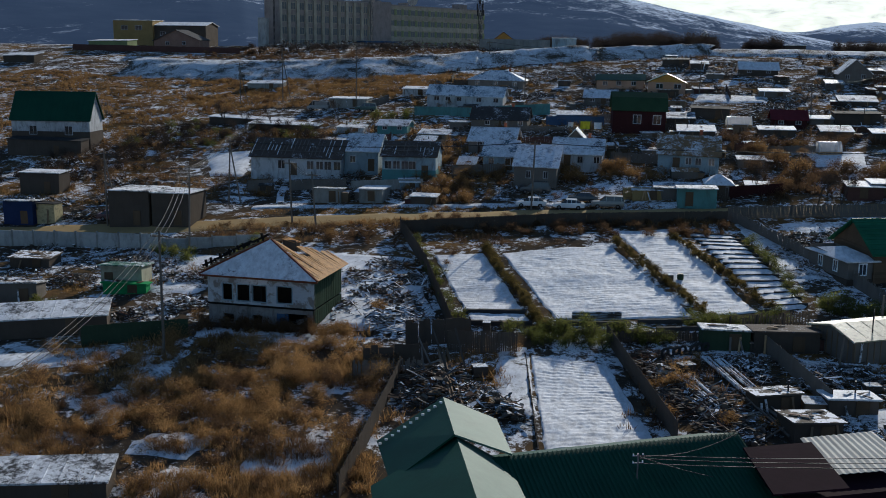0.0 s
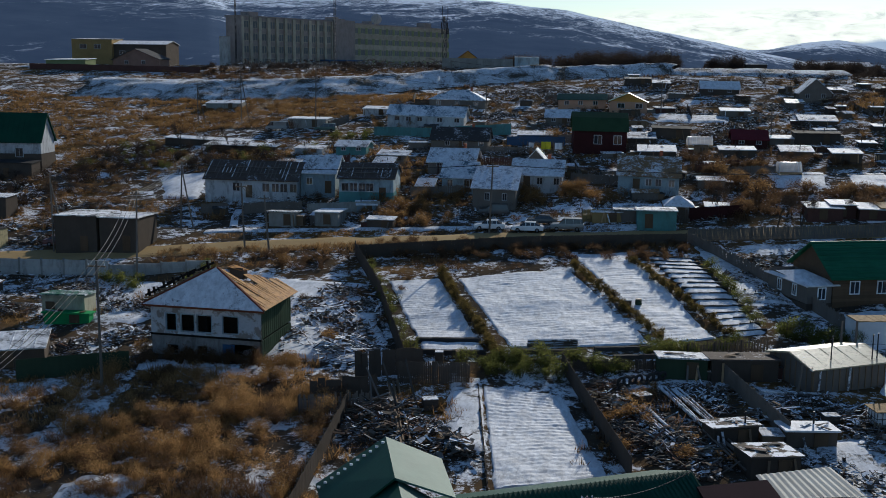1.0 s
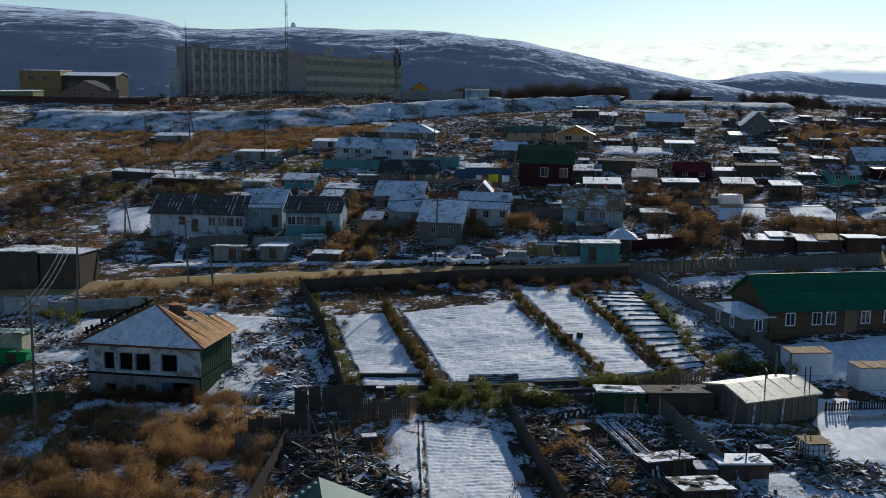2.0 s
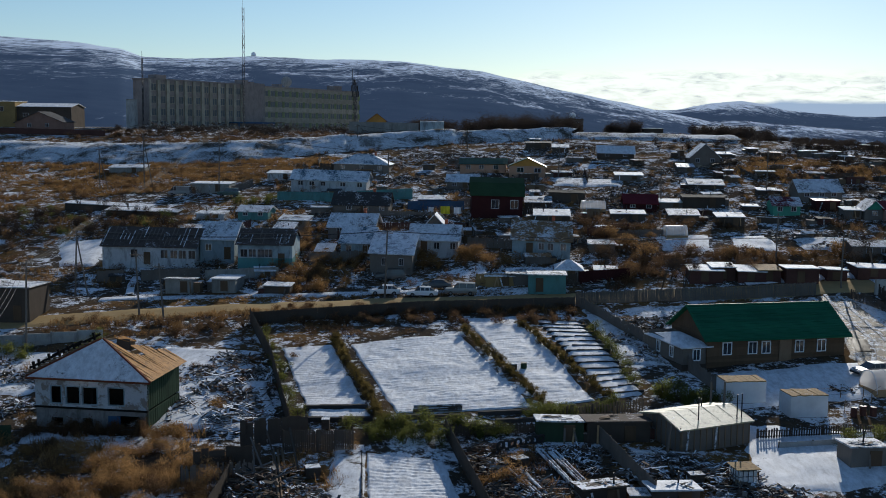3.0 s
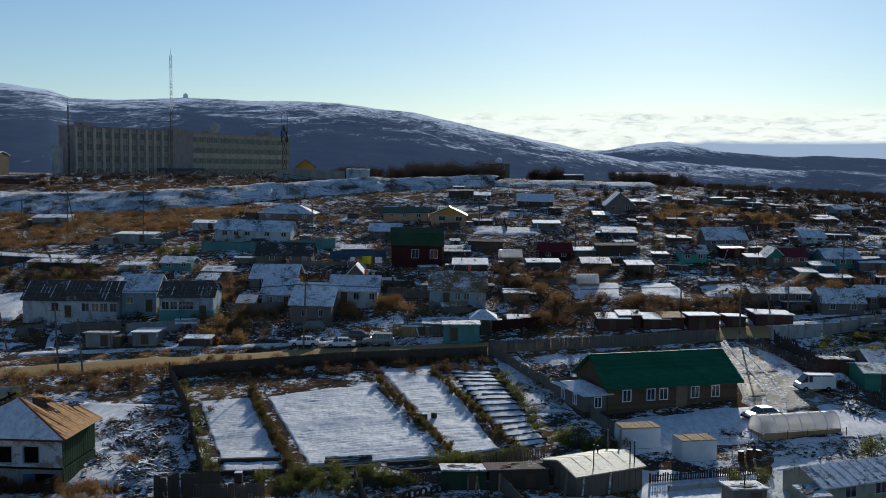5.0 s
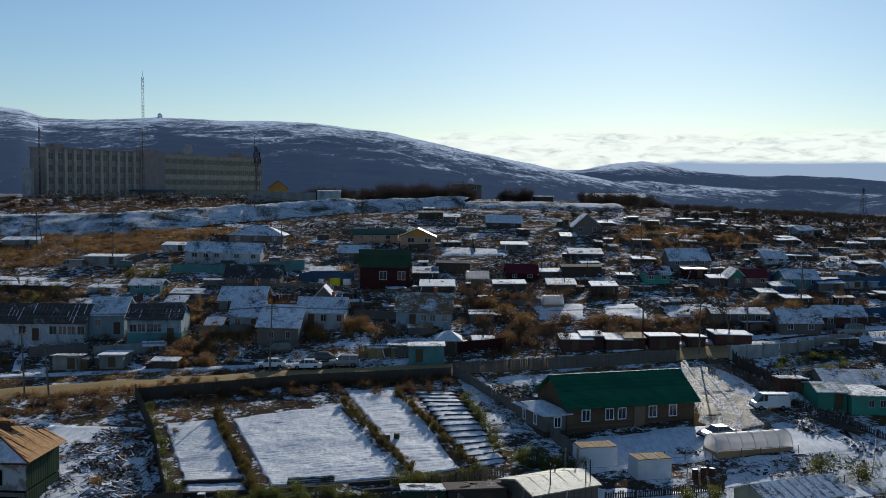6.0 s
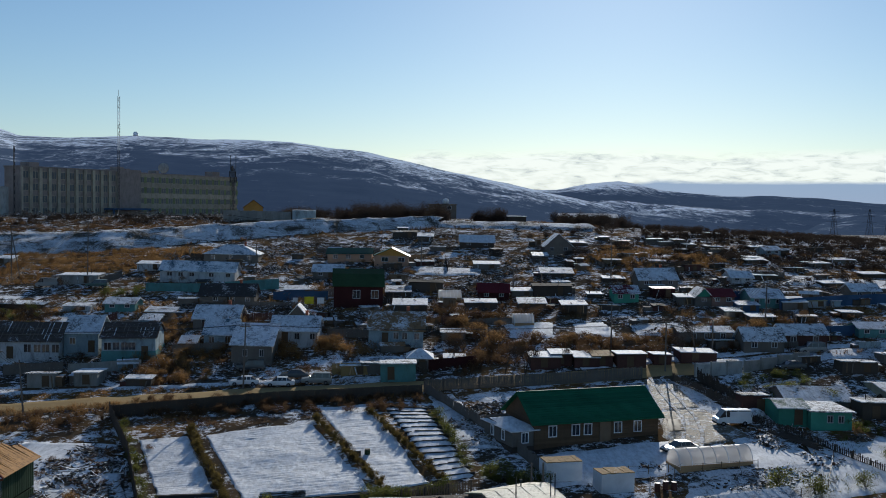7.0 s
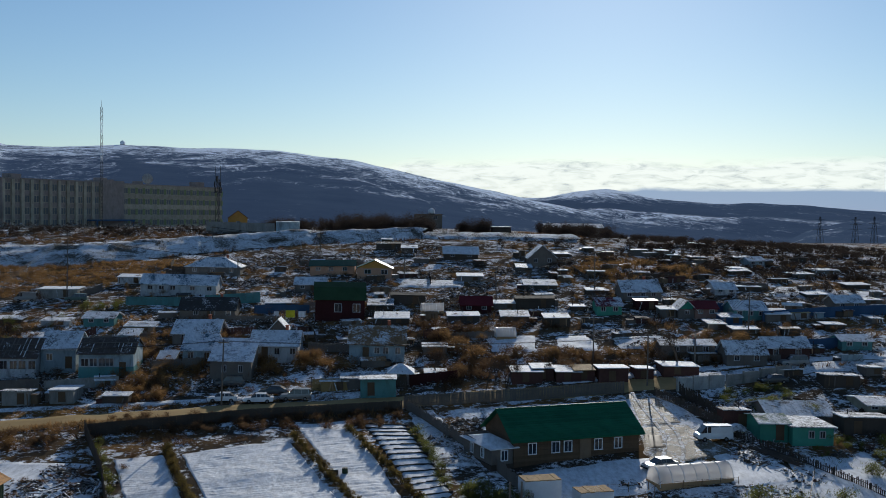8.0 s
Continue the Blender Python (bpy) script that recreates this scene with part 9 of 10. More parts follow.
house("shed", 43.3, 261.8, -2, 1.5, 2.4, 1.48, "gable", "grey_boards", "snow_thin", 0.26, 0.18, doors=(("f", 0.18, 0.7, 1.26),), label="small weathered grey shed with a dark roof", category="shed", group="sheds on the hillside")
house("shed", -8.0, 188.9, -9, 2.2, 2.0, 0.95, "lean", "rust_sheet", "snow_thin", 0.19, 0.18, label="small rusty metal shed with a dark roof", category="shed", group="sheds on the hillside")
house("shed", 10.0, 177.4, 21, 4.1, 2.0, 1.16, "gable", "dark_boards", "rusty_patch", 0.29, 0.18, doors=(("f", 0.50, 0.7, 0.99),), label="small dark board shed with a rusty roof", category="shed", group="sheds on the hillside")
house("shed", -8.3, 233.9, -2, 1.6, 2.8, 0.87, "shed", "dark_boards", "snow_half", 0.24, 0.18, doors=(("f", 0.20, 0.7, 0.74),), label="small dark board shed with a half-snowy roof", category="shed", group="sheds on the hillside")
house("shed", -0.1, 180.4, 11, 2.8, 3.0, 0.89, "shed", "grey_boards", "snow_half", 0.27, 0.18, label="small weathered grey shed with a half-snowy roof", category="shed", group="sheds on the hillside")
house("shed", 65.1, 202.4, 9, 2.5, 1.6, 1.07, "shed", "grey_boards", "rusty_patch", 0.13, 0.18, doors=(("f", 0.30, 0.7, 0.91),), label="small weathered grey shed with a rusty roof", category="shed", group="sheds on the hillside")
house("shed", 111.5, 208.2, 2, 2.4, 1.8, 1.40, "shed", "grey_boards", "snow_half", 0.28, 0.18, label="small weathered grey shed with a half-snowy roof", category="shed", group="sheds on the hillside")
house("shed", 61.8, 242.4, 12, 3.1, 2.8, 0.96, "lean", "timber", "snow_half", 0.25, 0.18, label="small brown timber shed with a half-snowy roof", category="shed", group="sheds on the hillside")
house("shed", 87.6, 194.6, -17, 3.5, 1.8, 1.03, "gable", "grey_boards", "snow_half", 0.44, 0.18, doors=(("f", 0.42, 0.7, 0.88),), label="small weathered grey shed with a half-snowy roof", category="shed", group="sheds on the hillside")
house("shed", -35.8, 220.0, -2, 2.8, 2.1, 1.13, "shed", "timber", "snow_thin", 0.36, 0.18, label="small brown timber shed with a dark roof", category="shed", group="sheds on the hillside")
house("shed", 82.8, 158.9, 5, 3.8, 1.9, 0.83, "lean", "pale_blue_paint", "snow_roof", 0.39, 0.18, label="small faded blue shed with a snowy roof", category="shed", group="sheds on the hillside")
house("shed", -50.8, 185.8, -1, 1.6, 2.2, 1.31, "shed", "dark_boards", "snow_roof", 0.27, 0.18, label="small dark board shed with a snowy roof", category="shed", group="sheds on the hillside")
house("shed", -31.1, 214.2, 14, 1.9, 2.9, 1.16, "lean", "grey_boards", "snow_roof", 0.22, 0.18, label="small weathered grey shed with a snowy roof", category="shed", group="sheds on the hillside")
house("shed", 66.0, 217.6, 1, 4.0, 2.0, 1.24, "lean", "dark_boards", "snow_thin", 0.19, 0.18, doors=(("f", 0.48, 0.7, 1.06),), label="small dark board shed with a dark roof", category="shed", group="sheds on the hillside")
house("shed", 5.3, 234.0, 16, 4.0, 2.8, 1.30, "lean", "dark_boards", "rusty_patch", 0.35, 0.18, doors=(("f", 0.48, 0.7, 1.11),), label="small dark board shed with a rusty roof", category="shed", group="sheds on the hillside")
house("shed", 103.4, 243.0, 20, 1.7, 1.7, 0.92, "gable", "rust_sheet", "snow_thin", 0.27, 0.18, doors=(("f", 0.20, 0.7, 0.78),), label="small rusty metal shed with a dark roof", category="shed", group="sheds on the hillside")
house("shed", 17.0, 256.4, 1, 3.8, 1.9, 1.20, "gable", "grey_boards", "snow_half", 0.20, 0.18, label="small weathered grey shed with a half-snowy roof", category="shed", group="sheds on the hillside")
house("shed", -32.0, 242.2, -4, 3.6, 3.1, 1.47, "lean", "dark_boards", "rusty_patch", 0.33, 0.18, doors=(("f", 0.43, 0.7, 1.25),), label="small dark board shed with a rusty roof", category="shed", group="sheds on the hillside")
house("shed", 60.8, 177.7, 13, 1.7, 1.9, 1.08, "gable", "timber", "snow_half", 0.38, 0.18, label="small brown timber shed with a half-snowy roof", category="shed", group="sheds on the hillside")
house("shed", 105.9, 195.3, 4, 4.2, 2.8, 0.85, "lean", "rust_sheet", "snow_half", 0.19, 0.18, doors=(("f", 0.50, 0.7, 0.73),), label="small rusty metal shed with a half-snowy roof", category="shed", group="sheds on the hillside")
house("shed", 73.2, 226.0, 8, 3.9, 3.1, 1.15, "lean", "rust_sheet", "junk_mix", 0.36, 0.18, doors=(("f", 0.47, 0.7, 0.98),), label="small rusty metal shed with junk on its roof", category="shed", group="sheds on the hillside")
house("shed", 89.6, 197.2, 3, 3.3, 2.3, 0.82, "shed", "grey_boards", "junk_mix", 0.24, 0.18, doors=(("f", 0.40, 0.7, 0.70),), label="small weathered grey shed with junk on its roof", category="shed", group="sheds on the hillside")
house("shed", 76.5, 260.8, 5, 3.4, 3.1, 1.11, "shed", "grey_boards", "snow_half", 0.15, 0.18, label="small weathered grey shed with a half-snowy roof", category="shed", group="sheds on the hillside")
house("shed", 75.4, 211.0, -0, 1.6, 2.6, 1.38, "gable", "dark_boards", "junk_mix", 0.20, 0.18, label="small dark board shed with junk on its roof", category="shed", group="sheds on the hillside")
house("shed", 67.5, 234.1, 4, 4.0, 1.7, 0.82, "shed", "grey_boards", "snow_half", 0.30, 0.18, doors=(("f", 0.48, 0.7, 0.69),), label="small weathered grey shed with a half-snowy roof", category="shed", group="sheds on the hillside")
house("shed", 40.3, 246.9, 13, 2.1, 1.6, 1.15, "lean", "timber", "snow_half", 0.41, 0.18, doors=(("f", 0.25, 0.7, 0.97),), label="small brown timber shed with a half-snowy roof", category="shed", group="sheds on the hillside")
house("shed", 71.5, 197.9, 10, 2.9, 2.2, 1.42, "lean", "grey_boards", "junk_mix", 0.40, 0.18, label="small weathered grey shed with junk on its roof", category="shed", group="sheds on the hillside")
house("shed", 65.9, 261.7, -5, 2.9, 2.8, 0.98, "gable", "rust_sheet", "rusty_patch", 0.22, 0.18, doors=(("f", 0.35, 0.7, 0.84),), label="small rusty metal shed with a rusty roof", category="shed", group="sheds on the hillside")
house("shed", 6.5, 222.2, -18, 3.8, 2.0, 0.95, "lean", "timber", "snow_half", 0.40, 0.18, doors=(("f", 0.45, 0.7, 0.81),), label="small brown timber shed with a half-snowy roof", category="shed", group="sheds on the hillside")
house("shed", 73.1, 232.6, -12, 1.6, 2.3, 0.88, "lean", "rust_sheet", "junk_mix", 0.28, 0.18, label="small rusty metal shed with junk on its roof", category="shed", group="sheds on the hillside")


# ---- vehicles ----
def loft(bm, sections):
    """A closed body through cross-sections of equal point counts."""
    rings = [[bm.verts.new(p) for p in sec] for sec in sections]
    n = len(rings[0])
    for a, b in zip(rings, rings[1:]):
        for k in range(n):
            bm.faces.new((a[k], a[(k + 1) % n], b[(k + 1) % n], b[k]))
    bm.faces.new(rings[0][::-1])
    bm.faces.new(rings[-1])


def vehicle(x, y, yaw, kind, mat, label, z=None):
    """A parked car. Local x runs from tail to nose."""
    ob = tagged(base(kind, x, y, yaw, z), label, "car" if kind != "van" else "van")
    ln, wd, hs, top = {"sedan": (4.4, 1.7, 0.82, 1.40), "estate_car": (4.6, 1.75, 0.95, 1.75), "van": (4.7, 1.75, 1.05, 2.05)}[kind]
    w = wd / 2
    bm = bmesh.new()
    prof = {"sedan": [(-2.2, 0.35, 0.80), (-2.1, 0.3, 0.92), (-1.3, 0.28, 0.95), (0.7, 0.28, 0.92), (1.9, 0.28, 0.80), (2.2, 0.35, 0.62)],
            "estate_car": [(-2.3, 0.4, 1.0), (-2.2, 0.35, 1.08), (0.9, 0.32, 1.05), (2.1, 0.32, 0.92), (2.3, 0.42, 0.72)],
            "van": [(-2.35, 0.45, 1.15), (-2.3, 0.38, 1.2), (1.5, 0.38, 1.15), (2.2, 0.40, 1.0), (2.35, 0.5, 0.8)]}[kind]
    loft(bm, [[(px, -w, a), (px, -w * 1.0, (a + b) / 2), (px, -w * 0.94, b), (px, w * 0.94, b), (px, w, (a + b) / 2), (px, w, a)] for px, a, b in prof])
    part("body", bm, mat, ob, smooth=False)
    cab = {"sedan": [(-1.75, 0.94, 0.9), (-1.1, 1.36, 0.74), (0.35, 1.38, 0.74), (1.05, 0.92, 0.9)], "estate_car": [(-2.25, 1.06, 0.92), (-2.0, 1.70, 0.78), (0.3, 1.72, 0.78), (1.1, 1.04, 0.92)], "van": [(-2.32, 1.18, 0.96), (-2.2, 1.98, 0.84), (1.2, 2.02, 0.84), (2.0, 1.12, 0.94)]}[kind]
    bm = bmesh.new()
    low = cab[0][1]
    loft(bm, [[(px, -w * 0.9, low - 0.06), (px, -w * q, pz), (px, w * q, pz), (px, w * 0.9, low - 0.06)] for px, pz, q in cab])
    part("glazing", bm, MATS["window_glass"], ob, "dark windows")
    bm = bmesh.new()
    (ax, az, aq), (bx, bz, bq) = cab[1], cab[2]
    plate(bm, ((ax - 0.05, -w * aq - 0.02, az + 0.05), (bx + 0.05, -w * bq - 0.02, bz + 0.05), (bx + 0.05, w * bq + 0.02, bz + 0.05), (ax - 0.05, w * aq + 0.02, az + 0.05)), 0.07)
    for s in (-1, 1):
        for px in ((ax + bx) / 2, ax + 0.1, bx - 0.1):
            rod(bm, (px, s * w * 0.93, low - 0.05), (px, s * w * aq * 1.01, az + 0.02), 0.05, sides=4)
    if kind == "van":
        for s in (-1, 1):
            slab(bm, -2.25, 0.6, s * w * 0.93 - 0.02, s * w * 0.93 + 0.02, low - 0.05, az - 0.1)
    part("roof", bm, mat, ob)
    for px in (-ln * 0.3, ln * 0.31):
        for s in (-1, 1):
            bm = bmesh.new()
            rod(bm, (px, s * w * 0.80, 0.31), (px, s * w * 1.02, 0.31), 0.31, sides=12)
            wh = part("wheel", bm, MATS["rubber"], ob)
            bm = bmesh.new()
            rod(bm, (px, s * w * 1.0, 0.31), (px, s * w * 1.035, 0.31), 0.17, sides=10)
            part("rim", bm, MATS["steel"], wh)
    for s in (-1, 1):
        bm = bmesh.new()
        slab(bm, ln / 2 - 0.12, ln / 2 - 0.02, s * w * 0.62 - 0.2, s * w * 0.62 + 0.2, 0.58, 0.72)
        part("headlight", bm, MATS["white_paint"], ob)
        bm = bmesh.new()
        slab(bm, -ln / 2 - 0.01, -ln / 2 + 0.05, s * w * 0.7 - 0.15, s * w * 0.7 + 0.15, 0.6, 0.8)
        part("tail_light", bm, MATS["red_roof"], ob)
    bm = bmesh.new()
    slab(bm, ln / 2 - 0.08, ln / 2 + 0.06, -w * 0.95, w * 0.95, 0.36, 0.52)
    part("bumper", bm, MATS["dark_steel"], ob)
    return ob


car_white, car_silver = plain("white_car_paint", (0.72, 0.73, 0.74), 0.25, 0.0, 0.04), plain("grey_car_paint", (0.22, 0.23, 0.23), 0.3, 0.3, 0.05)
car_dark = plain("dark_car_paint", (0.05, 0.055, 0.06), 0.25, 0.2, 0.05)
vehicle(-17.4, 149.6, 183, "sedan", car_white, "white saloon car dusted with snow by the road")
vehicle(-12.0, 148.6, 182, "sedan", car_white, "white saloon car parked beside the road")
vehicle(-6.6, 149.4, 182, "estate_car", car_silver, "grey off-road estate car beside the road")
vehicle(-17.5, 157.6, 184, "estate_car", car_dark, "dark old car parked in a yard")
vehicle(-10.2, 152.6, 178, "sedan", car_dark, "dark snow-dusted car behind the others")
vehicle(48.7, 125.0, 183, "van", car_white, "white minibus parked in the yard")
vehicle(38.9, 114.9, 198, "sedan", car_silver, "silver car standing on the driveway")
vehicle(-69.5, 222.5, 181, "van", car_silver, "pale minibus parked among the sheds")
vehicle(-58.5, 221.0, 181, "estate_car", plain("green_car_paint", (0.06, 0.11, 0.09), 0.4), "old greenish car under a little snow")
vehicle(-75.5, 138.5, 10, "sedan", plain("red_car_paint", (0.10, 0.02, 0.025), 0.35), "dark red car on the road above the fence")
vehicle(66.0, 149.0, 190, "sedan", car_dark, "dark car among the yards")
vehicle(72.5, 157.0, 182, "estate_car", car_silver, "grey car beside the panel fence")


# ---- poles and wires ----
def pole(x, y, h, label="tarred wooden power pole with a crossarm", lean=0.0, brace=False, arm=1.6, turn=0.0):
    ob = tagged(base("power_pole", x, y, turn), label, "power pole", "power poles")
    top = Vector((math.sin(radians(lean)) * h, 0, h))
    bm = bmesh.new()
    rod(bm, (0, 0, -0.5), top, 0.14, 0.10, 8)
    part("post", bm, MATS["grey_boards"], ob)
    if brace:
        bm = bmesh.new()
        rod(bm, (1.9, 0.3, -0.5), top - Vector((0, 0, 1.2)), 0.12, 0.10, 7)
        part("brace", bm, MATS["grey_boards"], ob)
    if arm:
        bm = bmesh.new()
        slab(bm, top.x - arm / 2, top.x + arm / 2, -0.06, 0.06, h - 0.55, h - 0.43)
        part("crossarm", bm, MATS["timber"], ob)
        for k in range(3):
            bm = bmesh.new()
            px = top.x + (k - 1) * arm * 0.45
            rod(bm, (px, 0, h - 0.43), (px, 0, h - 0.22), 0.05, 0.035, 6)
            part("insulator", bm, MATS["white_paint"], ob)
    return ob


def wire(a, b, sag, n=3, gap=0.5):
    """Sagging conductors between two pole tops."""
    va, vb = Vector(a), Vector(b)
    side = (vb - va).cross(Vector((0, 0, 1))).normalized()
    for k in range(n):
        off = side * (k - (n - 1) / 2) * gap
        cu = bpy.data.curves.new("wire", "CURVE")
        cu.dimensions, cu.bevel_depth, cu.bevel_resolution = "3D", 0.022, 1
        sp = cu.splines.new("POLY")
        sp.points.add(14)
        for i in range(15):
            u = i / 14
            p = va.lerp(vb, u) + off
            sp.points[i].co = (p.x, p.y, p.z - sag * 4 * u * (1 - u), 1)
        cu.materials.append(MATS["dark_steel"])
        tagged(new("wire", cu), "thin sagging overhead power wire", "wire", "overhead wires")


POLES = [(-17.2, 146.9, 9.9, False, 2), (-62.2, 148.4, 9.7, True, 3), (-49.1, 137.8, 8.8, False, -2), (-45.3, 136.3, 7.5, False, -4), (-45.0, 86.6, 11.8, False, 0), (-57.8, 123.0, 11.0, False, 2), (-74.9, 135.4, 10.6, True, 0),
         (-80.8, 233.0, 12.0, True, 0), (-61.6, 224.7, 14.0, False, 1), (-90.1, 230.7, 9.5, True, 0), (56.7, 158.4, 5.5, False, 0), (41.2, 163.5, 7.5, False, 0), (-9.6, 278.9, 5.0, False, 0), (52.0, 213.3, 9.3, False, 0), (46.7, 150.0, 7.8, False, 0),
         (-40, 288, 6, False, 0), (12, 236, 7, False, 1), (30, 205, 7, False, -2), (72, 176, 8, False, 1), (-25, 226, 8, False, 0)]
for x, y, h, br, ln in POLES:
    pole(x, y, h, "weathered wooden power pole" + (" with a raking brace" if br else " with a crossarm"), ln, br)


def top_of(i):
    x, y, h = POLES[i][:3]
    return (x, y, ground_z(x, y) + h - 0.25)


for a, b in ((4, 5), (5, 6), (5, 1), (1, 0), (2, 3), (8, 7), (7, 9), (0, 14), (14, 10), (10, 18), (8, 19), (19, 16), (16, 17), (17, 13), (1, 8), (15, 12)):
    wire(top_of(a), top_of(b), 0.8)
wire(top_of(4), (-42, 58, 2.0), 1.0)


def roof_bracket(x, y, z, h):
    """A short steel post on a roof that carries insulators and wires."""
    ob = tagged(base("wire_bracket", x, y, 18, z), "grey steel wire bracket on the green roof", "bracket")
    bm = bmesh.new()
    rod(bm, (0, 0, -0.3), (0, 0, h), 0.05, sides=6)
    part("post", bm, MATS["steel"], ob)
    for q in (0.55, 0.9):
        bm = bmesh.new()
        rod(bm, (-0.35, 0, h * q), (0.35, 0, h * q), 0.035, sides=5)
        part("crossarm", bm, MATS["steel"], ob)
        for dx in (-0.3, 0.3):
            bm = bmesh.new()
            rod(bm, (dx, 0, h * q), (dx, 0, h * q + 0.14), 0.05, 0.035, 6)
            part("insulator", bm, MATS["white_paint"], ob)


roof_bracket(-4.2, 62.0, -2.95, 1.3)
for z0, z1 in ((-1.75, -1.6), (-1.95, -2.0), (-2.25, -2.3)):
    wire((-4.2, 62.0, z0), (18, 66, z1), 0.25, 1)
wire((-4.2, 62.0, -1.8), (1.0, 63.8, -3.6), 0.1, 1)
wire((-4.2, 62.0, -1.8), (2.2, 67.6, -2.0), 0.5, 1)


def pylon(x, y, h):
    ob = tagged(base("pylon", x, y, 10), "distant steel lattice power pylon", "pylon", "pylons on the skyline")
    bm = bmesh.new()
    for q in range(4):
        a, b = q * math.tau / 4 + 0.78, (q + 1) * math.tau / 4 + 0.78
        f = lambda t, k: Vector((math.cos(t) * (4 - 3.4 * k), math.sin(t) * (4 - 3.4 * k), h * k))
        rod(bm, f(a, 0), f(a, 1), 0.17, 0.12, 4)
        for k in range(6):
            rod(bm, f(a, k / 6), f(b, (k + 1) / 6), 0.08, sides=3)
    part("tower", bm, MATS["dark_steel"], ob)
    for z, w in ((0.62, 7), (0.78, 6), (0.92, 5)):
        bm = bmesh.new()
        rod(bm, (-w, 0, h * z), (w, 0, h * z), 0.14, sides=4)
        part("crossarm", bm, MATS["dark_steel"], ob)


for x, y in ((396, 880), (428, 880), (470, 930)):
    pylon(x, y, 30)

# ---- scrap heaps and small clutter ----
scrap(-30.5, 108, 5.0, 12.0, 230, "long rubble heap of boards and snow beside the ruined house", 0.9, 2.0, 1, -0.35, "rubble_heap", "rubble", "junk_snowed", 0.9, 0.95)
for k, (rx0, ry0) in enumerate(((-60, 101), (-54.5, 112.5), (-66.5, 110), (-71, 104), (-63, 118), (-49.5, 103), (-48.6, 112))):
    scrap(rx0, ry0, 3.0, 2.2, 110, "yard junk, boards and tarpaulins under thin snow", 1.1, 2.0, 180 + k, 0.2, "yard_litter", "litter", "junk_mix" if k % 2 else "junk_bare")
for k, (rx0, ry0) in enumerate(((-33.5, 104), (-31.5, 109.5), (-34.5, 114.5), (-32.0, 119.5), (-28.6, 113.5), (-27.4, 106.5))):
    scrap(rx0, ry0, 2.4, 3.0, 100, "fallen timbers and rubble under thin snow", 0.8, 2.4, 170 + k, 0.5, "rubble_heap", "rubble", "junk_bare", 0.9, 0.9)
for k, (rx0, ry0) in enumerate(((18.5, 135), (24, 138.5), (31, 139.5), (38, 141), (14.2, 128), (16.4, 122))):
    scrap(rx0, ry0, 3.2, 2.4, 90, "dark litter and boards in the snowy back yard", 0.6, 1.6, 190 + k, 0.2, "yard_litter", "litter", "junk_bare")
scrap(-26.5, 100, 3.6, 4.2, 130, "collapsed shed timbers under snow", 1.4, 2.6, 2, 0, "rubble_heap", "rubble", "junk_snowed", 0.6, 1.0)
scrap(-20.5, 84, 3.4, 5.0, 190, "heap of broken planks behind the green roof", 1.5, 2.8, 3, 0.1, "timber_heap", "timber", "junk_bare", 0.5, 1.0)
scrap(-16.6, 80, 2.6, 5.0, 170, "heap of firewood and broken boxes beside the plot", 1.1, 1.8, 4, 0.15, "timber_heap", "timber", "junk_mix", 0.6, 0.9)
scrap(-1.0, 88, 2.6, 8.0, 240, "scrap heap of boards, pipes and boxes", 0.9, 1.8, 5, 0.25, material="junk_bare", loose=0.8, big=0.9)
scrap(2.6, 82, 3.2, 6.0, 230, "scrap heap of pipes and planks", 0.9, 3.2, 6, 0.3, material="junk_bare", loose=0.5, big=0.85)
scrap(6.2, 92, 3.0, 3.6, 150, "scrap metal and boards under snow", 0.7, 2.6, 7)
scrap(13.2, 91, 3.6, 3.4, 190, "stacked snowy boards and scrap", 0.8, 2.8, 8)
scrap(17.8, 88.5, 3.0, 3.6, 170, "pile of planks and snowy scrap", 1.0, 2.6, 9, loose=0.5, big=0.9)
scrap(21.0, 84.0, 4.0, 3.0, 160, "dark heap of tyres and boards", 0.9, 2.4, 10, material="junk_bare", loose=0.9, big=0.9)
scrap(14.0, 77.0, 3.0, 4.0, 130, "dark scrap beside the tin roof", 0.8, 2.0, 11)
scrap(46, 106, 7.0, 3.2, 170, "dug earth and snowy rubble on the slope", 0.5, 1.0, 12, 0.2, "rubble_heap", "rubble")
scrap(53.5, 120, 4.0, 5.0, 120, "snowy boards stacked along a fence", 0.5, 3.0, 13, 0.3, "timber_heap", "timber")
scrap(55, 113, 3.0, 5.0, 90, "snowy litter beside the fence", 0.5, 1.4, 14)
scrap(-60, 113, 5.0, 6.0, 170, "yard litter of boxes and barrels under snow", 0.7, 1.4, 15, 0, "yard_litter", "litter")
scrap(-72, 126, 9.0, 4.5, 170, "yard litter beside the sheds", 0.7, 1.6, 16, 0, "yard_litter", "litter")
scrap(-52.5, 99, 3.4, 2.4, 80, "litter and snow beside the shed", 0.9, 1.6, 17, 0, "yard_litter", "litter")
scrap(60, 138, 8, 6, 220, "snowy litter in the yards", 0.7, 1.8, 18, 0, "yard_litter", "litter")
scrap(70, 128, 6, 9, 200, "litter and boards in the yards", 0.7, 1.8, 19, 0, "yard_litter", "litter")
rngc = random.Random(11)
for k in range(46):
    cx, cy = rngc.uniform(-60, 34), rngc.uniform(153, 250)
    scrap(cx, cy, rngc.uniform(3, 6.5), rngc.uniform(1.6, 3.2), 60, "snow-dusted litter and boards between the sheds", 1.0, 2.2, 30 + k, rngc.uniform(-0.3, 0.3), "yard_litter", "litter")
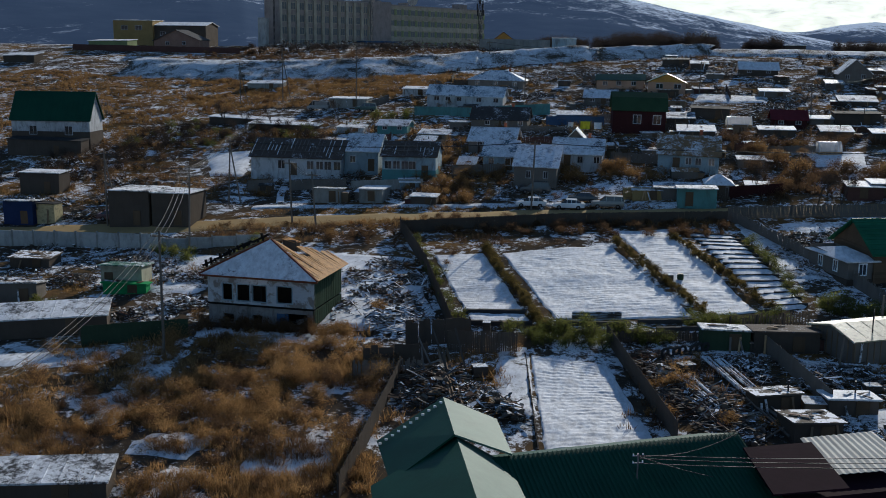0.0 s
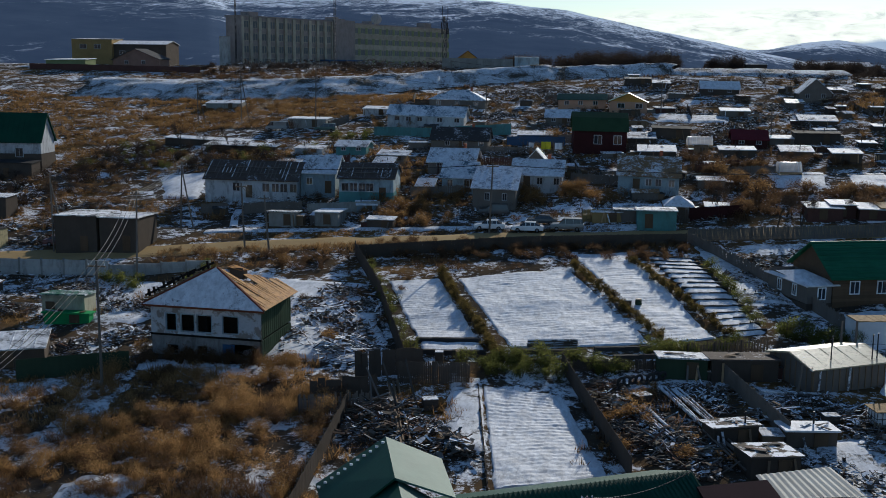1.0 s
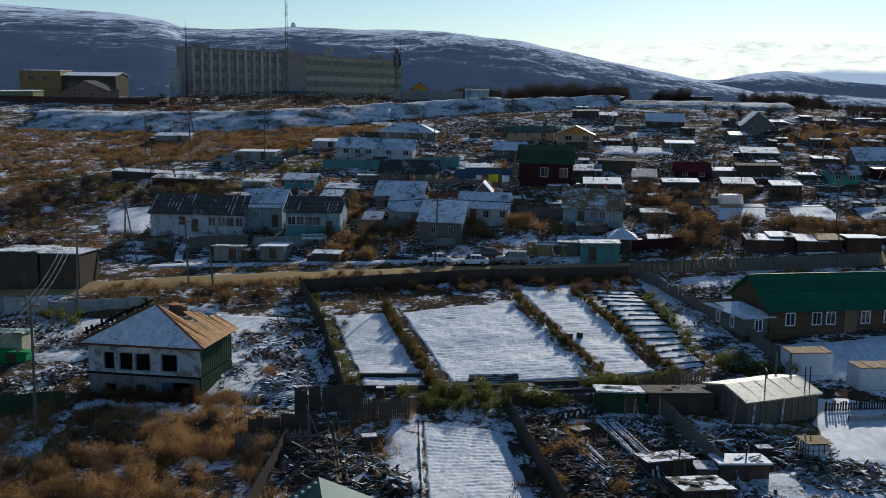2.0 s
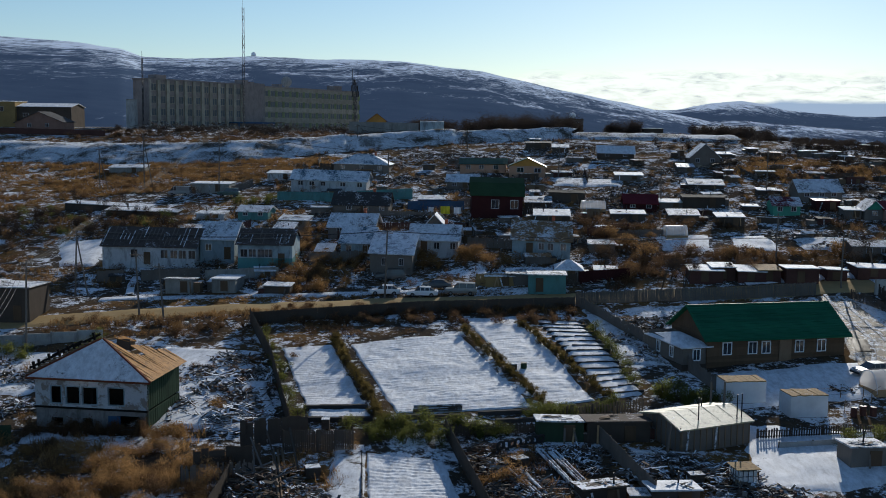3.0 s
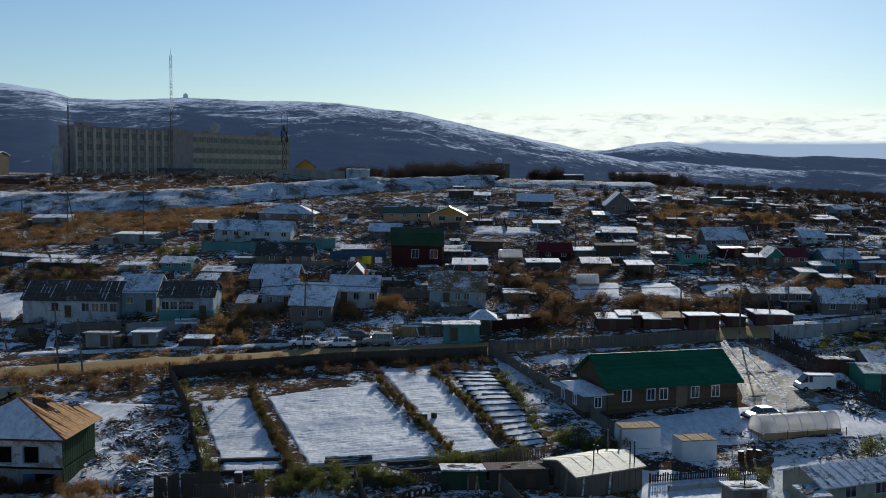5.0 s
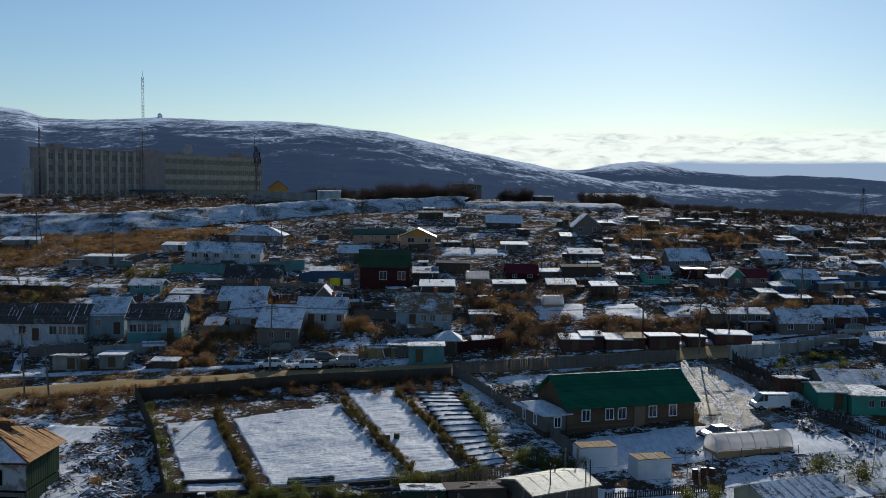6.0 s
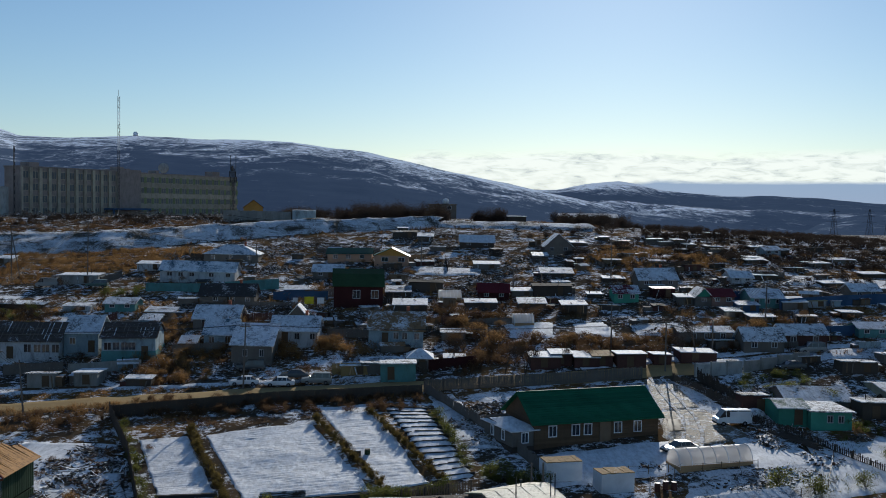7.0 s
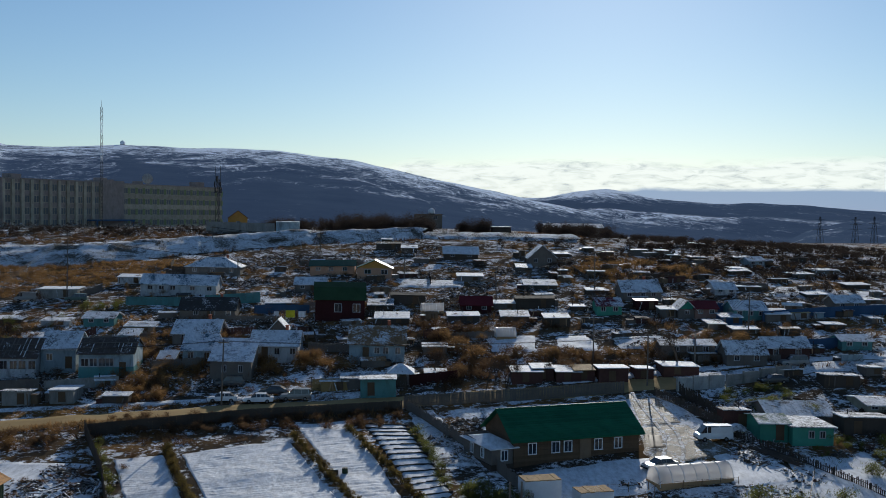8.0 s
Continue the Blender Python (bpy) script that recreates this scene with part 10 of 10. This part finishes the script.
for k in range(40):
    cx, cy = rngc.uniform(34, 130), rngc.uniform(155, 260)
    scrap(cx, cy, rngc.uniform(3, 7), rngc.uniform(1.6, 3.4), 60, "snow-dusted litter and boards between the sheds", 1.0, 2.2, 90 + k, rngc.uniform(-0.3, 0.3), "yard_litter", "litter")
for k in range(70):
    cx, cy = rngc.uniform(-58, 60), rngc.uniform(154, 262)
    scrap(cx, cy, rngc.uniform(2, 5), rngc.uniform(1.0, 2.4), 48, "dark boards and rubbish strewn between the sheds", 1.2, 2.6, 200 + k, rngc.uniform(-0.3, 0.3), "yard_litter", "litter", "junk_bare" if k % 3 else "junk_mix")
for k in range(44):
    cx, cy = rngc.uniform(50, 135), rngc.uniform(158, 285)
    scrap(cx, cy, rngc.uniform(2, 5), rngc.uniform(1.0, 2.4), 48, "dark boards and rubbish strewn between the sheds", 1.2, 2.6, 300 + k, rngc.uniform(-0.3, 0.3), "yard_litter", "litter", "junk_bare" if k % 3 else "junk_mix")
scrap(-16, 262, 16, 9, 520, "broad dump of snowy scrap on the hillside", 1.3, 2.6, 140)
scrap(14, 272, 18, 7, 420, "broad dump of snowy scrap on the hillside", 1.2, 2.6, 141)
for k, (wx, wy) in enumerate(((-112, 345), (-92, 341), (-72, 337), (-52, 332))):
    scrap(wx, wy, 12, 4, 230, "dark heaps of wrecks and scrap before the office block", 3.2, 3.4, 150 + k, -0.15, material="junk_bare", big=1.1)
scrap(-70, 318, 40, 5, 420, "dark scrap and parked wrecks along the plateau edge", 2.0, 3.2, 142, -0.1)
scrap(-28, 316, 22, 4, 260, "dark scrap along the plateau edge", 1.8, 3.0, 143)


def barrel(x, y, mat, label, r=0.32, h=0.9):
    ob = tagged(base("barrel", x, y), label, "barrel")
    bm = bmesh.new()
    for z0, z1, rr in ((0, 0.28, r), (0.28, 0.32, r * 1.06), (0.32, 0.60, r), (0.60, 0.64, r * 1.06), (0.64, h, r)):
        rod(bm, (0, 0, z0 * h / 0.9), (0, 0, z1 * h / 0.9), rr, sides=14)
    part("drum", bm, MATS[mat], ob)
    bm = bmesh.new()
    rod(bm, (0, 0, h - 0.02), (0, 0, h + 0.03), r * 1.05, sides=14)
    part("rim", bm, MATS["dark_steel"], ob)


barrel(1.6, 116.6, "green_boards", "dark green bucket standing in the snow", 0.34, 0.75)
for x, y in ((33.2, 103.4), (34.2, 103.8), (35.1, 103.6), (18.4, 100.2)):
    barrel(x, y, "rust_sheet", "rusty oil drum standing in the yard")


def stump_box(x, y, w, h, mat, label, name="crate"):
    ob = tagged(base(name, x, y, 12), label, "crate")
    bm = bmesh.new()
    for k in range(4):
        slab(bm, -w / 2, w / 2, -w / 2, w / 2, h * k / 4, h * (k + 1) / 4 - 0.03)
    part("box", bm, MATS[mat], ob)


def liquid_tank(x, y, yaw, label):
    """A cubic plastic tank in a tube cage on a pallet, a board over it."""
    ob = tagged(base("liquid_tank", x, y, yaw), label, "tank")
    bm = bmesh.new()
    slab(bm, -0.6, 0.6, -0.6, 0.6, 0.16, 1.15)
    bmesh.ops.bevel(bm, geom=bm.edges[:], offset=0.08, segments=2, affect="EDGES")
    part("tank", bm, MATS["white_foam"], ob, "milky white plastic tank")
    for k in range(3):
        bm = bmesh.new()
        slab(bm, -0.62, 0.62, -0.6 + 0.5 * k, -0.4 + 0.5 * k, 0.0, 0.14)
        part("pallet_board", bm, MATS["timber"], ob)
    for k in range(5):
        for a, b in (((-0.64 + 0.32 * k, -0.64), (-0.64 + 0.32 * k, -0.64)), ((-0.64, -0.64 + 0.32 * k), (-0.64, -0.64 + 0.32 * k)), ((0.64, -0.64 + 0.32 * k), (0.64, -0.64 + 0.32 * k))):
            bm = bmesh.new()
            rod(bm, (a[0], a[1], 0.1), (b[0], b[1], 1.18), 0.02, sides=5)
            part("cage_bar", bm, MATS["dark_steel"], ob)
    for z in (0.3, 0.75, 1.16):
        bm = bmesh.new()
        for p, q in (((-0.65, -0.65, z), (0.65, -0.65, z)), ((-0.65, -0.65, z), (-0.65, 0.65, z)), ((0.65, -0.65, z), (0.65, 0.65, z))):
            rod(bm, p, q, 0.02, sides=5)
        part("cage_ring", bm, MATS["dark_steel"], ob)
    bm = bmesh.new()
    slab(bm, -0.75, 0.75, -0.75, 0.75, 1.2, 1.24)
    part("lid_board", bm, MATS["plywood_roof"], ob, "tan board lid dusted with snow")
    ob.scale = (1.4, 1.4, 1.3)


liquid_tank(19.0, 87.6, 12, "white plastic liquid tank in a cage with a board lid")


def tyre(x, y, lean, label):
    """An old tyre standing on its tread or lying flat."""
    ob = tagged(base("tyre", x, y, 35), label, "tyre", "old tyres along the fence")
    bm = bmesh.new()
    n, m = 16, 6
    rings = []
    for k in range(n):
        a = math.tau * k / n
        ring = []
        for q in range(m):
            b = math.tau * q / m
            r = 0.36 + 0.13 * math.cos(b)
            ring.append(bm.verts.new((math.cos(a) * r, 0.13 * math.sin(b), math.sin(a) * r)))
        rings.append(ring)
    for k in range(n):
        for q in range(m):
            bm.faces.new((rings[k][q], rings[(k + 1) % n][q], rings[(k + 1) % n][(q + 1) % m], rings[k][(q + 1) % m]))
    bmesh.ops.rotate(bm, verts=bm.verts[:], matrix=Matrix.Rotation(radians(lean), 3, "X"))
    bmesh.ops.translate(bm, verts=bm.verts[:], vec=(0, 0, 0.47 if abs(lean) < 60 else 0.13))
    part("rubber", bm, MATS["tar_roof"], ob)


for k in range(8):
    tyre(-1.0 + 0.52 * k, 93.9 + 0.27 * k, (10, -14, 20, 6, 90, 12, -8, 18)[k], "worn black tyre leaning in the scrap yard")
for k, (x0, y0, x1, y1, z1) in enumerate(((-19.4, 83.6, -22.6, 89.6, 2.4), (-18.6, 84.2, -21.4, 90.4, 2.8), (-20.6, 82.8, -22.0, 88.0, 2.0), (-17.4, 85.4, -19.6, 91.6, 2.6))):
    beam_ob = tagged(base("leaning_beam", x0, y0), "long grey beam leaning against the broken fence", "timber", "beams leaning on the fence")
    bm = bmesh.new()
    zb = ground_z(x1, y1) - ground_z(x0, y0) + z1
    rod(bm, (0, 0, -0.1), (x1 - x0, y1 - y0, zb), 0.11, 0.09, sides=4)
    part("beam", bm, MATS[("grey_boards", "dark_boards")[k % 2]], beam_ob)
for k, (x, y, rx, ry, n, lab, m) in enumerate(((-13.6, 79.5, 1.0, 2.4, 46, "pale broken plywood and boxes beside the plot", "junk_bare"), (11.2, 88.6, 1.9, 1.4, 60, "stack of dark boards under snow", "junk_mix"),
                                              (-27.6, 101.5, 2.2, 2.6, 60, "broken wall slabs and rubble under snow", "junk_snowed"), (-30.8, 111.5, 2.4, 3.4, 70, "rubble and planks half buried in snow", "junk_snowed"))):
    scrap(x, y, rx, ry, n, lab, 1.2, 2.0, 180 + k, 0.4, "scrap_heap", "scrap", m, 0.8, 1.5)
shrub_scatter("dry_shrubs", [(-0.2, 87.2), (0.6, 88.4), (-0.6, 89.4), (0.9, 86.2), (-1.2, 86.6), (0.2, 90.2)], 1.7, 1.4, MATS["amber_grass"], "amber dry weeds among the scrap", 1200, 0.04, 92)


stump_box(-0.2, 115.8, 1.1, 0.6, "dark_boards", "dark wooden crate on the snow")
stump_box(-15.8, 99.6, 0.7, 0.8, "timber", "wooden stump box at the plot's corner")


def brushwood(x0, y0, x1, y1):
    ob = tagged(base("log_pile", x0, y0), "long dark pile of logs with snow on top", "log pile")
    for k in range(14):
        bm = bmesh.new()
        a = Vector((0, random.uniform(-0.4, 0.4), 0.12 + 0.2 * (k % 3)))
        b = Vector((x1 - x0, y1 - y0 + random.uniform(-0.4, 0.4), 0.12 + 0.2 * (k % 3)))
        b.z += ground_z(x1, y1) - ground_z(x0, y0)
        rod(bm, a, b, 0.13, 0.10, 6)
        part("log", bm, MATS["junk_mix"], ob)


brushwood(-9.6, 103.4, -4.8, 104.0)


def laundry(x, y, mat, w, h, label):
    ob = tagged(base("hanging_cloth", x, y, 5), label, "cloth")
    bm = bmesh.new()
    n = 8
    top = [bm.verts.new((-w / 2 + w * k / n, 0.05 * math.sin(k * 1.7), 0.5 + h)) for k in range(n + 1)]
    low = [bm.verts.new((-w / 2 + w * k / n, 0.12 * math.sin(k * 1.7 + 0.5), 0.5)) for k in range(n + 1)]
    back_t = [bm.verts.new(v.co + Vector((0, 0.03, 0))) for v in top]
    back_l = [bm.verts.new(v.co + Vector((0, 0.03, 0))) for v in low]
    for k in range(n):
        bm.faces.new((low[k], low[k + 1], top[k + 1], top[k]))
        bm.faces.new((back_t[k], back_t[k + 1], back_l[k + 1], back_l[k]))
    part("cloth", bm, mat, ob)
    bm = bmesh.new()
    for s in (-1, 1):
        rod(bm, (s * (w / 2 + 0.2), 0, -0.3), (s * (w / 2 + 0.2), 0, h + 0.7), 0.05, sides=5)
    part("post", bm, MATS["timber"], ob)


laundry(-11.3, 198.2, plain("yellow_cloth", (0.62, 0.55, 0.04), 0.8), 1.8, 1.4, "bright yellow cloth hanging between posts")
laundry(-9.0, 198.0, MATS["white_paint"], 1.4, 1.2, "white laundry hanging between posts")
laundry(-14.0, 198.6, MATS["white_paint"], 1.0, 1.2, "white laundry hanging between posts")
for x, y, h, ln in ((19.4, 103.2, 3.4, 0), (20.6, 102.8, 3.6, 0), (13.6, 93.2, 3.0, 6)):
    pole(x, y, h, "bare dark wooden post beside the shed", ln, False, 0)

# ---- cloud bank over the horizon ----
def cloud_bank():
    m, nt, b = nodes_of("cloud", 1.0)
    geo = nt.nodes.new("ShaderNodeNewGeometry")
    sep = nt.nodes.new("ShaderNodeSeparateXYZ")
    link(nt, geo.outputs["Position"], sep.inputs["Vector"])
    n1, n2 = noise_node(nt, 0.0016, 8.0, 0.62, (1, 1, 7.0), 0.5), noise_node(nt, 0.009, 9.0, 0.66, (1, 1, 4.5), 0.6)
    band = ramp(nt, map_to(nt, sep.outputs["Z"], 60, 360), [(0.0, (0.8, 0.8, 0.8)), (0.16, (0.85, 0.85, 0.85)), (0.30, (0.9, 0.9, 0.9)), (0.50, (1, 1, 1)), (0.60, (0.55, 0.55, 0.55)), (0.74, (0.2, 0.2, 0.2)), (1.0, (0, 0, 0))])
    side = ramp(nt, map_to(nt, sep.outputs["X"], -60, 700), [(0.0, (0, 0, 0)), (0.35, (1, 1, 1))])
    dens = mix(nt, 1.0, band, side, "MULTIPLY")
    puff = ramp(nt, n1, [(0.30, (0.62, 0.62, 0.62)), (0.60, (1.25, 1.25, 1.25))])
    alpha = ramp(nt, mix(nt, 1.0, dens, puff, "MULTIPLY"), [(0.28, (0, 0, 0)), (0.66, (0.92, 0.92, 0.92))])
    col = ramp(nt, n2, [(0.34, (0.66, 0.66, 0.60)), (0.44, (0.92, 0.90, 0.76)), (0.54, (1.10, 1.05, 0.88))])
    rise = mix(nt, 0.2, map_to(nt, sep.outputs["Z"], 60, 250), n1)
    lift = nt.nodes.new("ShaderNodeMath")
    link(nt, rise, lift.inputs[0])
    link(nt, ramp(nt, map_to(nt, sep.outputs["X"], 800, 1150), [(0.0, (0.3, 0.3, 0.3)), (1.0, (0, 0, 0))]), lift.inputs[1])
    col = mix(nt, ramp(nt, lift.outputs[0], [(0.40, (0, 0, 0)), (0.47, (1, 1, 1))]), (0.29, 0.38, 0.52), col)
    em = nt.nodes.new("ShaderNodeEmission")
    em.inputs["Strength"].default_value = 1.25
    link(nt, col, em.inputs["Color"])
    tr = nt.nodes.new("ShaderNodeBsdfTransparent")
    mx = nt.nodes.new("ShaderNodeMixShader")
    link(nt, alpha, mx.inputs[0])
    link(nt, tr.outputs["BSDF"], mx.inputs[1])
    link(nt, em.outputs["Emission"], mx.inputs[2])
    link(nt, mx.outputs["Shader"], nt.nodes["Material Output"].inputs["Surface"])
    verts, faces, n, r = [], [], 60, 4500
    for k in range(n + 1):
        a = radians(-12 + 72 * k / n)
        for z in (-40, 420):
            verts.append((math.sin(a) * r, math.cos(a) * r, z))
    faces = [(2 * k, 2 * k + 2, 2 * k + 3, 2 * k + 1) for k in range(n)]
    ob = raw_mesh("cloud_backdrop", verts, faces, m)
    tagged(ob, "bright low cloud bank over the far hills", "clouds", kind="structure")


def map_to(nt, sock, lo, hi):
    n = nt.nodes.new("ShaderNodeMapRange")
    n.inputs["From Min"].default_value, n.inputs["From Max"].default_value = lo, hi
    link(nt, sock, n.inputs["Value"])
    return n.outputs["Result"]


cloud_bank()


# ---- long timbers, pipes and small leftovers in the scrap yard ----
def long_pieces(name, x0, y0, x1, y1, n, spread, mat, label, category, rad=0.09):
    """A loose bundle of long pieces lying on the ground."""
    ob = tagged(base(name, x0, y0), label, category)
    rg = random.Random(int(x0 * 7 + y0))
    d = Vector((x1 - x0, y1 - y0)).normalized()
    side = Vector((-d.y, d.x))
    for k in range(n):
        u = (k / max(1, n - 1) - 0.5) * spread + rg.uniform(-0.06, 0.06)
        a, b = Vector((x0, y0)) + side * u + d * rg.uniform(-0.6, 0.6), Vector((x1, y1)) + side * (u + rg.uniform(-0.25, 0.25)) + d * rg.uniform(-0.8, 0.8)
        bm = bmesh.new()
        za, zb = ground_z(*a) - ob.location.z + 0.3 + rg.uniform(0, 0.25), ground_z(*b) - ob.location.z + 0.3 + rg.uniform(0, 0.25)
        rod(bm, (a.x - x0, a.y - y0, za), (b.x - x0, b.y - y0, zb), rad * rg.uniform(0.7, 1.3), sides=6)
        part("pipe" if "pipe" in name else "beam", bm, MATS[mat], ob)


long_pieces("pipe_bundle", 3.0, 93.0, 6.0, 84.5, 5, 1.3, "snow_half", "long snow-dusted pipes lying across the scrap yard", "pipes", 0.11)
long_pieces("timber_bundle", 5.6, 84.0, 8.0, 77.5, 4, 1.0, "grey_boards", "long weathered beams beside the sheds", "timber", 0.10)
long_pieces("timber_bundle", 0.2, 89.0, 3.0, 82.5, 4, 1.0, "snow_half", "snow-dusted beams among scrap", "timber", 0.09)
long_pieces("timber_bundle", 10.5, 92.8, 14.8, 92.0, 6, 1.8, "snow_half", "stack of snowy boards behind the fence", "timber", 0.12)
long_pieces("timber_bundle", -20.8, 92.0, -17.4, 79.0, 3, 0.8, "timber", "long bare beams leaning on the broken fence", "timber", 0.13)
long_pieces("timber_bundle", 52.5, 121.0, 56.0, 114.0, 5, 1.6, "dark_boards", "dark logs lying along the yard fence", "timber", 0.12)


def wire_fence(pts, h, label):
    """Thin posts with strands of wire between them."""
    x0, y0 = pts[0]
    ob = tagged(base("wire_fence", x0, y0), label, "fence")
    z0 = ob.location.z
    line = []
    for (a, b), (c, d) in zip(pts, pts[1:]):
        n = max(2, int(math.hypot(c - a, d - b) / 2.2))
        line += [(a + (c - a) * k / n, b + (d - b) * k / n) for k in range(n)]
    line.append(pts[-1])
    feet = [Vector((x - x0, y - y0, ground_z(x, y) - z0)) for x, y in line]
    for f in feet:
        bm = bmesh.new()
        rod(bm, f - Vector((0, 0, 0.3)), f + Vector((random.uniform(-0.06, 0.06), 0, h)), 0.045, sides=5)
        part("post", bm, MATS["timber"], ob)
    for q in (0.35, 0.9):
        for a, b in zip(feet, feet[1:]):
            bm = bmesh.new()
            rod(bm, a + Vector((0, 0, h * q)), b + Vector((0, 0, h * q)), 0.015, sides=3)
            part("wire", bm, MATS["dark_steel"], ob)


wire_fence([(30.8, 103.6), (34.5, 105.2), (37.6, 108.6)], 1.3, "thin wire fence beside the white cabins")
wire_fence([(37.6, 108.6), (46.5, 109.4)], 1.0, "low wire fence before the polytunnel")


def trailer(x, y, yaw, label):
    """A small trailer on two wheels under a slumped pale sheet."""
    ob = tagged(base("trailer", x, y, yaw), label, "trailer")
    bm = bmesh.new()
    slab(bm, -1.3, 1.3, -0.7, 0.7, 0.45, 0.85)
    part("body", bm, MATS["zinc_sheet"], ob)
    verts, faces, n = [], [], 10
    for j in range(n + 1):
        for k in range(n + 1):
            u, v = k / n * 2 - 1, j / n * 2 - 1
            hump = max(0.0, 1 - u * u) ** 0.5 * max(0.0, 1 - v * v) ** 0.35
            verts.append((u * 1.45, v * 0.85, 0.6 + 0.95 * hump + 0.09 * noise.noise((u * 3, v * 3, 4.0))))
    faces = [(j * (n + 1) + k, j * (n + 1) + k + 1, (j + 1) * (n + 1) + k + 1, (j + 1) * (n + 1) + k) for j in range(n) for k in range(n)]
    cover = raw_mesh("cover", verts, faces, MATS["snow_half"], smooth=True)
    cover.parent = ob
    for sx in (-0.8, 0.8):
        bm = bmesh.new()
        rod(bm, Vector((0.1, sx - 0.08, 0.3)), Vector((0.1, sx + 0.08, 0.3)), 0.3, sides=14)
        part("wheel", bm, MATS["tar_roof"], ob)
    bm = bmesh.new()
    rod(bm, Vector((-1.3, 0, 0.5)), Vector((-2.3, 0, 0.35)), 0.05, sides=6)
    part("drawbar", bm, MATS["dark_steel"], ob)


trailer(52.3, 127.0, 8, "small trailer under a slumped pale sheet beside the van")
wire_fence([(28.6, 107.6), (35.8, 108.4)], 1.2, "wire fence on thin posts before the snowy yard")
wire_fence([(46, 99.5), (52, 103), (56, 111)], 1.1, "leaning wire fence across the snowy yard")
scrap(34.5, 110.5, 1.8, 1.4, 40, "planks and litter beside the cabins", 0.4, 1.6, 160)
scrap(50.2, 117.2, 1.2, 3.2, 50, "branches and boards heaped by the driveway", 0.5, 2.2, 161, 0.4, "timber_heap", "timber", "junk_bare", 0.6, 0.9)
scrap(53.2, 121.5, 1.4, 2.6, 50, "snowy boards heaped beside the van", 0.5, 2.4, 162, 0.4, "timber_heap", "timber")
scrap(58, 139, 3.5, 2.2, 60, "snowy boards and sheets on the bank below the road", 0.8, 2.0, 170, 0.3, "timber_heap", "timber", "junk_mix", 0.8, 0.9)
scrap(64, 141, 3, 2.4, 60, "dark scrap timber heaped on the bank", 0.8, 2.0, 171, 0.3, "timber_heap", "timber", "junk_bare", 0.8, 0.9)
scrap(71, 121, 3, 2, 60, "dark boards and litter behind the green house", 0.8, 2.0, 172, 0.3, "timber_heap", "timber", "junk_mix", 0.8, 0.9)
scrap(62.5, 117.6, 1.6, 1.0, 60, "low heap of dark boards before the green house", 0.8, 2.0, 173, 0.3, "timber_heap", "timber", "junk_bare", 0.8, 0.9)
for k, (x, y, rx, ry, n, lab) in enumerate(((-80.5, 140.0, 4.0, 2.2, 90, "dark junk and drums stacked beside the garages"), (-92.0, 146.5, 6.0, 2.6, 110, "dark yard junk with snow on it"), (-80.0, 150.0, 6.0, 3.0, 110, "snowy litter behind the garages"),
                                             (-98.0, 166.0, 6.0, 4.0, 120, "dark junk and boards before the white house"), (-84.0, 161.0, 5.0, 3.0, 90, "snowy boards below the plot"), (-104.0, 176.0, 5.0, 3.0, 90, "dark boards and litter on the slope"))):
    scrap(x, y, rx, ry, n, lab, 1.5, 2.2, 190 + k, 0.2, "yard_litter", "litter", ("junk_bare", "junk_mix")[k % 2], 0.9, 1.2)
scrap(16.5, 131, 2.2, 6.5, 150, "snowy litter behind the board fence", 0.5, 1.8, 163, 0.25)
scrap(27, 138, 9.0, 3.0, 170, "snowy litter behind the wooden house", 0.4, 1.6, 164, 0.1)
scrap(-72, 110, 6.0, 5.0, 160, "dark yard junk with snow on it", 0.8, 1.4, 165, 0, "yard_litter", "litter")
scrap(-64, 118, 8.0, 3.5, 170, "dark yard junk along the concrete fence", 0.8, 1.4, 166, 0, "yard_litter", "litter")
scrap(-55.5, 97.5, 3.0, 2.4, 70, "planks and boxes behind the green sheet fence", 1.2, 1.8, 167, 0.2, "timber_heap", "timber", "junk_bare", 0.8, 0.9)


def crate(x, y, yaw, w, d, h, label):
    """A small box of boards."""
    ob = tagged(base("crate", x, y, yaw), label, "crate")
    for k in range(4):
        for u in (-1, 1):
            bm = bmesh.new()
            slab(bm, -w / 2, w / 2, u * d / 2 - 0.02, u * d / 2 + 0.02, h * k / 4 + 0.01, h * (k + 1) / 4 - 0.01)
            part("slat", bm, MATS["dark_boards"], ob)
    for u in (-1, 1):
        bm = bmesh.new()
        slab(bm, u * w / 2 - 0.02, u * w / 2 + 0.02, -d / 2, d / 2, -0.1, h)
        part("side", bm, MATS["dark_boards"], ob)
    bm = bmesh.new()
    slab(bm, -w / 2 - 0.03, w / 2 + 0.03, -d / 2 - 0.03, d / 2 + 0.03, h, h + 0.05)
    part("lid", bm, MATS["snow_half"], ob)


crate(0.2, 116.4, 12, 1.1, 0.8, 0.7, "dark wooden crate in the snowy plot")
crate(-17.6, 98.8, 5, 0.7, 0.7, 0.9, "dark wooden box beside the garden beds")
crate(-16.8, 87.2, 20, 1.2, 0.9, 0.9, "weathered crate beside the firewood heap")
crate(0.6, 90.4, 30, 1.3, 1.0, 0.8, "dark crate among the scrap")
crate(15.2, 88.0, 10, 1.2, 0.9, 0.7, "dark crate among the planks")
